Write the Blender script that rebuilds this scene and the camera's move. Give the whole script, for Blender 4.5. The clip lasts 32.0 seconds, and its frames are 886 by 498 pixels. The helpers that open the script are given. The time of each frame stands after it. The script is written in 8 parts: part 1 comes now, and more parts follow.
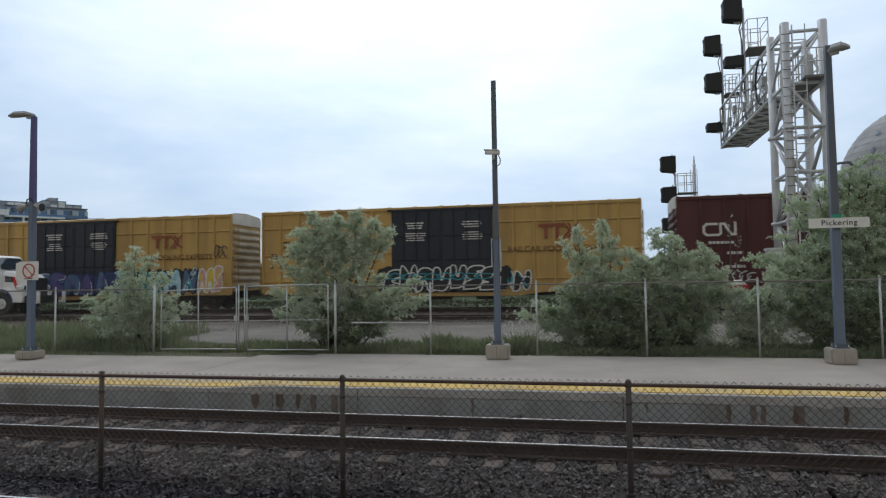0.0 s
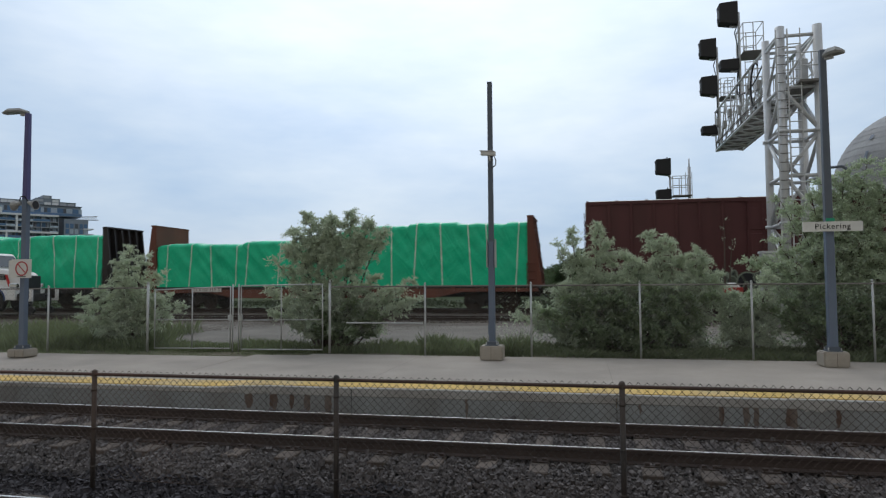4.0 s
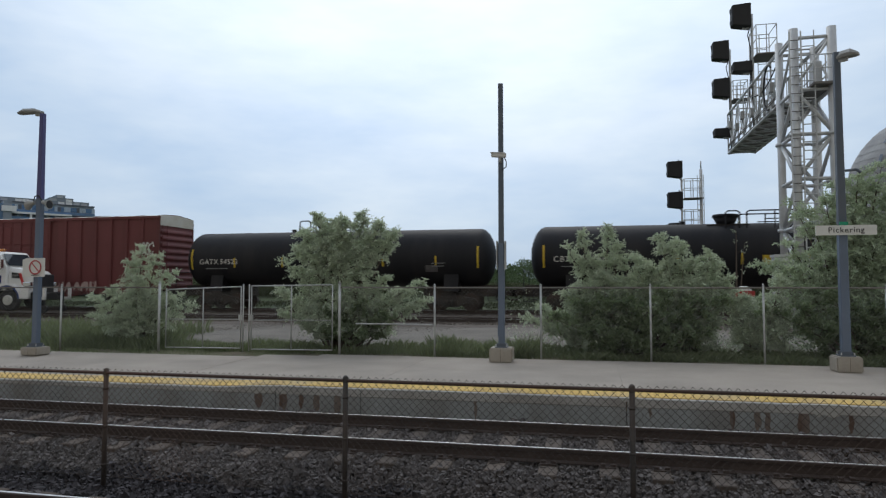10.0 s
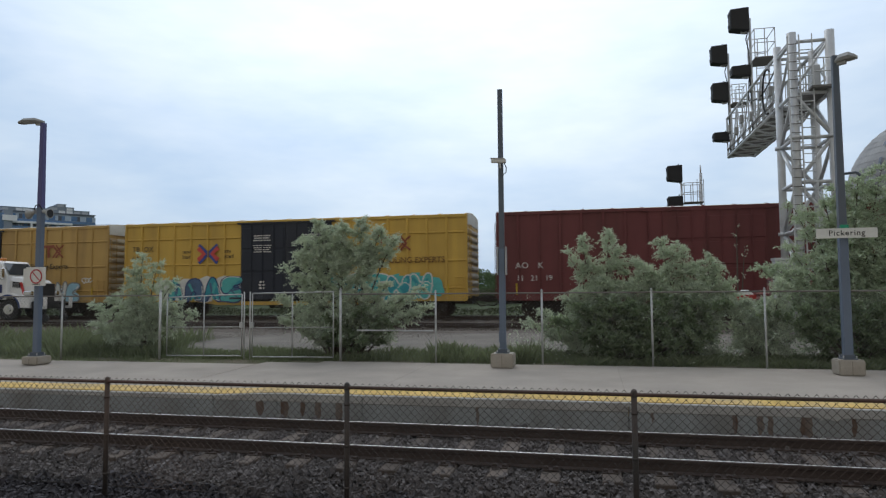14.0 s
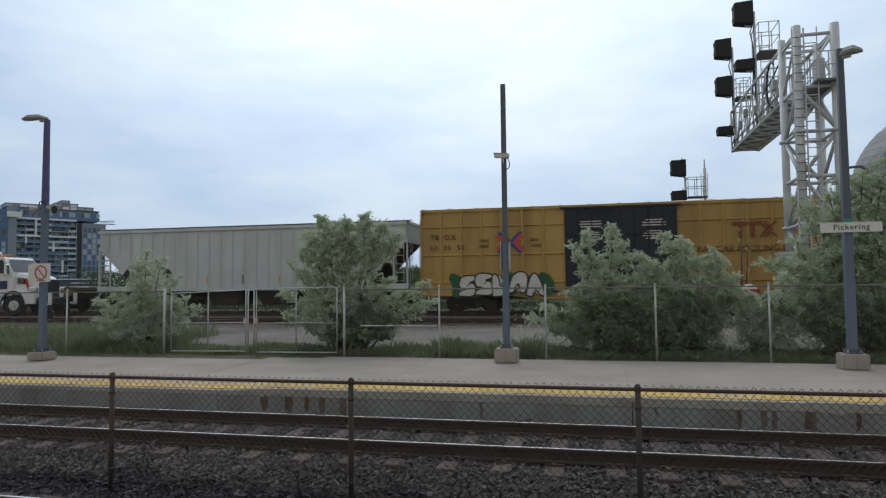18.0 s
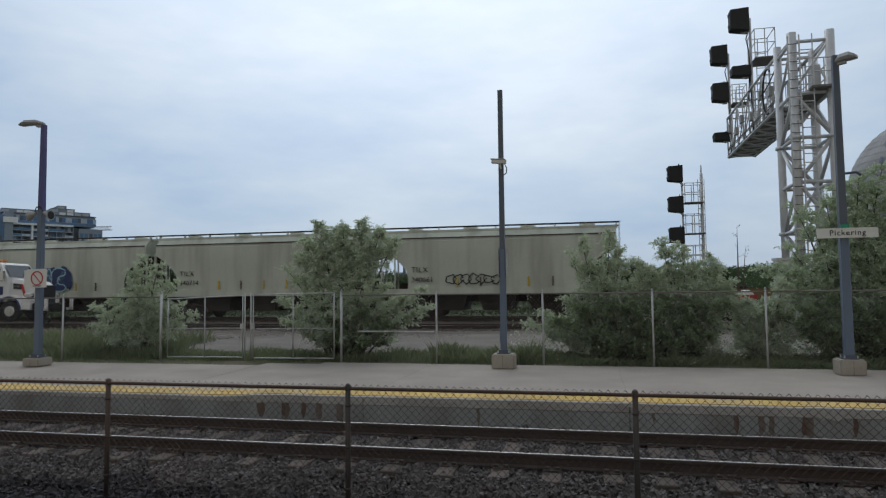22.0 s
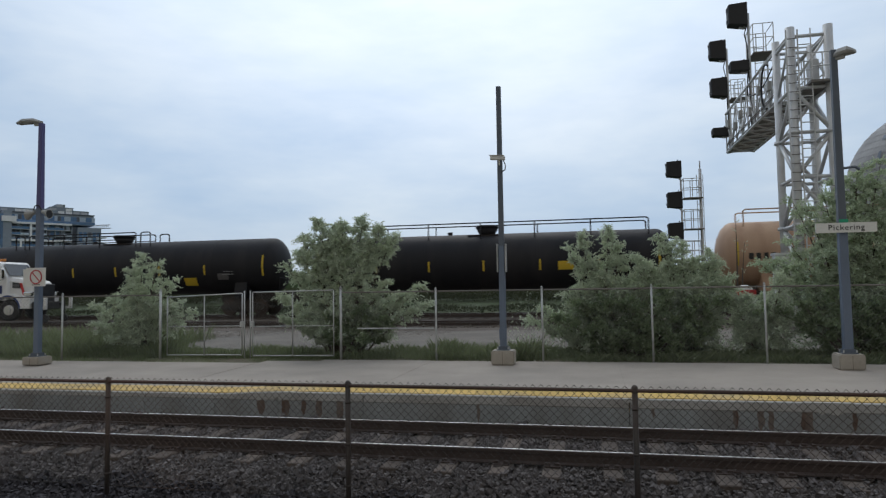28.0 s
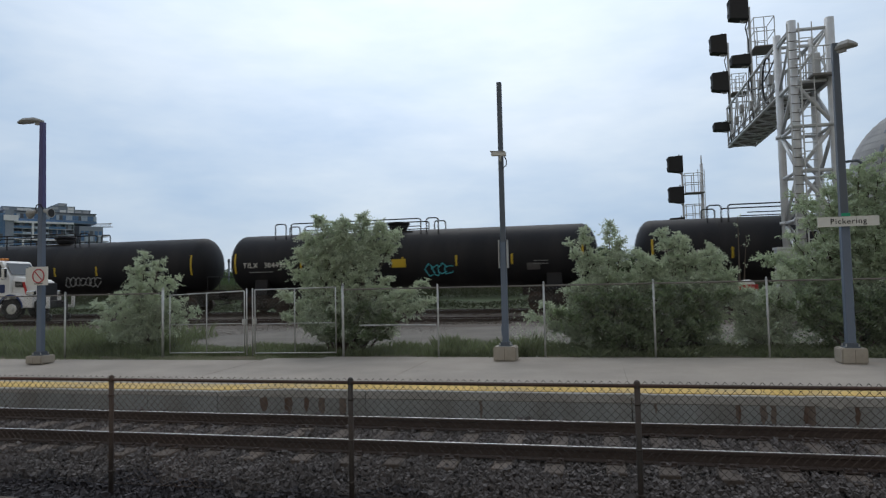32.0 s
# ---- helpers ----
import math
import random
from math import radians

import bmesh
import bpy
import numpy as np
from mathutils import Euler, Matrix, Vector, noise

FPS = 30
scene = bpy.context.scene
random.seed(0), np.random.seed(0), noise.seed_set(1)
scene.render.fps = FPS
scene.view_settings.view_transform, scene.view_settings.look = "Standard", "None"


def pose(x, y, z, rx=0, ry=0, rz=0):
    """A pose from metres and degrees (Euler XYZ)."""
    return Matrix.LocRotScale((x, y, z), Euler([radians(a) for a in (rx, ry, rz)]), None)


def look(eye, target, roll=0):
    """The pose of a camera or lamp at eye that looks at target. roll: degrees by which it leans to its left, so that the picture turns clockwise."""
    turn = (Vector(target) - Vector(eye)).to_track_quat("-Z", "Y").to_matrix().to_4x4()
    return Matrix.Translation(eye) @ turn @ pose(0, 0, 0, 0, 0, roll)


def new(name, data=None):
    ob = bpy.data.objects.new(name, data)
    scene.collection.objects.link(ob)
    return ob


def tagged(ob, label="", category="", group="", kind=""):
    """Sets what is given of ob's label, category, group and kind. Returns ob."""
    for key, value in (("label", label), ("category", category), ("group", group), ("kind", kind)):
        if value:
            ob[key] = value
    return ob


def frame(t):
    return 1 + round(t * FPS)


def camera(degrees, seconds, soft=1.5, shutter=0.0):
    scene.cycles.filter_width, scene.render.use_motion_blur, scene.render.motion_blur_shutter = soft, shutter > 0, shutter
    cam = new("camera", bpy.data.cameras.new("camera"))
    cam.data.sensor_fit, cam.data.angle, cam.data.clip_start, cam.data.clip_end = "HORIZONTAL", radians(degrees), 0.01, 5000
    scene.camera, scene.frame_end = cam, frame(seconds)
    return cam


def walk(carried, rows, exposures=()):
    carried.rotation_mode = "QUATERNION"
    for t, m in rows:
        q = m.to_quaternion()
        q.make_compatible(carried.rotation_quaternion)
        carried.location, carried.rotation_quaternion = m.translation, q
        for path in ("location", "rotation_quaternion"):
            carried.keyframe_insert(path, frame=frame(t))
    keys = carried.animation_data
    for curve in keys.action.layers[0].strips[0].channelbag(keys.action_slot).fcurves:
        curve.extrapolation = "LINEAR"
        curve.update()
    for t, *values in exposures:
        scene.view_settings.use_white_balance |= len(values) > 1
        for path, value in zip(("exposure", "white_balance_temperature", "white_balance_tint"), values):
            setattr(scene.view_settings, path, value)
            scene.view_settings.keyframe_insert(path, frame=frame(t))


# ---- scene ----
# camera: stands on the near platform, hand-held; it only turns
EYE = (0.0, 0.0, 2.045)
cam = camera(67.14, 32.0, soft=1.25, shutter=0.15)


def aim(yaw, pitch, roll):
    return pose(*EYE, 90 + pitch, 0, yaw) @ pose(0, 0, 0, 0, 0, -roll)


# seconds, turn to the left, tilt up, lean
PATH = [
    (0, 12.132, 2.842, 0.807), (0.5, 12.188, 2.956, 0.74), (1, 12.074, 3.066, 0.743), (1.5, 12.037, 3.105, 0.7),
    (2, 11.974, 3.097, 0.67), (2.5, 11.898, 3.089, 0.472), (3, 11.845, 3.041, 0.339), (3.5, 11.83, 3.013, 0.359),
    (5.5, 11.133, 2.502, 0.584), (6, 11.13, 2.537, 0.645), (6.5, 11.227, 2.667, 0.705), (7, 11.302, 2.798, 0.807),
    (7.5, 11.361, 2.892, 0.982), (8, 11.445, 2.924, 0.946), (8.5, 11.631, 2.903, 0.63), (9, 11.828, 2.863, 0.187),
    (9.5, 12.143, 2.944, -0.09), (10, 12.561, 3.03, 0.016), (10.5, 12.842, 3.067, 0.19), (11, 13.143, 3.083, 0.439),
    (11.5, 13.225, 3.056, 0.589), (12, 13.294, 3.046, 0.67), (12.5, 13.18, 3.091, 0.444), (13, 13.003, 3.246, 0.307),
    (13.5, 12.817, 3.394, 0.41), (14, 12.607, 3.543, 0.451), (14.5, 12.474, 3.6, 0.504), (16.5, 12.506, 3.527, 0.386),
    (17, 12.599, 3.383, 0.525), (17.5, 12.801, 3.229, 0.514), (18, 12.899, 3.135, 0.584), (18.5, 12.952, 3.202, 0.439),
    (19, 12.887, 3.368, 0.456), (19.5, 12.809, 3.507, 0.544), (20, 12.716, 3.592, 0.674), (20.5, 12.677, 3.597, 0.694),
    (21, 12.647, 3.602, 0.527), (21.5, 12.682, 3.664, 0.506), (22, 12.657, 3.612, 0.589), (22.5, 12.7, 3.523, 0.679),
    (23, 12.696, 3.43, 0.683), (23.5, 12.748, 3.387, 0.593), (24, 12.855, 3.381, 0.586), (24.5, 12.914, 3.331, 0.687),
    (25, 12.994, 3.267, 0.801), (25.5, 13.083, 3.26, 0.938), (27.5, 12.728, 3.244, 0.804), (28, 12.586, 3.331, 0.886),
    (28.5, 12.458, 3.308, 0.857), (29, 12.462, 3.225, 0.755), (29.5, 12.481, 3.176, 0.687), (30, 12.544, 3.112, 0.662),
    (30.5, 12.585, 3.107, 0.805), (31, 12.635, 3.042, 1.104), (31.5, 12.693, 2.997, 1.245), (32, 12.728, 3.028, 1.243),
]
# the camera opens up a little for the dark cars and closes for open sky
EXPOSURES = [(0, 0.28), (1, 0.26), (2, 0.24), (3, 0.22), (5.5, -0.02), (6, -0.03), (7, -0.03), (8, 0.0), (9, 0.05), (10, 0.13), (11, 0.13), (12, 0.13), (13, 0.18),
             (14, 0.22), (16.5, 0.26), (17, 0.19), (18, 0.14), (19, 0.12), (20, 0.08), (21, -0.04), (22, -0.07), (23, 0.0), (25, 0.0), (28, 0.03), (32, 0.06)]
walk(cam, [(t, aim(a, b, c)) for t, a, b, c in PATH], EXPOSURES)

# ---- daylight: overcast, the sun behind thin cloud beyond the train ----
SUN_TURN, SUN_UP = 13.0, 50.0
world = bpy.data.worlds.new("overcast_sky")
scene.world = world
world.use_nodes = True
wn, wl = world.node_tree.nodes, world.node_tree.links
wn.clear()
w_out = wn.new("ShaderNodeOutputWorld")
w_bg = wn.new("ShaderNodeBackground")
w_sky = wn.new("ShaderNodeTexSky")
w_sky.sky_type, w_sky.sun_disc = "NISHITA", False
w_sky.sun_elevation, w_sky.sun_rotation = radians(SUN_UP), radians(-SUN_TURN)
w_sky.air_density, w_sky.dust_density = 1.0, 2.0
w_scale = wn.new("ShaderNodeVectorMath")
w_scale.operation = "SCALE"
w_scale.inputs["Scale"].default_value = 0.09
wl.new(w_sky.outputs[0], w_scale.inputs[0])
w_co = wn.new("ShaderNodeTexCoord")
w_map = wn.new("ShaderNodeMapping")
w_map.inputs["Scale"].default_value = (1.0, 1.0, 3.2)
wl.new(w_co.outputs["Generated"], w_map.inputs[0])
w_noise = wn.new("ShaderNodeTexNoise")
w_noise.inputs["Scale"].default_value = 2.3
w_noise.inputs["Detail"].default_value = 5.0
w_noise.inputs["Roughness"].default_value = 0.55
wl.new(w_map.outputs[0], w_noise.inputs["Vector"])
w_ramp = wn.new("ShaderNodeValToRGB")
w_ramp.color_ramp.elements[0].position, w_ramp.color_ramp.elements[0].color = 0.34, (0.36, 0.51, 0.72, 1)
w_ramp.color_ramp.elements[1].position, w_ramp.color_ramp.elements[1].color = 0.66, (0.61, 0.715, 0.83, 1)
wl.new(w_noise.outputs["Fac"], w_ramp.inputs[0])
# the cloud is thinner and brighter round the sun
w_dot = wn.new("ShaderNodeVectorMath")
w_dot.operation = "DOT_PRODUCT"
w_dot.inputs[1].default_value = (-math.sin(radians(SUN_TURN)) * math.cos(radians(SUN_UP)),
                                 math.cos(radians(SUN_TURN)) * math.cos(radians(SUN_UP)), math.sin(radians(SUN_UP)))
wl.new(w_co.outputs["Generated"], w_dot.inputs[0])
w_glow = wn.new("ShaderNodeMapRange")
w_glow.interpolation_type = "SMOOTHSTEP"
w_glow.inputs["From Min"].default_value, w_glow.inputs["From Max"].default_value = 0.68, 0.97
w_glow.inputs["To Min"].default_value, w_glow.inputs["To Max"].default_value = 0.0, 0.50
wl.new(w_dot.outputs["Value"], w_glow.inputs["Value"])
w_add = wn.new("ShaderNodeVectorMath")
w_add.operation = "ADD"
wl.new(w_ramp.outputs[0], w_add.inputs[0])
wl.new(w_glow.outputs[0], w_add.inputs[1])
# and thicker, so darker, on the far side of the sky
w_dim = wn.new("ShaderNodeMapRange")
w_dim.inputs["From Min"].default_value, w_dim.inputs["From Max"].default_value = -0.3, 0.62
w_dim.inputs["To Min"].default_value, w_dim.inputs["To Max"].default_value = 0.66, 1.0
wl.new(w_dot.outputs["Value"], w_dim.inputs["Value"])
w_far = wn.new("ShaderNodeMapRange")
w_far.inputs["From Min"].default_value, w_far.inputs["From Max"].default_value = 0.15, 0.7
wl.new(w_dot.outputs["Value"], w_far.inputs["Value"])
w_grey = wn.new("ShaderNodeMix")
w_grey.data_type = "RGBA"
w_grey.inputs["A"].default_value = (0.66, 0.64, 0.60, 1)
wl.new(w_far.outputs[0], w_grey.inputs["Factor"])
wl.new(w_add.outputs[0], w_grey.inputs["B"])
w_cloud = wn.new("ShaderNodeVectorMath")
w_cloud.operation = "SCALE"
wl.new(w_grey.outputs["Result"], w_cloud.inputs[0])
wl.new(w_dim.outputs[0], w_cloud.inputs["Scale"])
w_mix = wn.new("ShaderNodeMix")
w_mix.data_type = "RGBA"
w_mix.inputs["Factor"].default_value = 0.88
wl.new(w_scale.outputs[0], w_mix.inputs["A"])
wl.new(w_cloud.outputs[0], w_mix.inputs["B"])
wl.new(w_mix.outputs["Result"], w_bg.inputs["Color"])
w_bg.inputs["Strength"].default_value = 1.0
wl.new(w_bg.outputs[0], w_out.inputs[0])
sun = new("sun", bpy.data.lights.new("sun", "SUN"))
sun.data.energy, sun.data.angle, sun.data.color = 0.5, radians(22), (1.0, 0.96, 0.9)
sun.matrix_world = look((-math.sin(radians(SUN_TURN)) * 60, math.cos(radians(SUN_TURN)) * 60, 60 * math.tan(radians(SUN_UP))), (0, 0, 0))

# ---- materials ----
def material(name, color, rough=0.7, metal=0.0, vary=0.25, scale=3.0, fine=40.0, bump=0.15, dirt=None, dirt_amount=0.35,
             dirt_scale=0.8, streak=False, per_object=0.0, per_island=0.0, spec=0.4, depth=0.01):
    """A painted or natural surface: base colour, broad and fine variation, dirt patches or run-down streaks, relief."""
    m = bpy.data.materials.new(name)
    m.use_nodes = True
    n, l = m.node_tree.nodes, m.node_tree.links
    b = n["Principled BSDF"]
    b.inputs["Roughness"].default_value, b.inputs["Metallic"].default_value = rough, metal
    b.inputs["Specular IOR Level"].default_value = spec
    co = n.new("ShaderNodeTexCoord")
    broad, grain = n.new("ShaderNodeTexNoise"), n.new("ShaderNodeTexNoise")
    broad.inputs["Scale"].default_value, broad.inputs["Detail"].default_value = scale, 4.0
    grain.inputs["Scale"].default_value, grain.inputs["Detail"].default_value = fine, 3.0
    l.new(co.outputs["Object"], broad.inputs["Vector"])
    l.new(co.outputs["Object"], grain.inputs["Vector"])
    add = n.new("ShaderNodeMath")
    add.operation = "MULTIPLY_ADD"
    add.inputs[1].default_value = 0.5
    l.new(grain.outputs["Fac"], add.inputs[0])
    half = n.new("ShaderNodeMath")
    half.operation = "MULTIPLY"
    half.inputs[1].default_value = 0.5
    l.new(broad.outputs["Fac"], half.inputs[0])
    l.new(half.outputs[0], add.inputs[2])
    rng = n.new("ShaderNodeMapRange")
    rng.inputs["From Min"].default_value, rng.inputs["From Max"].default_value = 0.3, 0.7
    rng.inputs["To Min"].default_value, rng.inputs["To Max"].default_value = 1 - vary, 1 + vary
    l.new(add.outputs[0], rng.inputs["Value"])
    value = rng.outputs[0]
    for amount, kind in ((per_object, "ob"), (per_island, "isl")):
        if amount:
            src = n.new("ShaderNodeObjectInfo").outputs["Random"] if kind == "ob" else n.new("ShaderNodeNewGeometry").outputs["Random Per Island"]
            r2 = n.new("ShaderNodeMapRange")
            r2.inputs["To Min"].default_value, r2.inputs["To Max"].default_value = 1 - amount, 1 + amount
            l.new(src, r2.inputs["Value"])
            mul = n.new("ShaderNodeMath")
            mul.operation = "MULTIPLY"
            l.new(value, mul.inputs[0])
            l.new(r2.outputs[0], mul.inputs[1])
            value = mul.outputs[0]
    sc = n.new("ShaderNodeVectorMath")
    sc.operation = "SCALE"
    sc.inputs[0].default_value = color
    l.new(value, sc.inputs["Scale"])
    shade = sc.outputs[0]
    if dirt:
        dn = n.new("ShaderNodeTexNoise")
        dn.inputs["Scale"].default_value, dn.inputs["Detail"].default_value = dirt_scale, 6.0
        mp = n.new("ShaderNodeMapping")
        mp.inputs["Scale"].default_value = (1, 1, 0.12) if streak else (1, 1, 1)
        l.new(co.outputs["Object"], mp.inputs[0])
        l.new(mp.outputs[0], dn.inputs["Vector"])
        dr = n.new("ShaderNodeMapRange")
        dr.inputs["From Min"].default_value, dr.inputs["From Max"].default_value = 0.45, 0.75
        dr.inputs["To Max"].default_value = dirt_amount
        l.new(dn.outputs["Fac"], dr.inputs["Value"])
        mx = n.new("ShaderNodeMix")
        mx.data_type = "RGBA"
        mx.inputs["B"].default_value = (*dirt, 1)
        l.new(dr.outputs[0], mx.inputs["Factor"])
        l.new(shade, mx.inputs["A"])
        shade = mx.outputs["Result"]
    l.new(shade, b.inputs["Base Color"])
    if bump:
        bp = n.new("ShaderNodeBump")
        bp.inputs["Strength"].default_value, bp.inputs["Distance"].default_value = bump, depth
        l.new(grain.outputs["Fac"], bp.inputs["Height"])
        l.new(bp.outputs[0], b.inputs["Normal"])
    return m


def leaf_material(name, color, back):
    m = material(name, color, 0.6, 0, 0.3, 1.2, 9, 0, per_island=0.34, spec=0.2)
    n, l = m.node_tree.nodes, m.node_tree.links
    t = n.new("ShaderNodeBsdfTranslucent")
    t.inputs["Color"].default_value = (*back, 1)
    mx = n.new("ShaderNodeMixShader")
    mx.inputs[0].default_value = 0.48
    l.new(n["Principled BSDF"].outputs[0], mx.inputs[1])
    l.new(t.outputs[0], mx.inputs[2])
    l.new(mx.outputs[0], n["Material Output"].inputs[0])
    return m


def glass_material(name, tint, rough=0.05):
    m = material(name, tint, rough, 0, 0.1, 0.5, 3, 0, spec=0.35)
    return m


M = {}
M["ballast"] = material("ballast_stone", (0.108, 0.096, 0.092), 0.95, 0, 0.3, 2, 30, 0.3, (0.07, 0.062, 0.062), 0.6, 0.5, per_island=0.36)
M["ballast_dark"] = material("ballast_bed", (0.045, 0.042, 0.041), 0.95, 0, 0.5, 4, 26, 0.8, (0.03, 0.028, 0.027), 0.6, 0.7, depth=0.04)
M["ballast_far"] = material("far_ballast", (0.125, 0.105, 0.09), 0.95, 0, 0.35, 3, 18, 0.5, (0.09, 0.075, 0.065), 0.6, 0.5, depth=0.04)
M["gravel"] = material("gravel_road", (0.175, 0.157, 0.136), 0.95, 0, 0.3, 0.9, 22, 0.4, (0.125, 0.11, 0.094), 0.6, 0.35)
M["soil"] = material("soil", (0.12, 0.10, 0.07), 0.95, 0, 0.35, 0.8, 15, 0.5, (0.07, 0.10, 0.03), 0.8, 0.3)
M["meadow"] = material("meadow", (0.055, 0.078, 0.032), 0.95, 0, 0.4, 0.25, 3, 0.4, (0.10, 0.095, 0.05), 0.6, 0.1)
M["concrete"] = material("platform_concrete", (0.325, 0.286, 0.246), 0.9, 0, 0.16, 1.1, 60, 0.25, (0.20, 0.178, 0.155), 0.65, 0.45)
M["concrete_wall"] = material("platform_wall_concrete", (0.275, 0.29, 0.29), 0.9, 0, 0.22, 2.2, 30, 0.3, (0.15, 0.132, 0.115), 0.8, 1.3, streak=True)
M["concrete_edge"] = material("worn_edge_concrete", (0.37, 0.36, 0.34), 0.9, 0, 0.2, 2, 40, 0.3, (0.21, 0.19, 0.17), 0.7, 1.2)
M["patch"] = material("repair_patch", (0.385, 0.375, 0.35), 0.9, 0, 0.15, 3, 40, 0.2, (0.27, 0.26, 0.24), 0.6, 3.0)
M["rust_stain"] = material("rust_stain", (0.115, 0.078, 0.06), 0.95, 0, 0.3, 5, 30, 0.1, (0.24, 0.22, 0.20), 0.9, 4, streak=True)
M["block"] = material("lamp_base_concrete", (0.35, 0.32, 0.275), 0.9, 0, 0.15, 4, 50, 0.25, (0.25, 0.22, 0.18), 0.6, 2.5)
M["yellow"] = material("tactile_yellow", (0.54, 0.365, 0.105), 0.85, 0, 0.2, 2.5, 50, 0.1, (0.36, 0.29, 0.19), 0.7, 1.2, per_object=0.12)
M["tie"] = material("weathered_tie", (0.095, 0.075, 0.062), 0.95, 0, 0.3, 3, 35, 0.5, (0.06, 0.048, 0.04), 0.6, 1.5, per_object=0.25)
M["rail"] = material("rusty_rail", (0.066, 0.049, 0.043), 0.8, 0.2, 0.3, 3, 40, 0.2, (0.05, 0.036, 0.03), 0.6, 2)
M["rail_top"] = material("worn_rail_head", (0.66, 0.65, 0.63), 0.4, 1.0, 0.2, 1.3, 30, 0, (0.2, 0.16, 0.13), 0.5, 1.5)
M["fence_rust"] = material("rusty_fence_tube", (0.075, 0.05, 0.042), 0.85, 0.1, 0.35, 1.2, 40, 0.15, (0.15, 0.065, 0.045), 0.8, 0.35)
M["fence_dark"] = material("weathered_fence_steel", (0.060, 0.054, 0.050), 0.75, 0.2, 0.3, 5, 60, 0.1, (0.135, 0.08, 0.055), 0.75, 0.5)
M["galv"] = material("galvanised_steel", (0.47, 0.48, 0.48), 0.55, 0.4, 0.25, 5, 60, 0.05, (0.25, 0.24, 0.23), 0.7, 3.0)
M["wire"] = material("fence_wire", (0.20, 0.20, 0.19), 0.6, 0.5, 0.1, 3, 10, 0)
M["pole_blue"] = material("blue_grey_pole_paint", (0.13, 0.165, 0.225), 0.5, 0.1, 0.08, 2, 40, 0.05, (0.09, 0.10, 0.12), 0.4, 1)
M["pole_purple"] = material("blue_violet_pole_paint", (0.085, 0.08, 0.20), 0.5, 0.1, 0.08, 2, 40, 0.05)
M["pole_grey"] = material("slate_pole_paint", (0.10, 0.12, 0.15), 0.55, 0.1, 0.1, 2, 40, 0.05, (0.15, 0.15, 0.15), 0.3, 1)
M["lamp_grey"] = material("lamp_housing", (0.34, 0.34, 0.33), 0.5, 0.2, 0.1, 4, 40, 0)
M["white_plastic"] = material("white_plastic", (0.62, 0.62, 0.60), 0.45, 0, 0.08, 4, 40, 0, (0.4, 0.38, 0.35), 0.3, 3)
M["sign_white"] = material("sign_white", (0.66, 0.66, 0.63), 0.5, 0, 0.06, 4, 40, 0)
M["sign_red"] = material("sign_red", (0.45, 0.06, 0.07), 0.5, 0, 0.08, 4, 40, 0)
M["sign_green"] = material("sign_green", (0.02, 0.30, 0.17), 0.5, 0, 0.08, 4, 40, 0)
M["black"] = material("matt_black", (0.018, 0.018, 0.02), 0.6, 0, 0.2, 3, 30, 0.05)
M["gantry"] = material("gantry_galvanised", (0.59, 0.60, 0.61), 0.55, 0.35, 0.12, 2.5, 50, 0.08, (0.33, 0.32, 0.30), 0.4, 1.2)
M["grate"] = material("grating_steel", (0.20, 0.19, 0.18), 0.7, 0.3, 0.2, 4, 50, 0.1)
M["leaf"] = leaf_material("olive_leaf", (0.56, 0.61, 0.50), (0.48, 0.55, 0.37))
M["leaf_dark"] = leaf_material("shrub_leaf", (0.25, 0.30, 0.20), (0.20, 0.27, 0.12))
M["leaf_far"] = leaf_material("far_leaf", (0.095, 0.13, 0.075), (0.06, 0.095, 0.035))
# bank leaf colour darkened for the shade seen beneath the cars
M["leaf_bank"] = leaf_material("shaded_bank_leaf", (0.065, 0.076, 0.046), (0.04, 0.05, 0.022))
M["leaf_bright"] = leaf_material("bank_leaf", (0.10, 0.115, 0.07), (0.06, 0.075, 0.032))
M["grass"] = leaf_material("grass_blade", (0.215, 0.25, 0.16), (0.17, 0.205, 0.095))
M["bark"] = material("bark", (0.10, 0.08, 0.065), 0.95, 0, 0.3, 6, 40, 0.5)
M["yellow_car"] = material("boxcar_yellow", (0.475, 0.305, 0.098), 0.6, 0, 0.14, 0.7, 30, 0.06, (0.20, 0.12, 0.055), 0.7, 0.9, streak=True)
M["yellow_bright"] = material("boxcar_fresh_yellow", (0.60, 0.385, 0.075), 0.55, 0, 0.1, 0.7, 30, 0.05, (0.32, 0.20, 0.06), 0.5, 1.1, streak=True)
M["maroon"] = material("boxcar_maroon", (0.095, 0.030, 0.030), 0.6, 0, 0.14, 0.8, 30, 0.06, (0.06, 0.024, 0.02), 0.6, 1.2, streak=True)
M["oxide"] = material("boxcar_oxide_red", (0.152, 0.040, 0.040), 0.6, 0, 0.14, 0.8, 30, 0.06, (0.085, 0.03, 0.026), 0.7, 1.0, streak=True)
M["door_dark"] = material("door_charcoal", (0.020, 0.024, 0.036), 0.55, 0, 0.2, 1, 30, 0.06, (0.06, 0.055, 0.05), 0.4, 1.4, streak=True)
M["roof_white"] = material("galvanised_roof", (0.58, 0.56, 0.50), 0.6, 0.2, 0.12, 1.5, 20, 0.05, (0.40, 0.33, 0.22), 0.5, 1.0)
M["under"] = material("grimy_underframe", (0.035, 0.030, 0.027), 0.85, 0, 0.35, 2, 25, 0.2, (0.09, 0.06, 0.04), 0.5, 1.5)
M["wheel"] = material("wheel_steel", (0.07, 0.05, 0.042), 0.7, 0.4, 0.3, 3, 30, 0.1)
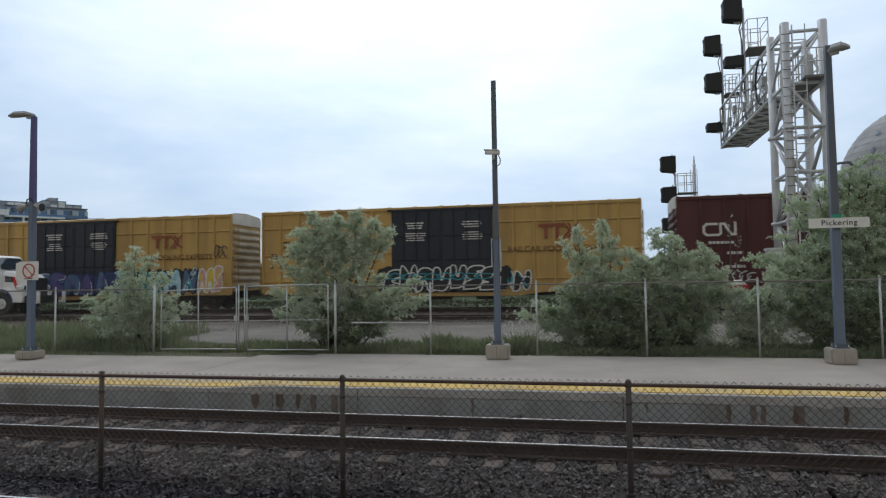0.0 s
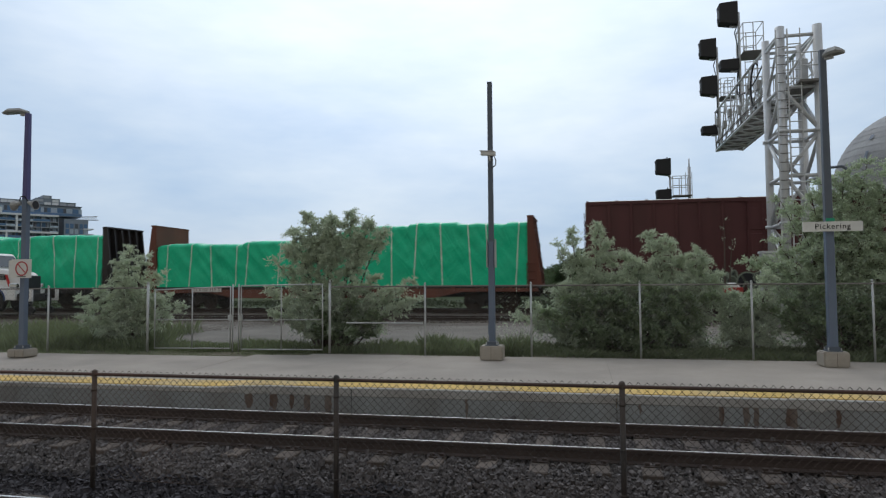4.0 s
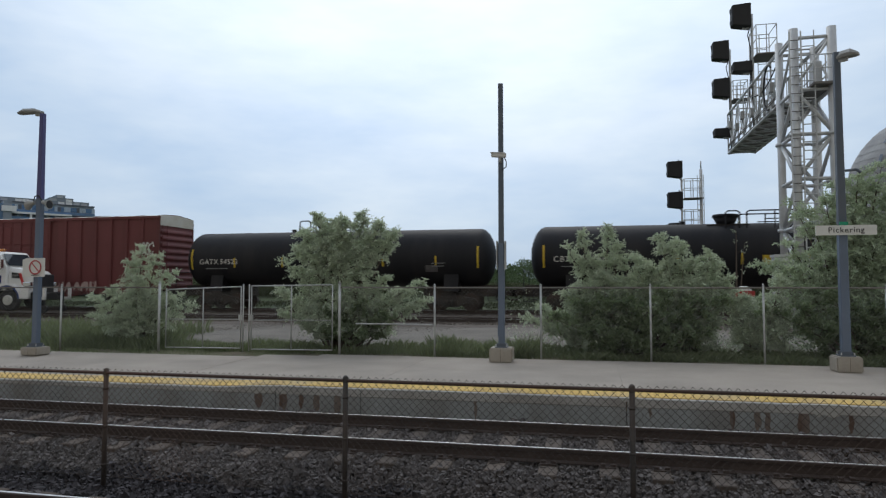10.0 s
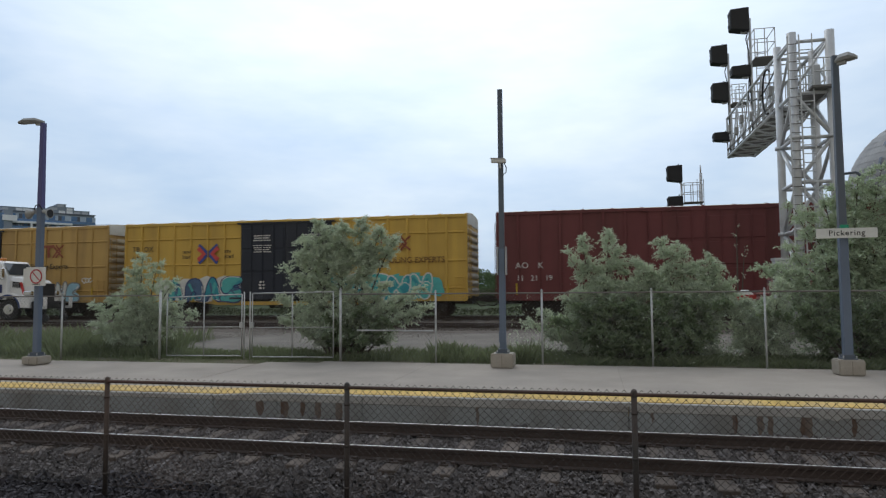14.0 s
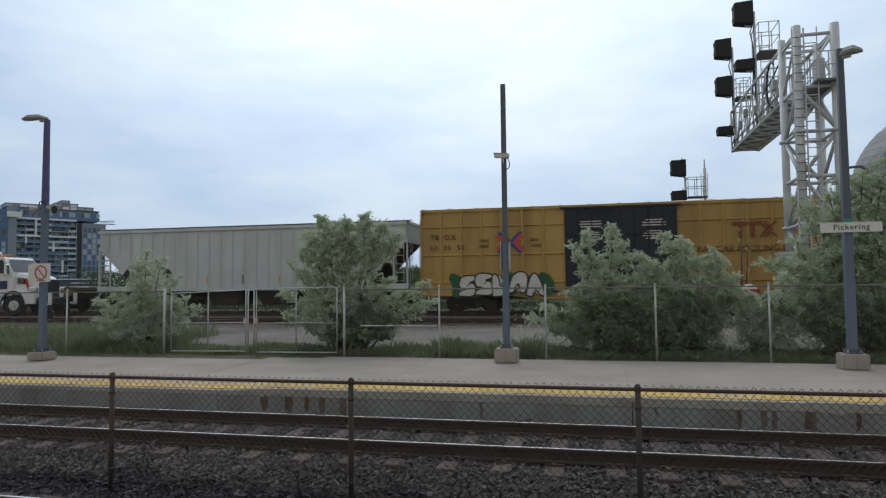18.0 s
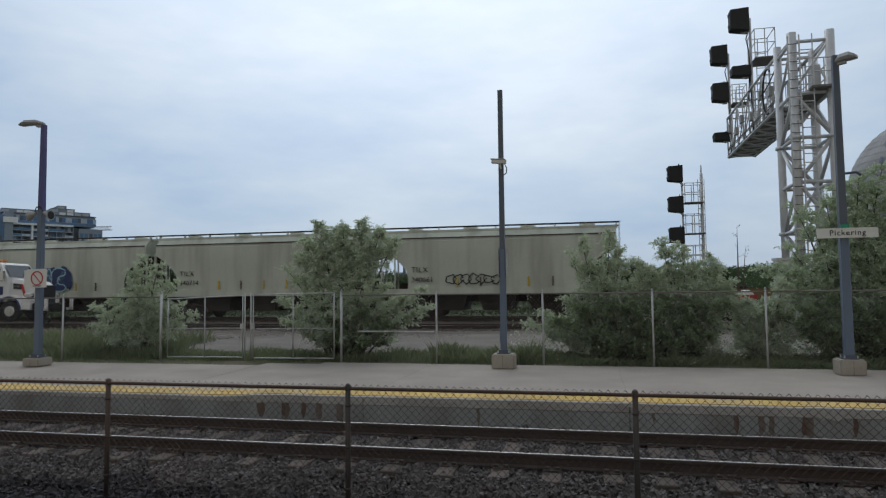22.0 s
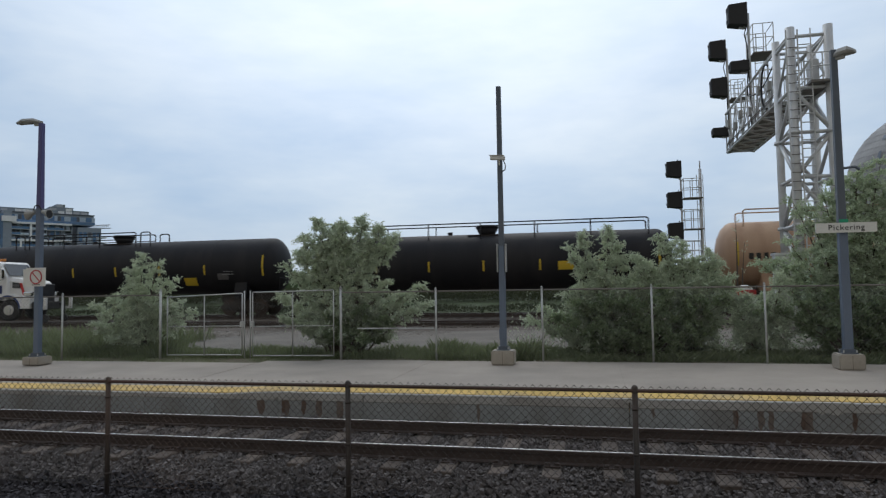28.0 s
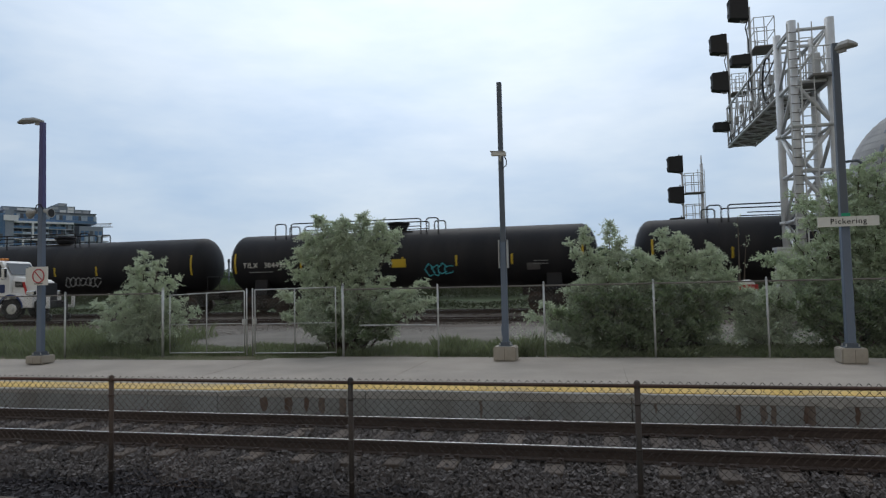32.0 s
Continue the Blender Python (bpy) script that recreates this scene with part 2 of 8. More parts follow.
M["tank_black"] = material("tank_black", (0.014, 0.014, 0.017), 0.62, 0, 0.2, 0.6, 25, 0.03, (0.04, 0.037, 0.036), 0.5, 0.9, streak=True, spec=0.25)
M["tank_tan"] = material("tank_tan", (0.52, 0.35, 0.235), 0.6, 0, 0.10, 0.6, 25, 0.05, (0.27, 0.15, 0.09), 0.75, 0.8, streak=True)
M["tan_pale"] = material("scoured_tan", (0.46, 0.38, 0.30), 0.7, 0, 0.25, 1.5, 25, 0.03, (0.50, 0.34, 0.23), 0.9, 1.5, streak=True)
M["tan_rust"] = material("rusted_tan", (0.36, 0.20, 0.125), 0.75, 0, 0.3, 1.5, 25, 0.05, (0.52, 0.35, 0.235), 0.9, 2.2, streak=True)
M["hopper_grey"] = material("hopper_grey", (0.53, 0.575, 0.585), 0.6, 0, 0.10, 0.7, 25, 0.04, (0.38, 0.37, 0.35), 0.55, 1.2, streak=True)
M["hopper_olive"] = material("hopper_olive_grey", (0.51, 0.54, 0.465), 0.6, 0, 0.14, 0.5, 25, 0.04, (0.23, 0.225, 0.185), 0.75, 1.3, streak=True)
M["flat_yellow"] = material("flatcar_yellow", (0.21, 0.135, 0.055), 0.8, 0, 0.4, 1.7, 25, 0.1, (0.042, 0.032, 0.027), 1.0, 2.4)
M["bulk_brown"] = material("bulkhead_brown", (0.16, 0.055, 0.035), 0.7, 0, 0.2, 1, 25, 0.1, (0.07, 0.035, 0.028), 0.6, 1.2, streak=True)
M["bulk_black"] = material("bulkhead_black", (0.022, 0.021, 0.022), 0.6, 0, 0.25, 1, 25, 0.1, (0.07, 0.05, 0.04), 0.4, 1.2, streak=True)
M["tarp"] = material("green_tarp", (0.006, 0.56, 0.29), 0.42, 0, 0.12, 1.6, 14, 0.25, (0.005, 0.40, 0.20), 0.5, 1.2, depth=0.03)
def creased(m, strength, reach):
    """Sharp slanting creases over a cloth, beside its own grain."""
    n, l = m.node_tree.nodes, m.node_tree.links
    co, last = n.new("ShaderNodeTexCoord"), n["Principled BSDF"].inputs["Normal"].links[0].from_socket
    for turn, sc in ((38, (0.42, 1.0, 2.2)), (-30, (0.6, 1.0, 2.6))):
        mp, no, ab, bp = n.new("ShaderNodeMapping"), n.new("ShaderNodeTexNoise"), n.new("ShaderNodeMath"), n.new("ShaderNodeBump")
        mp.vector_type = "TEXTURE"
        mp.inputs["Rotation"].default_value = (0, radians(turn), 0)
        mp.inputs["Scale"].default_value = sc
        no.inputs["Scale"].default_value, no.inputs["Detail"].default_value, no.inputs["Distortion"].default_value = 0.8, 1.5, 0.4
        l.new(co.outputs["Object"], mp.inputs[0])
        l.new(mp.outputs[0], no.inputs["Vector"])
        ab.operation = "PINGPONG"
        ab.inputs[1].default_value = 0.09
        l.new(no.outputs["Fac"], ab.inputs[0])
        bp.inputs["Strength"].default_value, bp.inputs["Distance"].default_value = strength, reach
        l.new(ab.outputs[0], bp.inputs["Height"])
        l.new(last, bp.inputs["Normal"])
        last = bp.outputs[0]
    l.new(last, n["Principled BSDF"].inputs["Normal"])


creased(M["tarp"], 0.22, 0.5)
M["strap"] = material("webbing_strap", (0.72, 0.80, 0.72), 0.7, 0, 0.1, 4, 40, 0)
M["mark_white"] = material("stencil_white", (0.62, 0.60, 0.56), 0.7, 0, 0.12, 3, 30, 0)
M["mark_black"] = material("stencil_black", (0.03, 0.028, 0.026), 0.7, 0, 0.12, 3, 30, 0)
M["mark_red"] = material("mark_dark_red", (0.25, 0.072, 0.04), 0.7, 0, 0.12, 3, 30, 0)
M["mark_blue"] = material("mark_blue", (0.05, 0.08, 0.28), 0.7, 0, 0.12, 3, 30, 0)
M["mark_crimson"] = material("mark_crimson", (0.56, 0.085, 0.07), 0.7, 0, 0.12, 3, 30, 0)
M["mark_yellow"] = material("reflector_yellow", (0.55, 0.38, 0.03), 0.5, 0, 0.1, 3, 30, 0)
M["spray_teal"] = material("spray_teal", (0.04, 0.27, 0.32), 0.6, 0, 0.2, 2, 20, 0)
M["spray_white"] = material("spray_pale", (0.60, 0.60, 0.56), 0.6, 0, 0.2, 2, 20, 0)
M["spray_pink"] = material("spray_pink", (0.52, 0.27, 0.26), 0.6, 0, 0.2, 2, 20, 0)
M["spray_violet"] = material("spray_violet", (0.10, 0.085, 0.22), 0.6, 0, 0.2, 2, 20, 0)
M["spray_black"] = material("spray_black", (0.025, 0.025, 0.03), 0.6, 0, 0.2, 2, 20, 0)
M["spray_green"] = material("spray_grey_green", (0.23, 0.27, 0.21), 0.6, 0, 0.2, 2, 20, 0)
M["spray_navy"] = material("spray_navy", (0.035, 0.05, 0.13), 0.6, 0, 0.2, 2, 20, 0)
M["spray_red"] = material("spray_red", (0.45, 0.05, 0.05), 0.6, 0, 0.2, 2, 20, 0)
M["spray_grey"] = material("spray_smoke", (0.20, 0.20, 0.20), 0.7, 0, 0.3, 2, 20, 0)
M["truck_white"] = material("truck_white", (0.72, 0.72, 0.71), 0.35, 0, 0.05, 2, 40, 0, (0.5, 0.48, 0.45), 0.3, 1.5)
M["truck_red"] = material("truck_red", (0.50, 0.04, 0.04), 0.4, 0, 0.08, 2, 40, 0)
M["rubber"] = material("tyre_rubber", (0.025, 0.025, 0.026), 0.85, 0, 0.2, 4, 40, 0.1)
M["glass_dark"] = glass_material("tinted_glass", (0.03, 0.04, 0.05))
M["chrome"] = material("chrome", (0.6, 0.6, 0.6), 0.2, 1.0, 0.05, 4, 40, 0)
M["grille"] = material("dark_radiator", (0.05, 0.052, 0.058), 0.6, 0.3, 0.3, 4, 60, 0.2)
M["arch_blue"] = material("blue_arch_trim", (0.03, 0.055, 0.16), 0.5, 0, 0.1, 4, 40, 0)
M["amber"] = material("amber_lens", (0.55, 0.20, 0.04), 0.3, 0, 0.1, 4, 40, 0)
# wall and slab colours made lighter and bluer to hold the far haze
M["tower_wall"] = material("tower_hazed_slate", (0.25, 0.30, 0.37), 0.7, 0, 0.12, 0.05, 1, 0)
M["tower_white"] = material("tower_slab_white", (0.76, 0.80, 0.85), 0.7, 0, 0.08, 0.05, 1, 0)
M["tower_glass"] = glass_material("tower_glass", (0.10, 0.20, 0.36), 0.2)
M["tower_dark"] = material("tower_shade", (0.17, 0.20, 0.255), 0.6, 0, 0.15, 0.05, 1, 0)
M["tower_recess"] = material("tower_charcoal", (0.10, 0.12, 0.15), 0.6, 0, 0.2, 0.2, 1, 0)
M["tower_grey"] = material("tower_slab_grey", (0.42, 0.46, 0.52), 0.7, 0, 0.1, 0.1, 1, 0)
M["tower_blue"] = material("tower_blue_glass", (0.10, 0.19, 0.34), 0.3, 0, 0.3, 0.3, 1, 0)
# pale colour stands for sky reflected in the panes
M["tower_pale"] = material("tower_reflecting_pane", (0.40, 0.50, 0.61), 0.3, 0, 0.3, 0.3, 1, 0)
M["dome"] = material("dome_shingle", (0.34, 0.34, 0.345), 0.85, 0, 0.15, 0.2, 6, 0.2, (0.16, 0.165, 0.17), 0.6, 0.35, per_object=0.12)
# rust brown, darkened to hold the shade of hopper ends and lip
M["rust_and_shade"] = material("rusty_shaded_steel", (0.075, 0.042, 0.03), 0.85, 0, 0.3, 1.2, 25, 0.1, (0.03, 0.022, 0.02), 0.6, 1.0)
M["ballast_oily"] = material("oily_ballast_stone", (0.040, 0.036, 0.040), 0.85, 0, 0.3, 2, 30, 0.3, (0.035, 0.032, 0.035), 0.6, 0.9, per_island=0.6)
# dusty buff, kept pale for the sky reflected by the sloped corrugations
M["end_buff"] = material("dusty_skylit_end_steel", (0.44, 0.37, 0.26), 0.7, 0, 0.15, 1.5, 25, 0.06, (0.20, 0.15, 0.10), 0.7, 1.2)
M["spray_sky"] = material("spray_sky_blue", (0.30, 0.50, 0.58), 0.6, 0, 0.2, 2, 20, 0)
M["spray_forest"] = material("spray_forest_green", (0.03, 0.11, 0.05), 0.6, 0, 0.2, 2, 20, 0)
M["spray_smudge"] = material("stencil_panel_grey", (0.10, 0.095, 0.095), 0.7, 0, 0.3, 6, 40, 0)
M["spray_slate"] = material("spray_slate_blue", (0.075, 0.13, 0.22), 0.6, 0, 0.3, 2, 20, 0)
M["spray_moss"] = material("spray_moss_grey", (0.085, 0.10, 0.075), 0.6, 0, 0.3, 2, 20, 0)
M["spray_mauve"] = material("spray_mauve", (0.24, 0.13, 0.16), 0.6, 0, 0.3, 2, 20, 0)
M["spray_turq"] = material("spray_turquoise", (0.09, 0.40, 0.38), 0.6, 0, 0.25, 2, 20, 0)
M["spray_yellow"] = material("spray_yellow", (0.55, 0.42, 0.06), 0.6, 0, 0.2, 2, 20, 0)
M["spray_dust"] = material("spray_dusty_rose", (0.40, 0.30, 0.27), 0.6, 0, 0.2, 2, 20, 0)
M["rail_tube"] = material("stained_tube", (0.20, 0.185, 0.17), 0.65, 0.3, 0.2, 3, 60, 0.05, (0.12, 0.09, 0.07), 0.5, 1.5)
M["mark_brown"] = material("mark_umber", (0.13, 0.062, 0.028), 0.7, 0, 0.12, 3, 30, 0)
M["leaf_tree"] = leaf_material("tree_olive_leaf", (0.52, 0.585, 0.465), (0.45, 0.53, 0.33))


# ---- mesh helpers ----
def box(bm, x0, x1, y0, y1, z0, z1, m=None):
    """A box; m: an optional pose for it."""
    vs = [bm.verts.new((x, y, z)) for z in (z0, z1) for y in (y0, y1) for x in (x0, x1)]
    for f in ((0, 2, 3, 1), (4, 5, 7, 6), (0, 1, 5, 4), (2, 6, 7, 3), (0, 4, 6, 2), (1, 3, 7, 5)):
        bm.faces.new([vs[i] for i in f])
    if m is not None:
        for v in vs:
            v.co = m @ v.co
    return vs


def ring_frame(way):
    way = Vector(way).normalized()
    side = way.cross(Vector((0, 0, 1)) if abs(way.z) < 0.9 else Vector((0, 1, 0))).normalized()
    return side, way.cross(side).normalized()


def tube(bm, p, q, r, n=8, r2=None, caps=True, smooth=True):
    p, q = Vector(p), Vector(q)
    a, b = ring_frame(q - p)
    r2 = r if r2 is None else r2
    rings = []
    for c, rad in ((p, r), (q, r2)):
        rings.append([bm.verts.new(c + (a * math.cos(2 * math.pi * k / n) + b * math.sin(2 * math.pi * k / n)) * rad) for k in range(n)])
    for k in range(n):
        f = bm.faces.new((rings[0][k], rings[0][(k + 1) % n], rings[1][(k + 1) % n], rings[1][k]))
        f.smooth = smooth and n > 6
    if caps:
        bm.faces.new(rings[0][::-1])
        bm.faces.new(rings[1])


def pipe(bm, pts, r, n=6):
    for p, q in zip(pts, pts[1:]):
        tube(bm, p, q, r, n)


def loft(bm, rings, closed=True, caps=True, smooth=False):
    """Skin a row of equal rings of points."""
    vr = [[bm.verts.new(p) for p in ring] for ring in rings]
    n = len(vr[0])
    for a, b in zip(vr, vr[1:]):
        for k in range(n if closed else n - 1):
            f = bm.faces.new((a[k], a[(k + 1) % n], b[(k + 1) % n], b[k]))
            f.smooth = smooth
    if caps and closed:
        bm.faces.new(vr[0][::-1])
        bm.faces.new(vr[-1])
    return vr


def poly_prism(bm, outline, y0, y1):
    """Extrude an outline of (x, z) from y0 to y1."""
    loft(bm, [[(x, y0, z) for x, z in outline], [(x, y1, z) for x, z in outline]])


def part(name, bm, mat, parent=None, label="", bevel=0.0):
    if bevel:
        bmesh.ops.bevel(bm, geom=list(bm.edges), offset=bevel, segments=1, affect="EDGES", clamp_overlap=True)
    bmesh.ops.recalc_face_normals(bm, faces=bm.faces)
    me = bpy.data.meshes.new(name)
    bm.to_mesh(me)
    bm.free()
    for one in (mat if isinstance(mat, (list, tuple)) else [mat]):
        me.materials.append(one)
    ob = new(name, me)
    if parent is not None:
        ob.parent = parent
    if label:
        tagged(ob, label)
    return ob


def piece(name, me, parent, m):
    """One more object on shared mesh data."""
    ob = new(name, me)
    ob.parent = parent
    ob.matrix_basis = m
    return ob


def thing(name, m, label, category, group="", kind=""):
    ob = new(name)
    ob.matrix_basis = m
    ob.empty_display_size = 0.2
    return tagged(ob, label, category, group, kind)


def B():
    return bmesh.new()


def lettering(name, text, size, mat, parent, m, spread=1.0, depth=0.004, align="LEFT"):
    """Words in the built-in font, turned into a thin mesh."""
    cu = bpy.data.curves.new(name, "FONT")
    cu.body, cu.size, cu.extrude, cu.space_character, cu.align_x = text, size, depth, spread, align
    cu.resolution_u = 3
    tmp = bpy.data.objects.new(name, cu)
    scene.collection.objects.link(tmp)
    me = bpy.data.meshes.new_from_object(tmp.evaluated_get(bpy.context.evaluated_depsgraph_get()))
    bpy.data.objects.remove(tmp)
    bpy.data.curves.remove(cu)
    me.materials.clear()
    me.materials.append(mat)
    ob = new(name, me)
    ob.parent = parent
    ob.matrix_basis = m
    return ob


def from_arrays(name, verts, faces, mats, kind="", smooth=False, index=None):
    me = bpy.data.meshes.new(name)
    me.from_pydata(verts.tolist() if hasattr(verts, "tolist") else verts, [], faces.tolist() if hasattr(faces, "tolist") else faces)
    for one in mats:
        me.materials.append(one)
    if index is not None:
        me.polygons.foreach_set("material_index", index)
    me.update()
    return me


def wires(segments, r):
    """Thin three-sided wires: segments is an array (n, 2, 3)."""
    p, q = segments[:, 0], segments[:, 1]
    way = (q - p) / np.linalg.norm(q - p, axis=1, keepdims=True)
    a = np.cross(way, np.array([0.0, 1.0, 0.02]))
    a /= np.linalg.norm(a, axis=1, keepdims=True)
    b = np.cross(way, a)
    n = len(p)
    vs = np.empty((n, 6, 3))
    for k in range(3):
        o = (a * math.cos(2.0944 * k) + b * math.sin(2.0944 * k)) * r
        vs[:, k], vs[:, 3 + k] = p + o, q + o
    base = np.arange(n)[:, None] * 6
    fs = np.concatenate([base + np.array([[k, (k + 1) % 3, 3 + (k + 1) % 3, 3 + k]]) for k in range(3)])
    return vs.reshape(-1, 3), fs


def chain_link(name, x0, x1, z0, z1, cell, r, mat, parent, rng_seed=1, tips=0.04):
    """Woven wire: bent wires from top to bottom, hooked into their neighbours, with twisted ends on top."""
    rs = np.random.RandomState(rng_seed)
    nx, nz = int((x1 - x0) / cell), int((z1 - z0) / cell)
    segs = []
    zs = z0 + (z1 - z0) * np.arange(nz + 1) / nz
    for i in range(nx):
        xs = x0 + cell * (i + np.where((np.arange(nz + 1) + i) % 2 == 0, 0.0, 1.0)) + rs.normal(0, 0.002, nz + 1)
        ys = np.where((np.arange(nz + 1) + i) % 2 == 0, -r, r) + rs.normal(0, 0.002, nz + 1)
        pts = np.stack([xs, ys, zs], 1)
        segs.append(np.stack([pts[:-1], pts[1:]], 1))
        if tips and (nz + i) % 2 == 0:
            e = pts[-1]
            segs.append(np.array([[e, e + (cell * 0.55, 0.004, tips)], [e, e + (-cell * 0.5, -0.004, tips * 0.9)]]))
    v, f = wires(np.concatenate(segs), r)
    ob = new(name, from_arrays(name, v, f, [mat]))
    ob.parent = parent
    return ob


# ---- the ground: one sheet, shaped across the tracks, out to the horizon ----
def build_ground():
    # distance from the eye's line, height, material of the strip that begins there
    profile = [(-3000, 0.0, 4), (-40, 0.0, 4), (-7, -0.1, 0), (3.0, -0.46, 0), (4.0, -0.42, 0), (7.2, -0.42, 0), (10.9, -0.40, 0), (11.5, -0.30, 3),
               (15.4, 0.12, 3), (18.6, 0.20, 2), (21.0, 0.32, 2), (25.6, 0.38, 1), (26.3, 0.42, 1), (30.6, 0.50, 1), (36.0, 0.52, 3),
               (37.5, 0.35, 4), (40.0, 0.7, 4), (46.0, 1.2, 4), (70.0, 0.9, 4), (200, 0.5, 4), (3000, 0.0, 4)]
    xs = [-3000, -600, -150, -60] + [-40 + 2.5 * k for k in range(29)] + [60, 150, 600, 3000]
    vs, fs, idx = [], [], []
    for x in xs:
        for y, z, _ in profile:
            near = abs(x) < 60 and 12 < y < 60
            vs.append((x, y, z + (0.04 * noise.noise(Vector((x * 0.3, y * 0.3, 0))) if near else 0)))
    n = len(profile)
    for i in range(len(xs) - 1):
        for j in range(n - 1):
            a = i * n + j
            fs.append((a, a + n, a + n + 1, a + 1))
            idx.append(profile[j][2])
    me = from_arrays("ground", vs, fs, [M["ballast_dark"], M["ballast_far"], M["gravel"], M["soil"], M["meadow"]], index=idx)
    tagged(new("ground", me), "ballast, gravel road, soil and rough grass ground", "ground", kind="structure")


build_ground()


def stones(name, count, x0, x1, y0, y1, height, size, mat, seed, keep=None):
    """Loose crushed stone, each one a small uneven lump; height: the bed's level at (x, y)."""
    rs = np.random.RandomState(seed)
    corner = np.array([(x, y, z) for z in (-1, 1) for y in (-1, 1) for x in (-1, 1)], float)
    quad = np.array([(0, 2, 3, 1), (4, 5, 7, 6), (0, 1, 5, 4), (2, 6, 7, 3), (0, 4, 6, 2), (1, 3, 7, 5)])
    xs, ys = rs.uniform(x0, x1, count), rs.uniform(y0, y1, count)
    if keep is not None:
        inside = keep(xs, ys)
        xs, ys = xs[inside], ys[inside]
        count = len(xs)
    s = size * rs.lognormal(0, 0.35, count)
    v = corner[None] * rs.uniform(0.45, 1.0, (count, 8, 3)) * (s[:, None, None] * 0.5)
    v *= rs.uniform(0.7, 1.25, (count, 1, 3))
    for axis in range(2):
        t = rs.uniform(0, 6.28, count)
        c, sn = np.cos(t)[:, None], np.sin(t)[:, None]
        i, j = (0, 1) if axis == 0 else (1, 2)
        a, b = v[:, :, i] * c - v[:, :, j] * sn, v[:, :, i] * sn + v[:, :, j] * c
        v[:, :, i], v[:, :, j] = a, b
    v += np.stack([xs, ys, height(xs, ys) + rs.uniform(-0.25, 0.45, count) * s], 1)[:, None]
    f = quad[None] + np.arange(count)[:, None, None] * 8
    me = from_arrays(name, v.reshape(-1, 3), f.reshape(-1, 4), [mat])
    return new(name, me)


def bed_level(x, y):
    z = np.full_like(x, -0.205) + 0.03 * np.sin(x * 1.7) * np.cos(y * 2.1)
    z -= 0.16 * np.exp(-((y - 6.95) / 0.7) ** 2)          # a shallow drain between the tracks
    return z


def oily(x, y):
    """A long dark drip stain beside the fence, with a ragged edge."""
    e = 0.10 * np.sin(x * 1.9) + 0.07 * np.sin(x * 5.3 + 1) + 0.05 * np.sin(x * 13.0 + y * 9)
    return (y > 6.2 + e) & (y < 7.5 + e * 1.4 - 0.03 * (x + 8))


tagged(stones("ballast", 108000, -12.5, 8.2, 5.4, 11.0, bed_level, 0.035, M["ballast"], 3, lambda x, y: ~oily(x, y)),
       "crushed grey stone ballast between and beside the rails", "ballast", kind="stuff")
tagged(stones("stained_ballast", 24000, -12.5, 8.2, 6.0, 7.8, bed_level, 0.038, M["ballast_oily"], 4, oily),
       "oil-darkened stone ballast along the fence's foot", "ballast", kind="stuff")


def road_level(x, y):
    return np.interp(y, [18.6, 21.0, 25.6, 26.3], [0.19, 0.31, 0.37, 0.41])


tagged(stones("road_gravel", 26000, -18, 5, 18.3, 26.6, road_level, 0.016, M["gravel"], 7),
       "loose pale gravel on the service road", "gravel", kind="stuff")
tagged(stones("siding_ballast", 16000, -24, 6, 26.0, 30.9, lambda x, y: np.where(np.abs(y - 28.3) < 1.8, 0.41, 0.40 - np.abs(np.abs(y - 28.3) - 1.8) * 0.2), 0.06, M["ballast_far"], 8),
       "brown-grey stone ballast of the siding", "ballast", kind="stuff")


# ---- tracks ----
def rail_mesh(name, x0, x1):
    bm = B()
    half = [(0.07, -0.17), (0.07, -0.158), (0.012, -0.14), (0.009, -0.05), (0.035, -0.04), (0.037, -0.008), (0.030, -0.001)]
    outline = half + [(-y, z) for y, z in half[::-1]]
    vr = loft(bm, [[(x, y, z) for y, z in outline] for x in (x0, x1)])
    bm.faces.ensure_lookup_table()
    vs = [bm.verts.new((x, y, 0.0015)) for x, y in ((x0, -0.017), (x1, -0.017), (x1, 0.017), (x0, 0.017))]
    bm.faces.new(vs).material_index = 1
    me = bpy.data.meshes.new(name)
    bm.to_mesh(me)
    bm.free()
    me.materials.append(M["rail"])
    me.materials.append(M["rail_top"])
    return me


def tie_mesh():
    bm = B()
    box(bm, -0.115, 0.115, -1.3, 1.3, -0.34, -0.165)
    bmesh.ops.bevel(bm, geom=list(bm.edges), offset=0.012, segments=1, affect="EDGES")
    me = bpy.data.meshes.new("tie")
    bm.to_mesh(me)
    bm.free()
    me.materials.append(M["tie"])
    return me


def plate_mesh():
    """A tie plate with its four spike heads."""
    bm = B()
    box(bm, -0.10, 0.10, -0.19, 0.19, -0.165, -0.15)
    for x in (-0.06, 0.06):
        for y in (-0.085, 0.085):
            box(bm, x - 0.013, x + 0.013, y - 0.02, y + 0.02, -0.16, -0.125)
            box(bm, x - 0.03, x + 0.03, y * 1.7 - 0.02, y * 1.7 + 0.02, -0.15, -0.12)
    me = bpy.data.meshes.new("tie_plate")
    bm.to_mesh(me)
    bm.free()
    me.materials.append(M["rail"])
    return me


TIE, PLATE = tie_mesh(), plate_mesh()


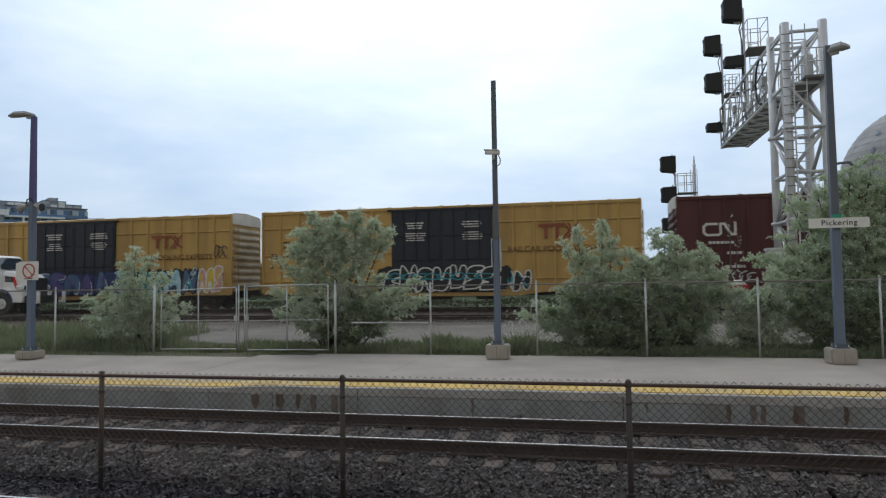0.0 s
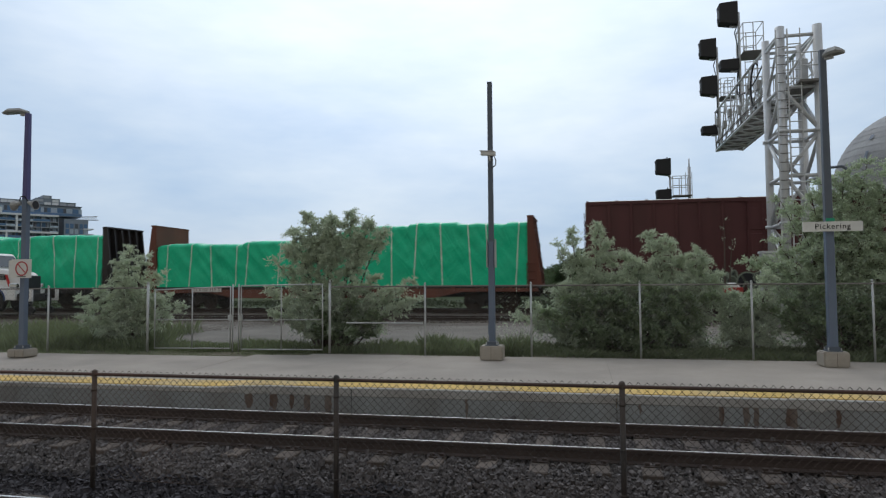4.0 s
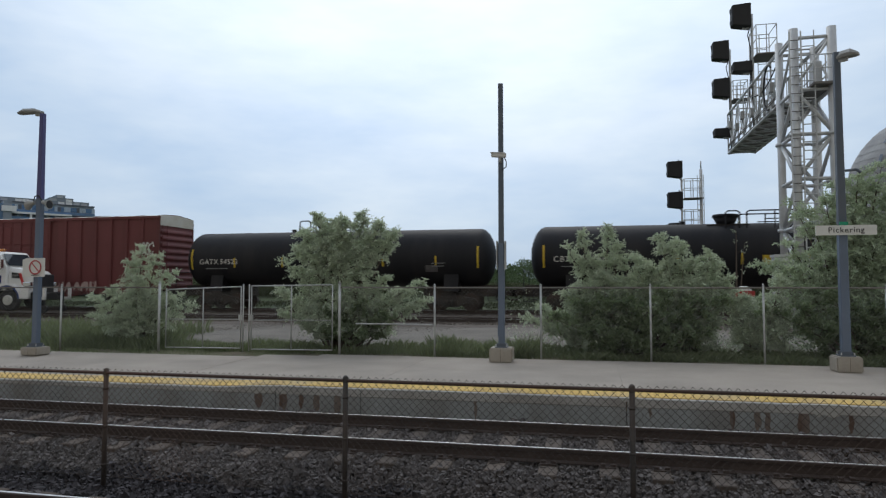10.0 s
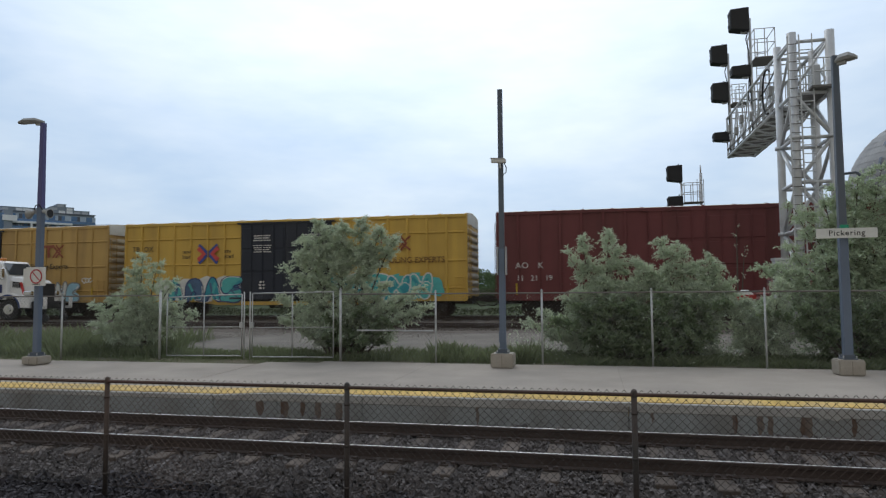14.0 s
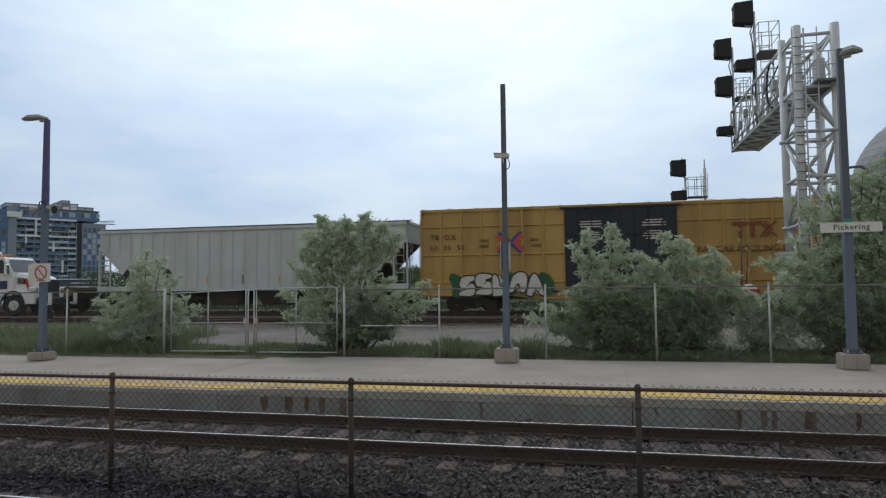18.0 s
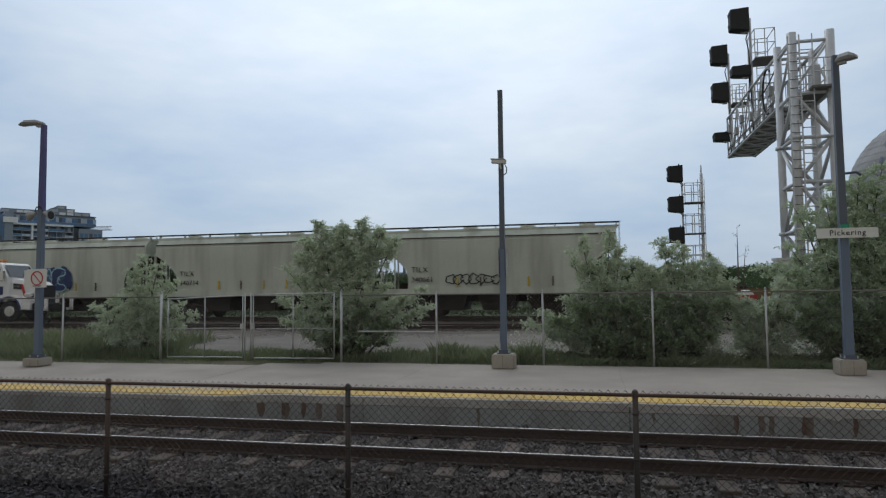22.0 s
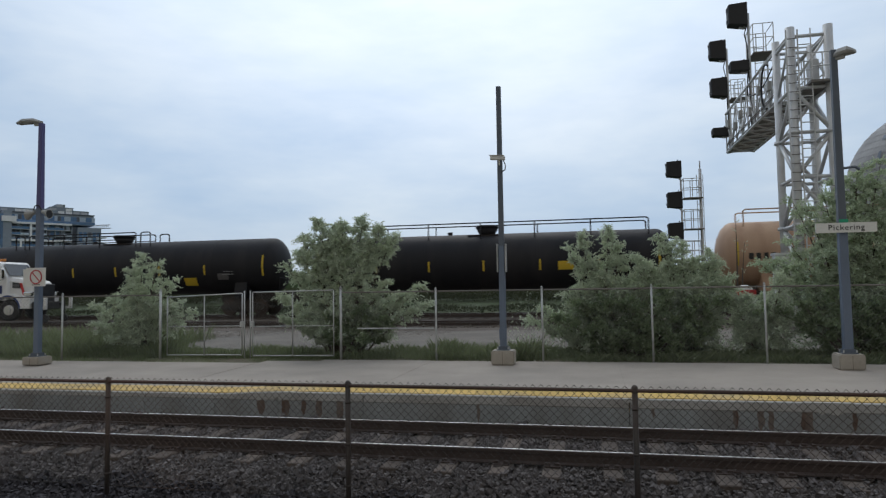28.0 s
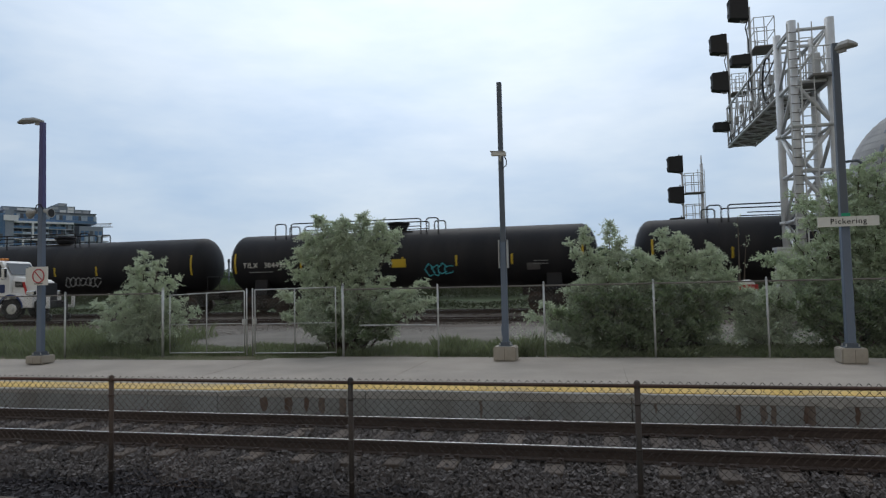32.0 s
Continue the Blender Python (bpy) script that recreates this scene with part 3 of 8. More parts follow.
def track(name, centre, level, x0, x1, spacing, label, tie_range=None, seed=0):
    rs = random.Random(seed)
    t = thing(name, pose(0, centre, level), label, "railway track", kind="structure")
    me = rail_mesh("rail", x0, x1)
    for y in (-0.7535, 0.7535):
        piece("rail", me, t, pose(0, y, 0))
    a, b = tie_range or (x0, x1)
    k = 0
    while a + k * spacing < b:
        x = a + k * spacing + rs.uniform(-0.03, 0.03)
        piece("tie", TIE, t, pose(x, rs.uniform(-0.06, 0.06), rs.uniform(-0.012, 0.004), 0, 0, rs.uniform(-1.2, 1.2)))
        for y in (-0.7535, 0.7535):
            piece("tie_plate", PLATE, t, pose(x, y, 0))
        k += 1
    return t


track("main_track", 9.308, 0.0, -90, 70, 0.66, "rusty-sided railway track with weathered wooden ties", (-19, 11), 1)
track("platform_track", 4.86, 0.0, -90, 70, 0.66, "railway track beside the near platform", (-7, 4), 2)
track("siding_track", 28.3, 0.60, -150, 90, 0.66, "old siding track on pale ballast", (-32, 12), 3)
track("freight_track", 33.1, 0.75, -500, 300, 0.66, "freight line on low ballast bank", (-46, 24), 4)


def ballast_bank(name, centre, level, x0, x1, half):
    bm = B()
    prof = [(-half - 0.9, -0.55), (-half, -0.20), (half, -0.20), (half + 0.9, -0.55)]
    n = 60
    loft(bm, [[(x0 + (x1 - x0) * k / n, centre + y + 0.05 * math.sin(k * 1.3 + y), level + z) for y, z in prof] for k in range(n + 1)], closed=False, caps=False)
    tagged(part(name, bm, M["ballast_far"]), "low bank of brown-grey track ballast", "ballast bank", kind="structure")


ballast_bank("freight_ballast_bank", 33.1, 0.75, -500, 300, 1.8)
ballast_bank("siding_ballast_bank", 28.3, 0.60, -150, 90, 1.7)


# ---- platforms ----
def far_platform():
    t = thing("platform", pose(0, 0, 0), "worn concrete station platform with a yellow edge strip", "platform", kind="structure")
    rs = random.Random(5)
    edge = 11.43

    def drop(x):
        """The old western stretch has settled; a short ramp leads up from it."""
        return -0.055 * min(1.0, max(0.0, (-5.7 - x) / 1.3))

    def bay(bm, x0, x1, y0, y1, zb, zt, tilt=False):
        vs = []
        for z in (zb, zt):
            for y in (y0, y1):
                for x in (x0, x1):
                    vs.append(bm.verts.new((x, y, z + (drop(x) if z == zt and not (tilt and y == y1) else 0))))
        for f in ((0, 2, 3, 1), (4, 5, 7, 6), (0, 1, 5, 4), (2, 6, 7, 3), (0, 4, 6, 2), (1, 3, 7, 5)):
            bm.faces.new([vs[i] for i in f])
    # slabs, poured in bays, with narrow joints
    joints = [-60.0]
    while joints[-1] < 46:
        joints.append(joints[-1] + 4.6 + rs.uniform(-0.2, 0.2))
    joints = sorted([j for j in joints if not -8.2 < j < -5.0] + [-7.0, -5.7])
    for x, x1 in zip(joints, joints[1:]):
        back = 16.75 if x > -8 else 16.4 if x > -12.5 else 15.9
        bm = B()
        bay(bm, x, x1 - 0.002, edge + 0.78, back, -0.3, 0.19 + rs.uniform(-0.004, 0.004), True)
        part("slab", bm, M["concrete"], t)
        bm = B()
        bay(bm, x, x1 - 0.012, edge, edge + 0.10, 0.03, 0.184 + rs.uniform(-0.004, 0.004))
        part("edge_stone", bm, M["concrete_edge"], t, bevel=0.012)
        bm = B()
        bay(bm, x, x1 - 0.012, edge + 0.012, edge + 0.6, -0.55, 0.10)
        part("wall_panel", bm, M["concrete_wall"], t)
    x = -60.0
    while x < 46:        # tactile tiles
        bm = B()
        bay(bm, x, x + 0.604, edge + 0.105, edge + 0.775, -0.05, 0.192 + rs.uniform(-0.003, 0.003))
        part("tactile_tile", bm, M["yellow"], t)
        x += 0.61
    # ragged rust runs where old brackets stood against the wall
    for x, w, h in ((-6.05, 0.16, 0.30), (-5.55, 0.16, 0.36), (-5.2, 0.09, 0.3), (-4.9, 0.12, 0.40), (-4.5, 0.13, 0.40), (-1.98, 0.05, 0.36), (0.9, 0.05, 0.2),
                    (2.15, 0.08, 0.34), (2.52, 0.10, 0.36), (2.66, 0.08, 0.40), (3.18, 0.17, 0.42), (3.85, 0.07, 0.32), (4.7, 0.08, 0.38), (5.35, 0.10, 0.36)):
        bm = B()
        left, right = [], []
        for k in range(9):
            u = k / 8
            z = 0.10 + drop(x) - 0.012 - h * u
            wide = w * (0.55 + 0.45 * math.sin(u * 2.4 + rs.uniform(0, 0.8))) * (1.0 if u < 0.8 else 0.6)
            mid = x + rs.uniform(-0.012, 0.012)
            left.append((mid - wide / 2, z))
            right.append((mid + wide / 2, z))
        poly_prism(bm, left + right[::-1], edge + 0.006, edge + 0.016)
        part("rust_stain", bm, M["rust_stain"], t, "rust-brown stain")
    for x, w, h in ((-5.85, 0.9, 0.10), (3.5, 0.7, 0.16), (-2.5, 0.5, 0.05), (0.6, 0.35, 0.05)):
        bm = B()             # pale mortar with a ragged lower edge
        low = [(x - w / 2 + w * k / 9, 0.16 + drop(x) - h * rs.uniform(0.5, 1.3) * (0.4 + math.sin(k * math.pi / 9))) for k in range(10)]
        poly_prism(bm, [(x - w / 2, 0.187 + drop(x - w / 2))] + low + [(x + w / 2, 0.187 + drop(x + w / 2))], edge - 0.006, edge + 0.09)
        part("repair_patch", bm, M["patch"], t, "pale repair patch")
    return t


far_platform()


def near_platform():
    t = thing("near_platform", pose(0, 0, 0), "concrete platform on which the viewer stands", "platform", kind="structure")
    bm = B()
    box(bm, -60, 46, -6.5, 3.2, -0.5, 0.19)
    part("slab", bm, M["concrete"], t, bevel=0.01)


near_platform()


# ---- fences ----
def near_fence():
    t = thing("track_fence", pose(0, 7.03, 0), "dark chain-link fence between the two tracks", "fence", kind="structure")
    for k in range(-6, 6):
        x = -5.72 + 3.05 * k
        bm = B()
        tube(bm, (x, 0, -0.5), (x, 0, 1.0), 0.029, 12)
        post = part("post", bm, M["fence_dark"], t)
        bm = B()
        loft(bm, [[(x + r * math.cos(a * math.pi / 6), r * math.sin(a * math.pi / 6), z) for a in range(12)]
                  for r, z in ((0.033, 0.96), (0.034, 1.005), (0.027, 1.028), (0.012, 1.04))])
        part("post_cap", bm, M["fence_dark"], post)
        for z in (0.80, 0.35, -0.1):
            bm = B()
            tube(bm, (x, 0, z - 0.012), (x, 0, z + 0.012), 0.034, 10)
            part("tension_band", bm, M["fence_dark"], post)
    bm = B()
    tube(bm, (-26, -0.01, 0.985), (12.6, -0.01, 0.985), 0.019, 8)
    part("top_rail", bm, M["fence_rust"], t)
    bm = B()
    tube(bm, (-26, 0, -0.24), (12.6, 0, -0.24), 0.004, 5)
    part("bottom_wire", bm, M["fence_dark"], t)
    chain_link("wire_mesh", -15.0, 9.0, -0.24, 1.03, 0.042, 0.0030, M["fence_dark"], t, 2, 0.0)


near_fence()


def fence_line(x):
    """The far fence stands a little nearer towards its western end."""
    return 16.95 - max(0.0, -11.5 - x) * 0.22


def far_fence():
    t = thing("boundary_fence", pose(0, 0, 0), "galvanised chain-link fence behind the platform", "fence", kind="structure")
    # the east run, then the west run beyond the gate
    east = [-6.62, -4.0, -1.26, 1.38, 3.92, 6.5, 9.1, 11.7, 14.3, 16.9]
    west = [-12.02, -14.75, -17.4, -20.1, -22.8, -25.5, -28.2, -31]
    for x in east + west:
        big = x in (-6.62, -12.02)
        bm = B()
        tube(bm, (x, fence_line(x), 0.0), (x, fence_line(x), 2.02 if not big else 2.08), 0.036 if big else 0.026, 10)
        post = part("post", bm, M["galv"], t)
        bm = B()
        tube(bm, (x, fence_line(x), 2.0 if not big else 2.07), (x, fence_line(x), 2.06 if not big else 2.13), 0.035 if not big else 0.047, 8, 0.012)
        part("post_cap", bm, M["galv"], post)
    for run in (east, west):
        for a, b in zip(run, run[1:]):
            bm = B()
            tube(bm, (a, fence_line(a), 1.96), (b, fence_line(b), 1.96), 0.021, 6)
            part("top_rail", bm, M["rail_tube"], t)
            lo, hi = min(a, b), max(a, b)
            slope = math.degrees(math.atan2(fence_line(hi) - fence_line(lo), hi - lo))
            ob = chain_link("wire_mesh", 0.03, (hi - lo) / math.cos(radians(slope)) - 0.03, 0.16, 1.95, 0.05, 0.0017, M["wire"], t, 4, 0.0)
            ob.matrix_basis = pose(lo, fence_line(lo), 0, 0, 0, slope)
    bm = B()
    tube(bm, (-6.15, 16.93, 1.0), (-4.06, 16.93, 1.0), 0.021, 6)
    part("brace_rail", bm, M["galv"], t)


far_fence()


def gate(name, x0, x1, lift0, lift1, hinge):
    t = thing(name, pose(0, 16.93, 0), "closed galvanised chain-link double gate leaf", "gate", "gate leaves")
    r = 0.0175
    for nm, p, q in (("frame_tube", (x0, 0, 0.26), (x0, 0, lift0)), ("frame_tube", (x1, 0, 0.28), (x1, 0, lift1)),
                     ("frame_tube", (x0, 0, 0.26), (x1, 0, 0.28)), ("frame_tube", (x0, 0, lift0), (x1, 0, lift1)),
                     ("middle_tube", ((x0 + x1) / 2, 0, 0.27), ((x0 + x1) / 2, 0, (lift0 + lift1) / 2)),
                     ("cross_tube", (x0, 0, 1.06), (x1, 0, 1.08))):
        bm = B()
        tube(bm, p, q, r if nm != "cross_tube" else 0.012, 8)
        part(nm, bm, M["galv"], t)
    ob = chain_link("wire_mesh", x0 + 0.03, x1 - 0.03, 0.28, min(lift0, lift1) - 0.01, 0.05, 0.0017, M["wire"], t, 6, 0.0)
    bm = B()
    xx = x1 if hinge == "west" else x0
    s = 1 if hinge == "west" else -1
    tube(bm, (xx + s * 0.07, 0, 0.2), (xx + s * 0.07, 0, 2.05), 0.02, 8)
    part("drop_rod", bm, M["galv"], t)
    bm = B()
    box(bm, xx - 0.05, xx + 0.05, -0.05, 0.02, 1.05, 1.2)
    part("latch", bm, M["galv"], t)
    return t


gate("gate_leaf", -11.86, -9.52, 1.9, 1.98, "west")
gate("gate_leaf", -9.2, -6.82, 2.0, 2.03, "east")


# ---- posts on the platform ----
def concrete_foot(parent, w, h, z0=0.19):
    bm = B()
    box(bm, -w / 2, w / 2, -w / 2, w / 2, 0, h - 0.03)
    bmesh.ops.bevel(bm, geom=list(bm.edges), offset=0.025, segments=2, affect="EDGES")
    part("concrete_foot", bm, M["block"], parent, "cracked buff concrete foot")
    bm = B()
    box(bm, -0.004, 0.004, -w / 2 - 0.002, -w / 2 + 0.01, 0.02, h - 0.06)
    part("crack", bm, M["rust_stain"], parent, "dark crack in the concrete")
    bm = B()
    box(bm, -0.15, 0.15, -0.15, 0.15, h - 0.03, h - 0.005)
    part("base_plate", bm, M["pole_grey"], parent)
    bm = B()
    box(bm, -0.11, 0.11, -0.11, 0.11, h - 0.005, h + 0.07)
    part("base_cover", bm, M["pole_grey"], parent)
    for x in (-0.125, 0.125):
        for y in (-0.125, 0.125):
            bm = B()
            tube(bm, (x, y, h - 0.005), (x, y, h + 0.05), 0.014, 6)
            part("anchor_bolt", bm, M["galv"], parent)


def taper(parent, name, z0, z1, w0, w1, mat, n=4):
    bm = B()
    loft(bm, [[(w * sx * (1 if not c else 0.8), w * sy * (0.8 if not c else 1), z) for sx, sy, c in
               ((-1, -1, 0), (-1, -1, 1), (1, -1, 1), (1, -1, 0), (1, 1, 0), (1, 1, 1), (-1, 1, 1), (-1, 1, 0))] for z, w in ((z0, w0 / 2), (z1, w1 / 2))])
    return part(name, bm, mat, parent)


def lamp_head(parent, z, way, turn=0, size=0.62, thick=1.0):
    """A flat cobra head at the end of a short arm that points along way (-1 west, 1 east)."""
    bm = B()
    box(bm, min(0, way * 0.22), max(0, way * 0.22), -0.04, 0.04, z - 0.05, z + 0.03)
    arm = part("arm", bm, M["lamp_grey"], parent)
    arm.matrix_basis = pose(0, 0, 0, 0, 0, turn)
    bm = B()
    s = way
    loft(bm, [[(s * (0.02 + size * u), wy * wd, z + 0.04 + 0.10 * u * (1 - u) * 2 + wz * ht * thick) for wy, wz in ((-1, 0), (-0.7, 0.7), (0.7, 0.7), (1, 0), (0.8, -0.5), (-0.8, -0.5))]
              for u, wd, ht in ((0, 0.07, 0.05), (0.25, 0.13, 0.09), (0.7, 0.16, 0.09), (0.95, 0.11, 0.05), (1, 0.06, 0.03))])
    head = part("lamp_head", bm, M["lamp_grey"], parent)
    head.matrix_basis = pose(0, 0, 0, 0, 0, turn)
    bm = B()
    box(bm, min(s * size * 0.4, s * size * 0.85), max(s * size * 0.4, s * size * 0.85), -0.1, 0.1, z + 0.03, z + 0.055)
    part("lens", bm, M["lamp_grey"], head)


def cctv(parent, z, way, big=False):
    bm = B()
    box(bm, -0.18, 0.18, -0.055, 0.055, -0.05, 0.05, pose(way * 0.03, -0.17, z, 0, way * -4, 0))
    cam_body = part("camera_housing", bm, M["white_plastic"], parent, "white security camera housing", bevel=0.012)
    bm = B()
    box(bm, -0.205, 0.15, -0.07, 0.07, 0.05, 0.062, pose(way * 0.03, -0.17, z, 0, way * -4, 0))
    part("sunshield", bm, M["white_plastic"], cam_body)
    bm = B()
    pipe(bm, [(0, 0, z - 0.16), (0, -0.12, z - 0.14), (0, -0.17, z - 0.04)], 0.022)
    part("bracket", bm, M["white_plastic"], parent)
    bm = B()
    pipe(bm, [(0.1, -0.14, z - 0.05), (0.15, -0.12, z - 0.16), (0.14, -0.1, z - 0.28), (0.04, -0.07, z - 0.34)], 0.012)
    part("cable_loop", bm, M["black"], parent)


def west_lamp():
    t = thing("street_lamp", pose(-14.40, 15.02, 0.19, 0, 0, 0), "blue-grey lamp post with a no-entry style sign and speakers", "street lamp", "platform lamps")
    concrete_foot(t, 0.5, 0.24)
    taper(t, "pole_lower", 0.28, 4.15, 0.16, 0.15, M["pole_blue"])
    taper(t, "pole_upper", 4.15, 6.45, 0.15, 0.12, M["pole_purple"])
    lamp_head(t, 6.45, -1, 0, 0.75)
    for s in (-1, 1):       # twin horn speakers
        bm = B()
        loft(bm, [[(s * x, -0.05 + r * math.cos(a * 0.5236), 4.02 + dz + r * math.sin(a * 0.5236)) for a in range(12)]
                  for x, r, dz in ((0.12, 0.05, 0.03), (0.22, 0.06, 0.0), (0.30, 0.12, -0.03), (0.34, 0.135, -0.04))])
        horn = part("horn_speaker", bm, M["lamp_grey"], t)
        bm = B()
        tube(bm, (s * 0.335, -0.05, 3.98), (s * 0.345, -0.05, 3.98), 0.11, 12)
        part("horn_mouth", bm, M["black"], horn)
    bm = B()
    pipe(bm, [(-0.16, -0.06, 4.08), (-0.06, -0.12, 4.2), (0.05, -0.12, 4.22), (0.13, -0.08, 4.08)], 0.014)
    part("speaker_cable", bm, M["black"], t)
    bm = B()
    box(bm, -0.24, 0.37, -0.175, -0.165, 2.06, 2.55)
    sign = part("sign_plate", bm, M["sign_white"], t, "white sign with a red slashed circle")
    c, rr = Vector((0.08, -0.18, 2.305)), 0.175
    bm = B()
    loft(bm, [[c + Vector(((rr + e) * math.cos(k * math.pi / 16), d, (rr + e) * math.sin(k * math.pi / 16))) for k in range(32)]
              for e, d in ((-0.015, 0.002), (-0.015, -0.008), (0.015, -0.008), (0.015, 0.002))], caps=False)
    part("red_ring", bm, M["sign_red"], sign)
    bm = B()
    tube(bm, c + Vector((-0.12, 0, 0.12)), c + Vector((0.12, 0, -0.12)), 0.014, 5)
    part("red_slash", bm, M["sign_red"], sign)
    bm = B()
    box(bm, -0.05, 0.2, -0.178, -0.17, 2.09, 2.11)
    part("small_print", bm, M["black"], sign)
    bm = B()
    box(bm, -0.36, -0.16, -0.14, -0.12, 2.1, 2.52)
    part("side_plate", bm, M["sign_white"], t)
    for z in (2.15, 2.46):
        bm = B()
        box(bm, -0.12, 0.12, -0.165, -0.09, z - 0.02, z + 0.02)
        part("sign_bracket", bm, M["galv"], t)


west_lamp()


def camera_post():
    t = thing("camera_post", pose(-2.14, 16.12, 0.19), "slate-grey square post with a white security camera", "camera post")
    concrete_foot(t, 0.54, 0.37)
    taper(t, "pole_lower", 0.4, 2.85, 0.15, 0.145, M["pole_blue"])
    taper(t, "pole_upper", 2.85, 6.78, 0.125, 0.115, M["pole_grey"])
    cctv(t, 4.98, -1)
    for s in (-1, 1):
        bm = B()
        box(bm, s * 0.10 - 0.012, s * 0.10 + 0.012, -0.1, 0.1, 2.22, 2.9)
        part("side_panel", bm, M["galv"], t)
    bm = B()
    box(bm, -0.08, 0.08, -0.125, -0.1, 0.6, 0.85)
    part("access_cover", bm, M["pole_blue"], t)


camera_post()


def east_lamp():
    t = thing("street_lamp", pose(5.26, 15.84, 0.19), "blue-grey lamp post with the station name sign", "street lamp", "platform lamps")
    concrete_foot(t, 0.50, 0.36)
    taper(t, "pole_lower", 0.4, 3.0, 0.18, 0.17, M["pole_blue"])
    taper(t, "pole_upper", 3.0, 6.9, 0.16, 0.125, M["pole_grey"])
    lamp_head(t, 6.72, 1, -40, 0.42, 1.3)
    bm = B()
    box(bm, -0.56, 0.62, -0.16, -0.13, 2.90, 3.11)
    sign = part("name_board", bm, M["sign_white"], t, "white station name board")
    lettering("name_text", "Pickering", 0.165, M["black"], sign, pose(0.03, -0.163, 2.955, 90), 1.15, align="CENTER")
    bm = B()
    box(bm, -0.09, 0.08, -0.15, -0.13, 3.115, 3.185)
    part("green_tab", bm, M["sign_green"], t)
    bm = B()
    box(bm, -0.12, 0.12, -0.13, -0.08, 2.93, 3.08)
    part("sign_bracket", bm, M["galv"], t)
    bm = B()
    pipe(bm, [(0.1, 0, 4.30), (0.32, 0, 4.32), (0.40, 0, 4.25)], 0.03)
    part("stub_arm", bm, M["pole_grey"], t)


east_lamp()


# ---- the freight train: each car is built about its own middle, x forward, rail top at z = 0 ----
SPEED, TRAIN_Y, TRAIN_Z = 14.3, 33.1, 0.75
SIDE = -1.53
CARS, WHEELS = [], []


def mesh_of(bm, name, mat):
    bmesh.ops.recalc_face_normals(bm, faces=bm.faces)
    me = bpy.data.meshes.new(name)
    bm.to_mesh(me)
    bm.free()
    me.materials.append(mat)
    return me


def wheelset_mesh():
    bm = B()
    tube(bm, (0, -1.05, 0), (0, 1.05, 0), 0.08, 10)
    for s in (-1, 1):
        y = s * 0.76
        for (ya, yb, r0, r1) in ((-0.07, 0.05, 0.42, 0.41), (0.05, 0.075, 0.45, 0.45)):
            tube(bm, (0, y - s * ya, 0), (0, y - s * yb, 0), r0, 20, r1)
        tube(bm, (0, y - s * 0.09, 0), (0, y + s * 0.10, 0), 0.15, 12)
        for k in range(3):         # lightening bosses, so that the turn shows
            a = k * 2.0944
            tube(bm, (0.25 * math.cos(a), y + s * 0.06, 0.25 * math.sin(a)), (0.25 * math.cos(a), y + s * 0.085, 0.25 * math.sin(a)), 0.045, 6)
    return mesh_of(bm, "wheelset", M["wheel"])


def side_frame_mesh():
    bm = B()
    up = [(-1.25, 0.50), (-1.1, 0.62), (-0.75, 0.66), (-0.35, 0.78), (0.35, 0.78), (0.75, 0.66), (1.1, 0.62), (1.25, 0.50)]
    lo = [(1.25, 0.34), (1.08, 0.34), (0.78, 0.42), (0.30, 0.18), (-0.30, 0.18), (-0.78, 0.42), (-1.08, 0.34), (-1.25, 0.34)]
    poly_prism(bm, up + lo, -0.09, 0.09)
    for x in (-0.89, 0.89):
        box(bm, x - 0.14, x + 0.14, -0.13, 0.13, 0.30, 0.56)
        tube(bm, (x, -0.13, 0.42), (x, -0.17, 0.42), 0.10, 10)
    for x in (-0.2, 0.0, 0.2):     # springs
        tube(bm, (x, -0.12, 0.25), (x, -0.12, 0.55), 0.07, 8)
    return mesh_of(bm, "side_frame", M["under"])


def coupler_mesh():
    bm = B()
    box(bm, -0.1, 0.55, -0.10, 0.10, 0.76, 0.98)
    box(bm, 0.5, 0.76, -0.16, 0.16, 0.72, 1.02)
    tube(bm, (0.66, 0.12, 0.70), (0.66, 0.12, 1.04), 0.06, 8)
    pipe(bm, [(0.1, -0.25, 0.8), (0.45, -0.28, 0.5), (0.75, -0.2, 0.55)], 0.03)
    return mesh_of(bm, "coupler", M["under"])


WHEELSET, SIDE_FRAME, COUPLER = wheelset_mesh(), side_frame_mesh(), coupler_mesh()


def bolster_mesh():
    bm = B()
    box(bm, -0.22, 0.22, -1.15, 1.15, 0.45, 0.72)
    tube(bm, (0, 0, 0.7), (0, 0, 0.95), 0.3, 12)
    for s in (-1, 1):
        box(bm, s * 0.5 - 0.06, s * 0.5 + 0.06, -0.95, 0.95, 0.35, 0.46)
    return mesh_of(bm, "bolster", M["under"])


BOLSTER = bolster_mesh()


def running_gear(t, half, inset=2.35):
    """Two four-wheel trucks and a coupler at each end."""
    for s in (-1, 1):
        c = s * (half - inset)
        piece("bolster", BOLSTER, t, pose(c, 0, 0))
        for y in (-1.0, 1.0):
            piece("side_frame", SIDE_FRAME, t, pose(c, y, 0, 0, 0, 0 if y < 0 else 180))
        for dx in (-0.89, 0.89):
            WHEELS.append((t, piece("wheelset", WHEELSET, t, pose(c + dx, 0, 0.42))))
        piece("coupler", COUPLER, t, pose(s * half, 0, 0, 0, 0, 0 if s > 0 else 180))


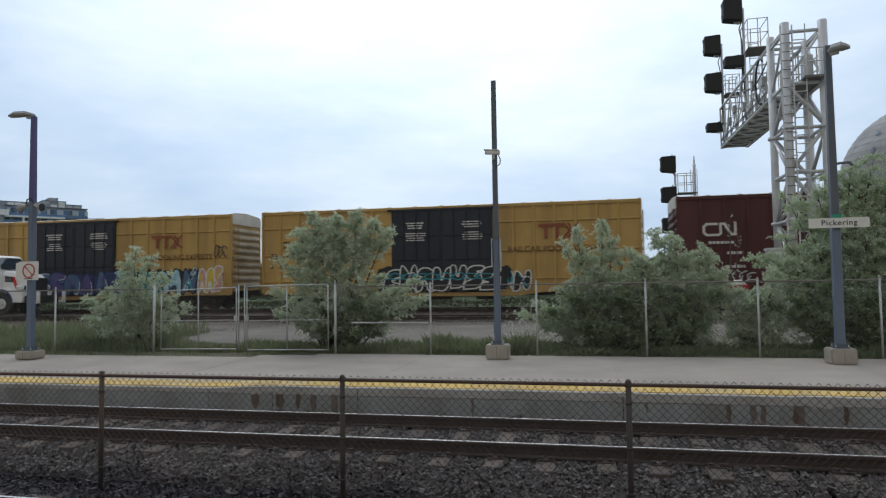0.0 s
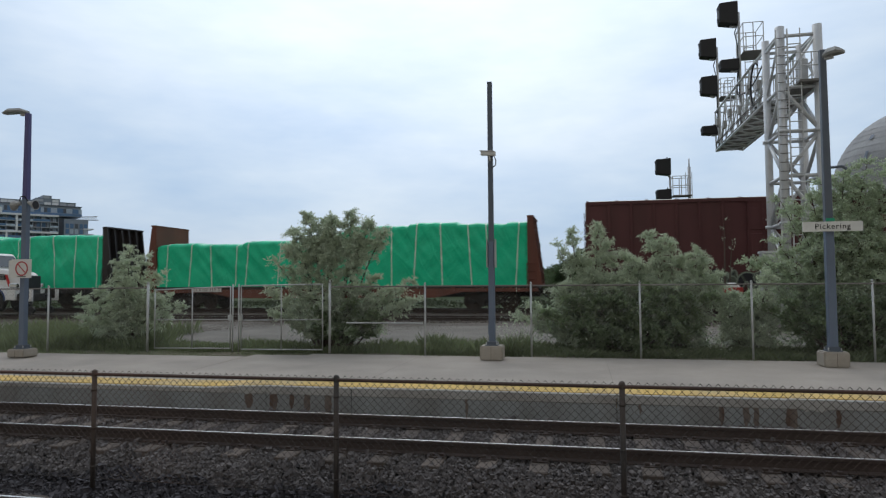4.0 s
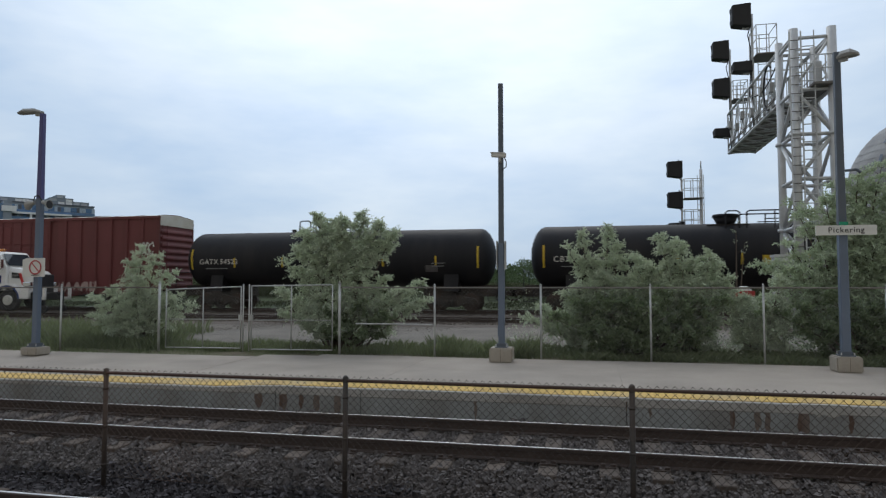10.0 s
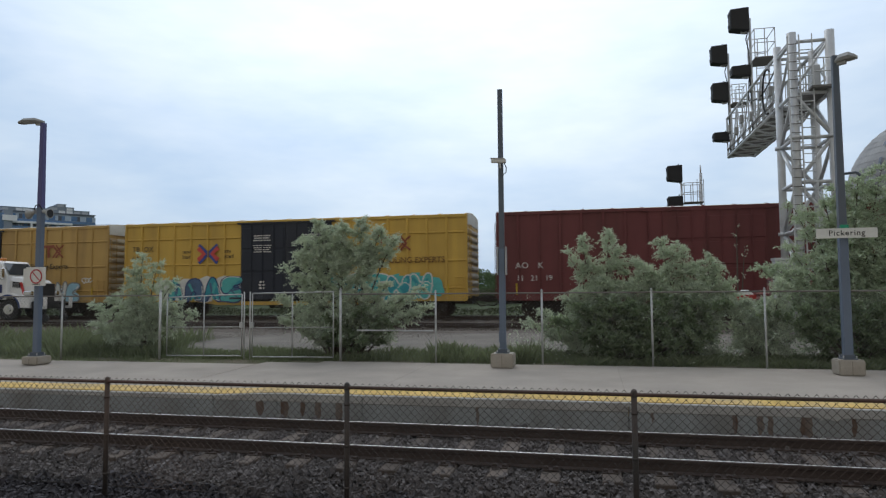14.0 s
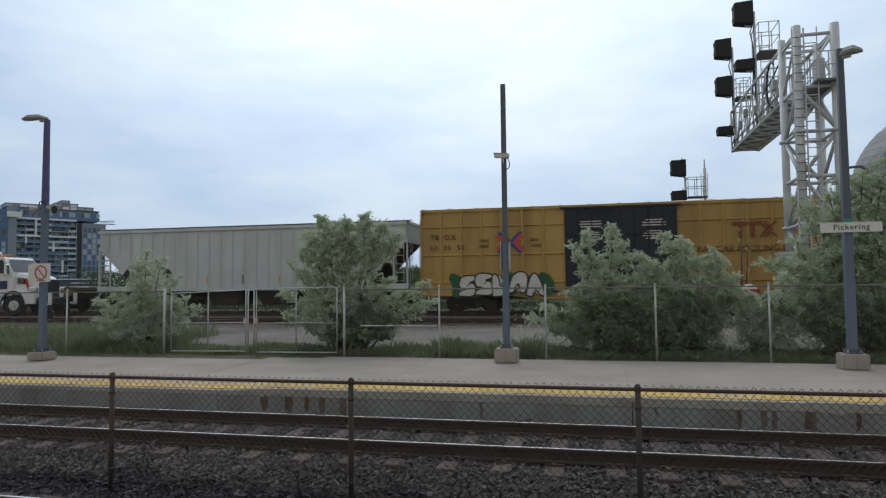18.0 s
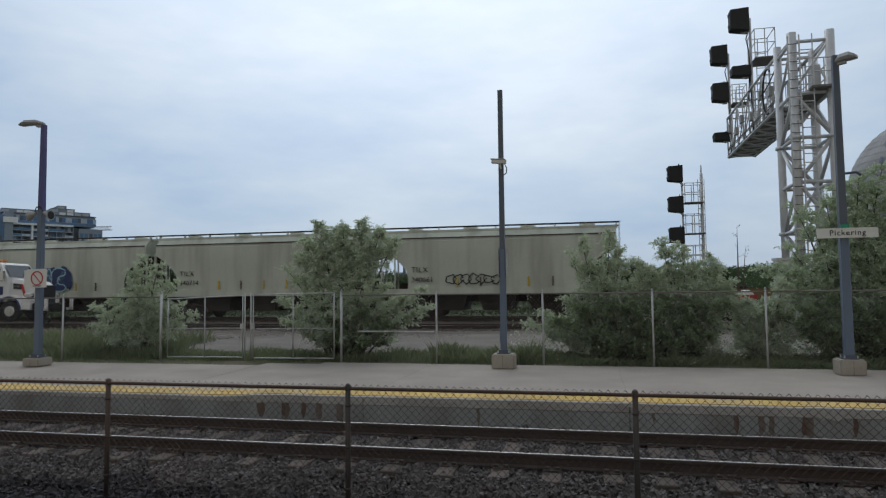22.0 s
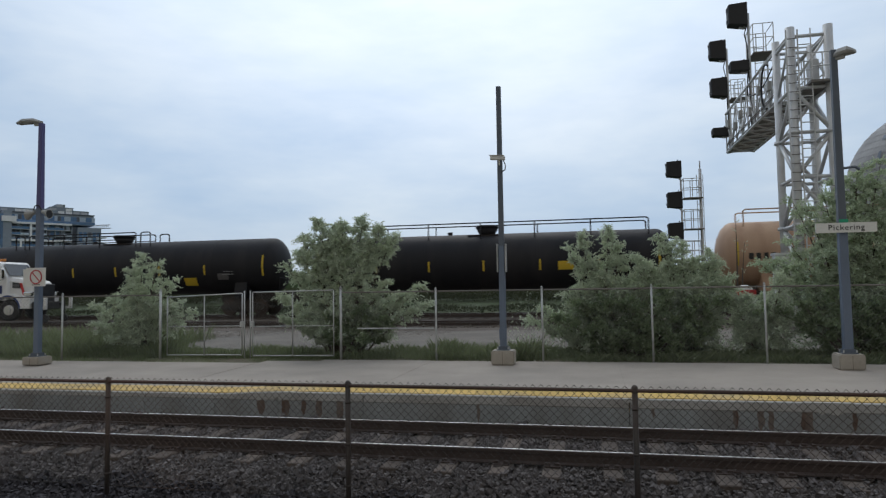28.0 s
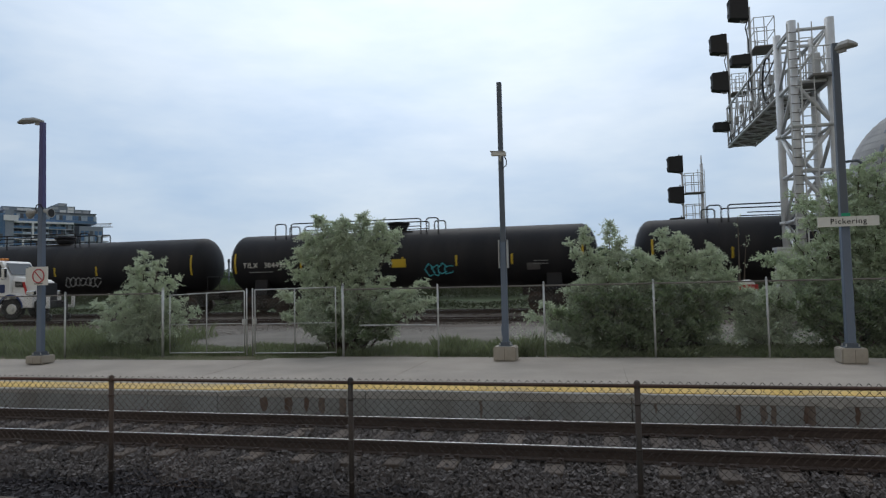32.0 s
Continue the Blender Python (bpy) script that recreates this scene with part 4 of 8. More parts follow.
def ladder(bm, x, y, z0, z1, w=0.42, r=0.016, step=0.36, along="x"):
    d = (w / 2, 0) if along == "x" else (0, w / 2)
    for s in (-1, 1):
        tube(bm, (x + s * d[0], y + s * d[1], z0), (x + s * d[0], y + s * d[1], z1), r, 5)
    z = z0 + 0.1
    while z < z1:
        tube(bm, (x - d[0], y - d[1], z), (x + d[0], y + d[1], z), r, 5)
        z += step


def bars(name, t, x, z, rows, mat, y, w=0.8, h=0.05, gap=0.09, seed=0):
    """Small stencilled print that cannot be read, as lines of short bars."""
    rs = random.Random(seed)
    bm = B()
    for k in range(rows):
        wide = w * rs.uniform(0.62, 1.0)
        xx = x + (w - wide) / 2
        end = xx + wide
        while xx < end:
            ln = rs.uniform(0.06, 0.2)
            box(bm, xx, min(xx + ln, end), y - 0.004, y, z - k * gap, z - k * gap + h)
            xx += ln + 0.035
    return part(name, bm, mat, t)


def mark_bars(t, x, z, text, mat, y, h=0.34):
    """An owner's code in stencilled capitals; an unreadable one (a number of characters) as plain blocks."""
    if isinstance(text, str):
        return lettering("reporting_mark", text, h, mat, t, pose(x, y, z, 90), 1.12)
    bm = B()
    for k in range(text):
        xx = x + k * h * 0.8
        box(bm, xx, xx + h * 0.5, y - 0.004, y, z, z + h * 0.72)
    return part("reporting_mark", bm, mat, t)


def blob(bm, cx, cz, rx, rz, y, rs, n=14, wob=0.16, idx=0):
    ph = rs.uniform(0, 6.28)
    k1, k2 = rs.choice((2, 3)), rs.choice((3, 4, 5))
    vs = []
    for i in range(n):
        a = 2 * math.pi * i / n
        r = 1 + wob * math.sin(k1 * a + ph) + wob * 0.7 * math.sin(k2 * a + 2 * ph)
        sq = (abs(math.cos(a)) ** 4 + abs(math.sin(a)) ** 4) ** -0.25
        vs.append(bm.verts.new((cx + rx * r * sq * 0.86 * math.cos(a), y, cz + rz * r * sq * 0.86 * math.sin(a))))
    f = bm.faces.new(vs)
    f.material_index = idx


def stroke(bm, pts, w, y, idx=0, step=0.0006):
    """A flat painted stroke of width w along points (x, z)."""
    for i, ((x0, z0), (x1, z1)) in enumerate(zip(pts, pts[1:])):
        y -= step
        dx, dz = x1 - x0, z1 - z0
        ln = math.hypot(dx, dz) or 1
        ex, ez = dx / ln * w * 0.4, dz / ln * w * 0.4
        nx, nz = -dz / ln * w / 2, dx / ln * w / 2
        f = bm.faces.new([bm.verts.new((x, y, z)) for x, z in ((x0 - ex + nx, z0 - ez + nz), (x1 + ex + nx, z1 + ez + nz), (x1 + ex - nx, z1 + ez - nz), (x0 - ex - nx, z0 - ez - nz))])
        f.material_index = idx


def rounded(pts, times=2):
    """Cut the corners of a line until it curves."""
    for _ in range(times):
        out = [pts[0]]
        for (ax, az), (bx, bz) in zip(pts, pts[1:]):
            out += [(ax * 0.75 + bx * 0.25, az * 0.75 + bz * 0.25), (ax * 0.25 + bx * 0.75, az * 0.25 + bz * 0.75)]
        pts = out + [pts[-1]]
    return pts


LETTER_SHAPES = [
    [(0, 0), (1, 0), (1, 0.34), (0.5, 0.38), (0.5, 0.62), (1, 0.66), (1, 1), (0, 1)],
    [(0, 0), (0.36, 0), (0.42, 0.45), (0.6, 0.45), (0.64, 0), (1, 0), (0.95, 1), (0.1, 1)],
    [(0.1, 0), (0.92, 0), (1, 1), (0.66, 1), (0.6, 0.5), (0.42, 0.5), (0.36, 1), (0, 1)],
    [(0, 0), (1, 0), (1, 0.58), (0.5, 0.66), (1, 0.74), (1, 1), (0, 1), (0, 0.44), (0.5, 0.34), (0, 0.26)],
    [(0, 0), (0.3, 0), (0.42, 0.26), (0.6, 0.26), (0.7, 0), (1, 0), (0.72, 1), (0.28, 1)],
    [(0, 0), (0.34, 0), (0.38, 0.5), (0.68, 0), (1, 0), (1, 1), (0.66, 1), (0.62, 0.5), (0.32, 1), (0, 1)],
]


def graffiti(t, x0, x1, z0, z1, fill, line, glow=None, letters=5, seed=1, y=SIDE - 0.090, cloud=None):
    """Sprayed lettering: fat overlapping shapes with dark outlines, inner folds and thin bright lines; it spells nothing."""
    rs = random.Random(seed)
    fills = fill if isinstance(fill, tuple) else (fill,)
    mats = [M[line], M[glow or line], M[cloud or line]] + [M[f] for f in fills]
    bm = B()
    w, h = (x1 - x0) / letters, z1 - z0
    if cloud:
        for k in range(letters + 1):
            blob(bm, x0 + w * k, (z0 + z1) / 2 + rs.uniform(-0.08, 0.08), w * 0.7, h * rs.uniform(0.40, 0.52), y + 0.012 + 0.0004 * k, rs, idx=2)
    for k in range(letters):
        shape = [(u + rs.uniform(-0.07, 0.07), v + rs.uniform(-0.06, 0.06)) for u, v in LETTER_SHAPES[rs.randrange(len(LETTER_SHAPES))]]
        lean, drop, grow = rs.uniform(-0.12, 0.2), rs.uniform(-0.06, 0.06) * h, rs.uniform(1.0, 1.22)
        pts = [(x0 + w * (k + 0.5 + (u - 0.5) * grow + lean * (v - 0.5)), z0 + drop + h * (0.06 + 0.88 * v)) for u, v in shape]
        curve = rounded(pts + [pts[0]], 2)
        d = y - 0.0024 * (k % 4)
        f = bm.faces.new([bm.verts.new((a, d, b)) for a, b in curve[:-1]])
        f.material_index = 3 + k % len(fills)
        # a fold of the next colour across the lower part, thin folds, then the outline
        cx, cz = sum(p[0] for p in pts) / len(pts), sum(p[1] for p in pts) / len(pts)
        for j in range(4):
            a, b = rs.choice(pts), rs.choice(pts)
            stroke(bm, [(cx * 0.35 + a[0] * 0.65, cz * 0.35 + a[1] * 0.65), (cx, cz), (cx * 0.4 + b[0] * 0.6, cz * 0.4 + b[1] * 0.6)], h * (0.11 - 0.02 * j), d - 0.0003 - 0.0002 * j, 3 + (k + 1 + j) % len(fills), 0.0001)
        stroke(bm, curve, 0.065, d - 0.0012, 0, 0.00001)
        a = pts[len(pts) // 2]
        stroke(bm, rounded([(cx, cz), (a[0] * 0.5 + cx * 0.5, a[1] * 0.5 + cz * 0.5), (a[0], cz)], 1), 0.04, d - 0.0016, 0, 0.00001)
        if glow:
            stroke(bm, [(p * 0.93 + cx * 0.07, q * 0.93 + cz * 0.07 + 0.03) for p, q in curve[len(curve) // 2:len(curve) // 2 + 7]], 0.04, d - 0.0018, 1, 0.00001)
    me = bpy.data.meshes.new("graffiti")
    bm.to_mesh(me)
    bm.free()
    for one in mats:
        me.materials.append(one)
    ob = new("graffiti", me)
    ob.parent = t
    return tagged(ob, "sprayed graffiti lettering")


def tag_scrawl(t, x, z, w, h, mat, seed, y=SIDE - 0.078, lines=7):
    rs = random.Random(seed)
    bm = B()
    for k in range(lines):
        cx = x + w * (k + 0.5) / lines
        pts = []
        for u in range(7):
            a = u * 0.9 + rs.uniform(0, 1.2)
            pts.append((cx + math.cos(a) * w / lines * 0.7, z + h / 2 + math.sin(a) * h * 0.45 * rs.uniform(0.5, 1)))
        stroke(bm, pts, 0.05, y)
    return tagged(part("graffiti_tag", bm, M[mat], t), "thin sprayed tag")


def boxcar(left, right, paint, doors, label, roof="roof_white", door_w=(6.9, 11.9), ribs=1):
    """A 60-foot box car. left, right: its ends at the clip's start, along the line."""
    half = (right - left) / 2
    t = thing("boxcar", pose(0, 0, 0), label, "boxcar", "freight cars")
    P, D = M[paint], M[doors]
    d0, d1 = -half + door_w[0], -half + door_w[1]
    bm = B()
    box(bm, -half, half, SIDE + 0.05, 1.48, 1.0, 4.96)
    part("body", bm, P, t)
    # side sheets between the doors and the ends, with their posts
    for s, a, b in ((-1, -half, d0), (-1, d1, half), (1, -half, d0), (1, d1, half)):
        y0, y1 = (SIDE, SIDE + 0.05) if s < 0 else (1.48, 1.53)
        bm = B()
        box(bm, a, b, y0, y1, 0.78, 4.96)
        part("side_sheet", bm, P, t)
    post = B()
    box(post, -0.055, 0.055, SIDE - 0.068, SIDE, 0.82, 4.84)
    bmesh.ops.bevel(post, geom=list(post.edges), offset=0.02, segments=1, affect="EDGES")
    post = mesh_of(post, "side_post", P)
    for a, b in ((-half, d0), (d1, half)):
        n = 7
        for k in range(1, n):
            piece("side_post", post, t, pose(a + (b - a) * k / n, 0, 0))
    red = doors != "door_dark"
    for a, b in () if red else ((-half, d0), (d1, half)):      # pressed horizontal panels between posts
        bm = B()
        for z in (4.12, 2.75, 1.42):
            loft(bm, [[(x, SIDE - d, z + dz) for d, dz in ((0, 0.05), (0.05, 0.035), (0.055, -0.02), (0, -0.05))] for x in (a + 0.08, b - 0.05)])
        part("side_rib", bm, P, t)
    bm = B()
    box(bm, -half, half, SIDE - 0.06, SIDE + 0.02, 4.84, 4.98)
    box(bm, -half, half, 1.50, 1.59, 4.84, 4.98)
    part("top_chord", bm, P, t)
    for s in (-1, 1):
        for ya in (SIDE - 0.05, 1.48):
            bm = B()
            box(bm, s * half - 0.05, s * half + 0.05, ya, ya + 0.1, 0.85, 4.96)
            part("corner_post", bm, P, t)
    # the doors: two leaves of pressed steel with locking bars
    mid = (d0 + d1) / 2
    for a, b in ((d0, mid), (mid, d1)):
        for yy, s in ((SIDE - 0.09, -1), (1.53, 1)):
            bm = B()
            box(bm, a + 0.01, b - 0.01, yy, yy + 0.09, 1.02, 4.82)
            leaf = part("door", bm, D, t)
            if s > 0:
                continue
            n, tall = (3, 1.0) if red else (3, 1.05)
            for k in range(n):
                z = 1.2 + 3.5 / n * k
                bm = B()
                box(bm, a + 0.10, b - 0.10, yy - 0.032, yy, z, z + tall)
                part("door_panel", bm, D, leaf, bevel=0.02)
            for k in range(3):
                x = a + (b - a) * (0.25 + 0.25 * k)
                bm = B()
                tube(bm, (x, yy - 0.055, 1.0), (x, yy - 0.055, 4.78), 0.022, 6)
                part("locking_bar", bm, D, leaf)
    for e, za, zb in ((0.6, 0.92, 1.02), (0.2, 4.80, 4.88)):
        bm = B()
        box(bm, d0 - e, d1 + e, SIDE - 0.13, SIDE - 0.02, za, zb)
        part("door_track", bm, D if doors == "door_dark" else P, t)
    # roof with cross ribs
    bm = B()
    loft(bm, [[(x, y, z) for y, z in ((-1.58, 4.98), (-1.2, 5.05), (0, 5.12), (1.2, 5.05), (1.58, 4.98), (1.55, 4.94), (-1.55, 4.94))] for x in (-half - 0.04, half + 0.04)])
    part("roof", bm, M[roof], t)
    rib = B()
    loft(rib, [[(x, y, z) for y, z in ((-1.6, 4.99), (-1.2, 5.07), (0, 5.15), (1.2, 5.07), (1.6, 4.99), (1.55, 4.95), (-1.55, 4.95))] for x in (-0.05, 0.05)])
    rib = mesh_of(rib, "roof_rib", P)
    for k in range(15):
        piece("roof_rib", rib, t, pose(-half + 0.02 + (2 * half - 0.04) * k / 14, 0, 0))
    # ends: deep horizontal corrugations under a plain top
    for s in (-1, 1):
        bm = B()
        box(bm, s * half - 0.02, s * half + 0.02, -1.5, 1.5, 1.0, 4.98)
        end = part("end_wall", bm, P, t)
        for k in range(9):
            z = 1.12 + 0.36 * k
            bm = B()
            loft(bm, [[(s * (half + 0.02 + d), y, zz) for d, zz in ((0, z), (0.075, z + 0.10), (0.075, z + 0.18), (0, z + 0.30))] for y in (-1.42, 1.42)])
            part("corrugation", bm, M["end_buff"] if doors == "door_dark" else P, end)
        bm = B()
        box(bm, s * half + min(0, s * 0.07), s * half + max(0, s * 0.07), -1.5, 1.5, 4.48, 4.96)
        part("end_top_sheet", bm, M[roof], end)
        bm = B()
        ladder(bm, s * (half + 0.13), -1.2, 0.9, 4.5, along="y")
        part("end_ladder", bm, P, t)
        bm = B()
        ladder(bm, s * (half - 0.33), SIDE - 0.10, 0.75, 2.0)
        part("side_ladder", bm, P, t)
    # underframe
    bm = B()
    box(bm, -half - 0.05, half + 0.05, -0.35, 0.35, 0.62, 1.0)
    for k in range(9):
        x = -half + 1 + (2 * half - 2) * k / 8
        box(bm, x - 0.06, x + 0.06, -1.45, 1.45, 0.82, 1.0)
    part("underframe", bm, M["under"], t)
    bm = B()
    poly_prism(bm, [(-half + 4.2, 0.80), (-half + 5.6, 0.62), (half - 5.6, 0.62), (half - 4.2, 0.80)], SIDE + 0.01, SIDE + 0.05)
    part("side_sill", bm, P, t)
    bm = B()
    tube(bm, (-1.2, -0.8, 0.65), (0.4, -0.8, 0.65), 0.22, 10)
    part("brake_reservoir", bm, M["under"], t)
    bm = B()
    tube(bm, (1.6, -0.7, 0.6), (2.4, -0.7, 0.6), 0.18, 10)
    part("brake_cylinder", bm, M["under"], t)
    for s in (-1, 1):
        bm = B()
        box(bm, s * (half - 0.9) - 0.03, s * (half - 0.9) + 0.03, SIDE - 0.076, SIDE - 0.05, 1.05, 1.6)
        part("reflector", bm, M["mark_yellow"], t)
    running_gear(t, half)
    CARS.append((t, (left + right) / 2))
    return t, half


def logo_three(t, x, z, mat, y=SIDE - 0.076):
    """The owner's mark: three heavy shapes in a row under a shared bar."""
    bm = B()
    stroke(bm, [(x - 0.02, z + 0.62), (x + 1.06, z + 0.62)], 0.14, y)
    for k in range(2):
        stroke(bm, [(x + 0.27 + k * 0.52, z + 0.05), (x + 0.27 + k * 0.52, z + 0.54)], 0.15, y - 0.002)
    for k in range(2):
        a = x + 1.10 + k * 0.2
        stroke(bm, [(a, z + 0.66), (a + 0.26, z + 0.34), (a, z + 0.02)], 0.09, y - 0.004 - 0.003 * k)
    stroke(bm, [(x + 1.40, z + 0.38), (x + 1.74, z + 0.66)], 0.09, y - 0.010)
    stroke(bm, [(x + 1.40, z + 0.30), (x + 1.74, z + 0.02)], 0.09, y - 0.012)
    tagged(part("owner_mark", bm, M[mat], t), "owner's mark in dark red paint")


def ribbon(pts, w, y):
    """One bent flat band of width w along points (x, z)."""
    bm = B()
    pairs = []
    for i, (x, z) in enumerate(pts):
        (ax, az), (bx, bz) = pts[max(0, i - 1)], pts[min(len(pts) - 1, i + 1)]
        ln = math.hypot(bx - ax, bz - az)
        nx, nz = -(bz - az) / ln * w / 2, (bx - ax) / ln * w / 2
        pairs.append((bm.verts.new((x + nx, y, z + nz)), bm.verts.new((x - nx, y, z - nz))))
    for (a, b), (c, d) in zip(pairs, pairs[1:]):
        bm.faces.new((a, b, d, c))
    return bm


def logo_cross(t, x, z, y=SIDE - 0.076):
    """The crossed emblem: blue arms bent through the middle, crimson chevrons between them."""
    for s in (-1, 1):
        part("emblem_band", ribbon([(x + s * 0.54, z + 0.48), (x + s * 0.11, z + 0.09), (x + s * 0.11, z - 0.09), (x + s * 0.54, z - 0.48)], 0.17, y - 0.001 * s), M["mark_blue"], t, "blue band of a crossed emblem")
        part("emblem_chevron", ribbon([(x + s * 0.58, z + 0.32), (x + s * 0.24, z), (x + s * 0.58, z - 0.32)], 0.24, y - 0.005), M["mark_crimson"], t, "crimson chevron of a crossed emblem")


def yellow_marks(t, half, number, seed, emblem=2.65, low=2.1, slogan="RAILCAR POOLING EXPERTS", slogan_mat="mark_brown"):
    y = SIDE - 0.076
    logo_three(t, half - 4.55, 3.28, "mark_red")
    lettering("slogan", slogan, 0.40, M[slogan_mat], t, pose(half - 6.1, y, 2.66, 90), 0.98)
    if emblem:
        logo_cross(t, -half + emblem, 3.3)
        lettering("slogan_line", "next\nload", 0.28, M["mark_black"], t, pose(-half + emblem - 1.5, y, 3.35, 90))
        lettering("slogan_line", "any\nroad", 0.28, M["mark_black"], t, pose(-half + emblem + 0.95, y, 3.35, 90))
    mark_bars(t, -half + 0.45, low + 0.5, "TB  OX", M["mark_black"], y, 0.36)
    lettering("car_number", number, 0.34, M["mark_black"], t, pose(-half + 0.45, y, low, 90), 1.2)
    for k, x in enumerate((7.55, 10.35)):
        bars("stencil", t, -half + x, 4.15, 3, M["mark_white"], SIDE - 0.125, 1.1, 0.06, 0.12, seed + k)
        bars("stencil", t, -half + x + 0.05, 3.65, 4, M["mark_white"], SIDE - 0.125, 1.05, 0.05, 0.11, seed + 9 + k)
        bars("stencil", t, -half + x + 0.4, 1.75, 3, M["mark_white"], SIDE - 0.125, 0.35, 0.1, 0.16, seed + 19 + k)


def letter_pair(t, x, z, k=0.75, mat="mark_white", y=SIDE - 0.078):
    """The railway's emblem: one rounded continuous band."""
    bm = B()
    h = 0.72
    pts = [(0.85, h), (0.22, h), (0.05, h * 0.75), (0.05, h * 0.25), (0.22, 0), (0.95, 0), (1.08, h * 0.15), (1.08, h), (1.30, h), (1.75, 0.02), (1.98, 0.02), (1.98, h + 0.05)]
    stroke(bm, [(x + u * k, z + v * k) for u, v in pts], 0.16 * k, y)
    tagged(part("railway_emblem", bm, M[mat], t), "white rounded railway emblem")


def maroon_marks(t, half, seed, n=("793", "914")):
    y = SIDE - 0.078
    letter_pair(t, half - 2.35, 3.62)
    bars("stencil", t, half - 2.35, 3.3, 1, M["mark_white"], y, 1.5, 0.11, 0.2, seed)
    mark_bars(t, -half + 0.9, 2.35, "DWC", M["mark_white"], y, 0.4)
    lettering("car_number", n[0] + "  " + n[1], 0.36, M["mark_white"], t, pose(-half + 0.95, y, 1.82, 90), 1.05)
    for k, x in enumerate((7.6, 10.2)):
        for r, z in enumerate((4.05, 3.75)):
            bars("stencil", t, -half + x, z, 2, M["mark_white"], SIDE - 0.125, 1.15, 0.07, 0.12, seed + 5 * k + r)


# the cars in running order, the first at the head
t, h = boxcar(4.06, 22.8, "maroon", "maroon", "maroon steel boxcar with a white railway emblem", "roof_white")
letter_pair(t, -h + 1.05, 3.22, 0.68)
bars("stencil", t, -h + 1.05, 2.82, 1, M["mark_white"], SIDE - 0.078, 1.5, 0.12, 0.2, 3)
bars("stencil", t, -h + 1.9, 2.35, 2, M["mark_white"], SIDE - 0.078, 0.9, 0.12, 0.6, 4)
tag_scrawl(t, -h + 1.0, 1.0, 2.2, 0.7, "spray_white", 2)
t, h = boxcar(-16.25, 2.45, "yellow_car", "door_dark", "yellow steel boxcar with black doors and graffiti")
yellow_marks(t, h, "6  3 4", 11)
graffiti(t, -h + 6.6, -h + 12.2, 0.85, 2.1, "spray_black", "spray_white", None, 7, 5, SIDE - 0.16, cloud="spray_black")
tag_scrawl(t, -h + 6.2, 1.35, 5.6, 0.45, "spray_teal", 7, SIDE - 0.175, 9)
graffiti(t, -h + 12.3, -h + 13.6, 0.85, 1.9, ("spray_teal", "spray_black"), "spray_white", None, 2, 6)
tag_scrawl(t, -h + 2.0, 3.0, 0.9, 1.0, "spray_white", 4, lines=3)
t, h = boxcar(-36.8, -18.05, "yellow_car", "door_dark", "yellow steel boxcar with black doors, violet and blue graffiti")
yellow_marks(t, h, "66  41  77", 23, 2.35)
graffiti(t, -h + 0.9, -h + 5.9, 0.78, 2.05, ("spray_moss", "spray_slate"), "spray_black", "spray_white", 5, 14, cloud="spray_white")
graffiti(t, -h + 6.1, -h + 11.6, 0.85, 2.1, ("spray_violet", "spray_slate"), "spray_navy", "spray_white", 6, 15, SIDE - 0.16, cloud="spray_navy")
graffiti(t, -h + 11.8, -h + 16.8, 0.80, 2.3, ("spray_sky", "spray_slate", "spray_teal", "spray_sky"), "spray_black", "spray_white", 6, 16, cloud="spray_black")
graffiti(t, -h + 16.9, -h + 18.3, 0.90, 2.3, ("spray_pink", "spray_yellow"), "spray_white", "spray_white", 3, 18)
tag_scrawl(t, h - 0.9, 2.6, 0.7, 0.9, "spray_black", 9, lines=3)
t, h = boxcar(-56.9, -38.2, "maroon", "maroon", "maroon steel boxcar with white emblem and grey-green graffiti")
maroon_marks(t, h, 31)
graffiti(t, -h + 1.0, -h + 5.6, 0.85, 1.8, ("spray_green", "spray_moss"), "spray_black", "spray_white", 5, 25, cloud="spray_green")
graffiti(t, -h + 12.2, -h + 17.0, 0.85, 2.0, ("spray_moss", "spray_moss", "spray_black"), "spray_green", "spray_yellow", 5, 26, SIDE - 0.16, cloud="spray_black")
tag_scrawl(t, h - 0.75, 2.5, 0.6, 0.9, "spray_white", 29, lines=3)
graffiti(t, -h + 5.6, -h + 11.8, 0.85, 1.75, ("spray_moss", "spray_black"), "spray_green", None, 8, 27, SIDE - 0.16)


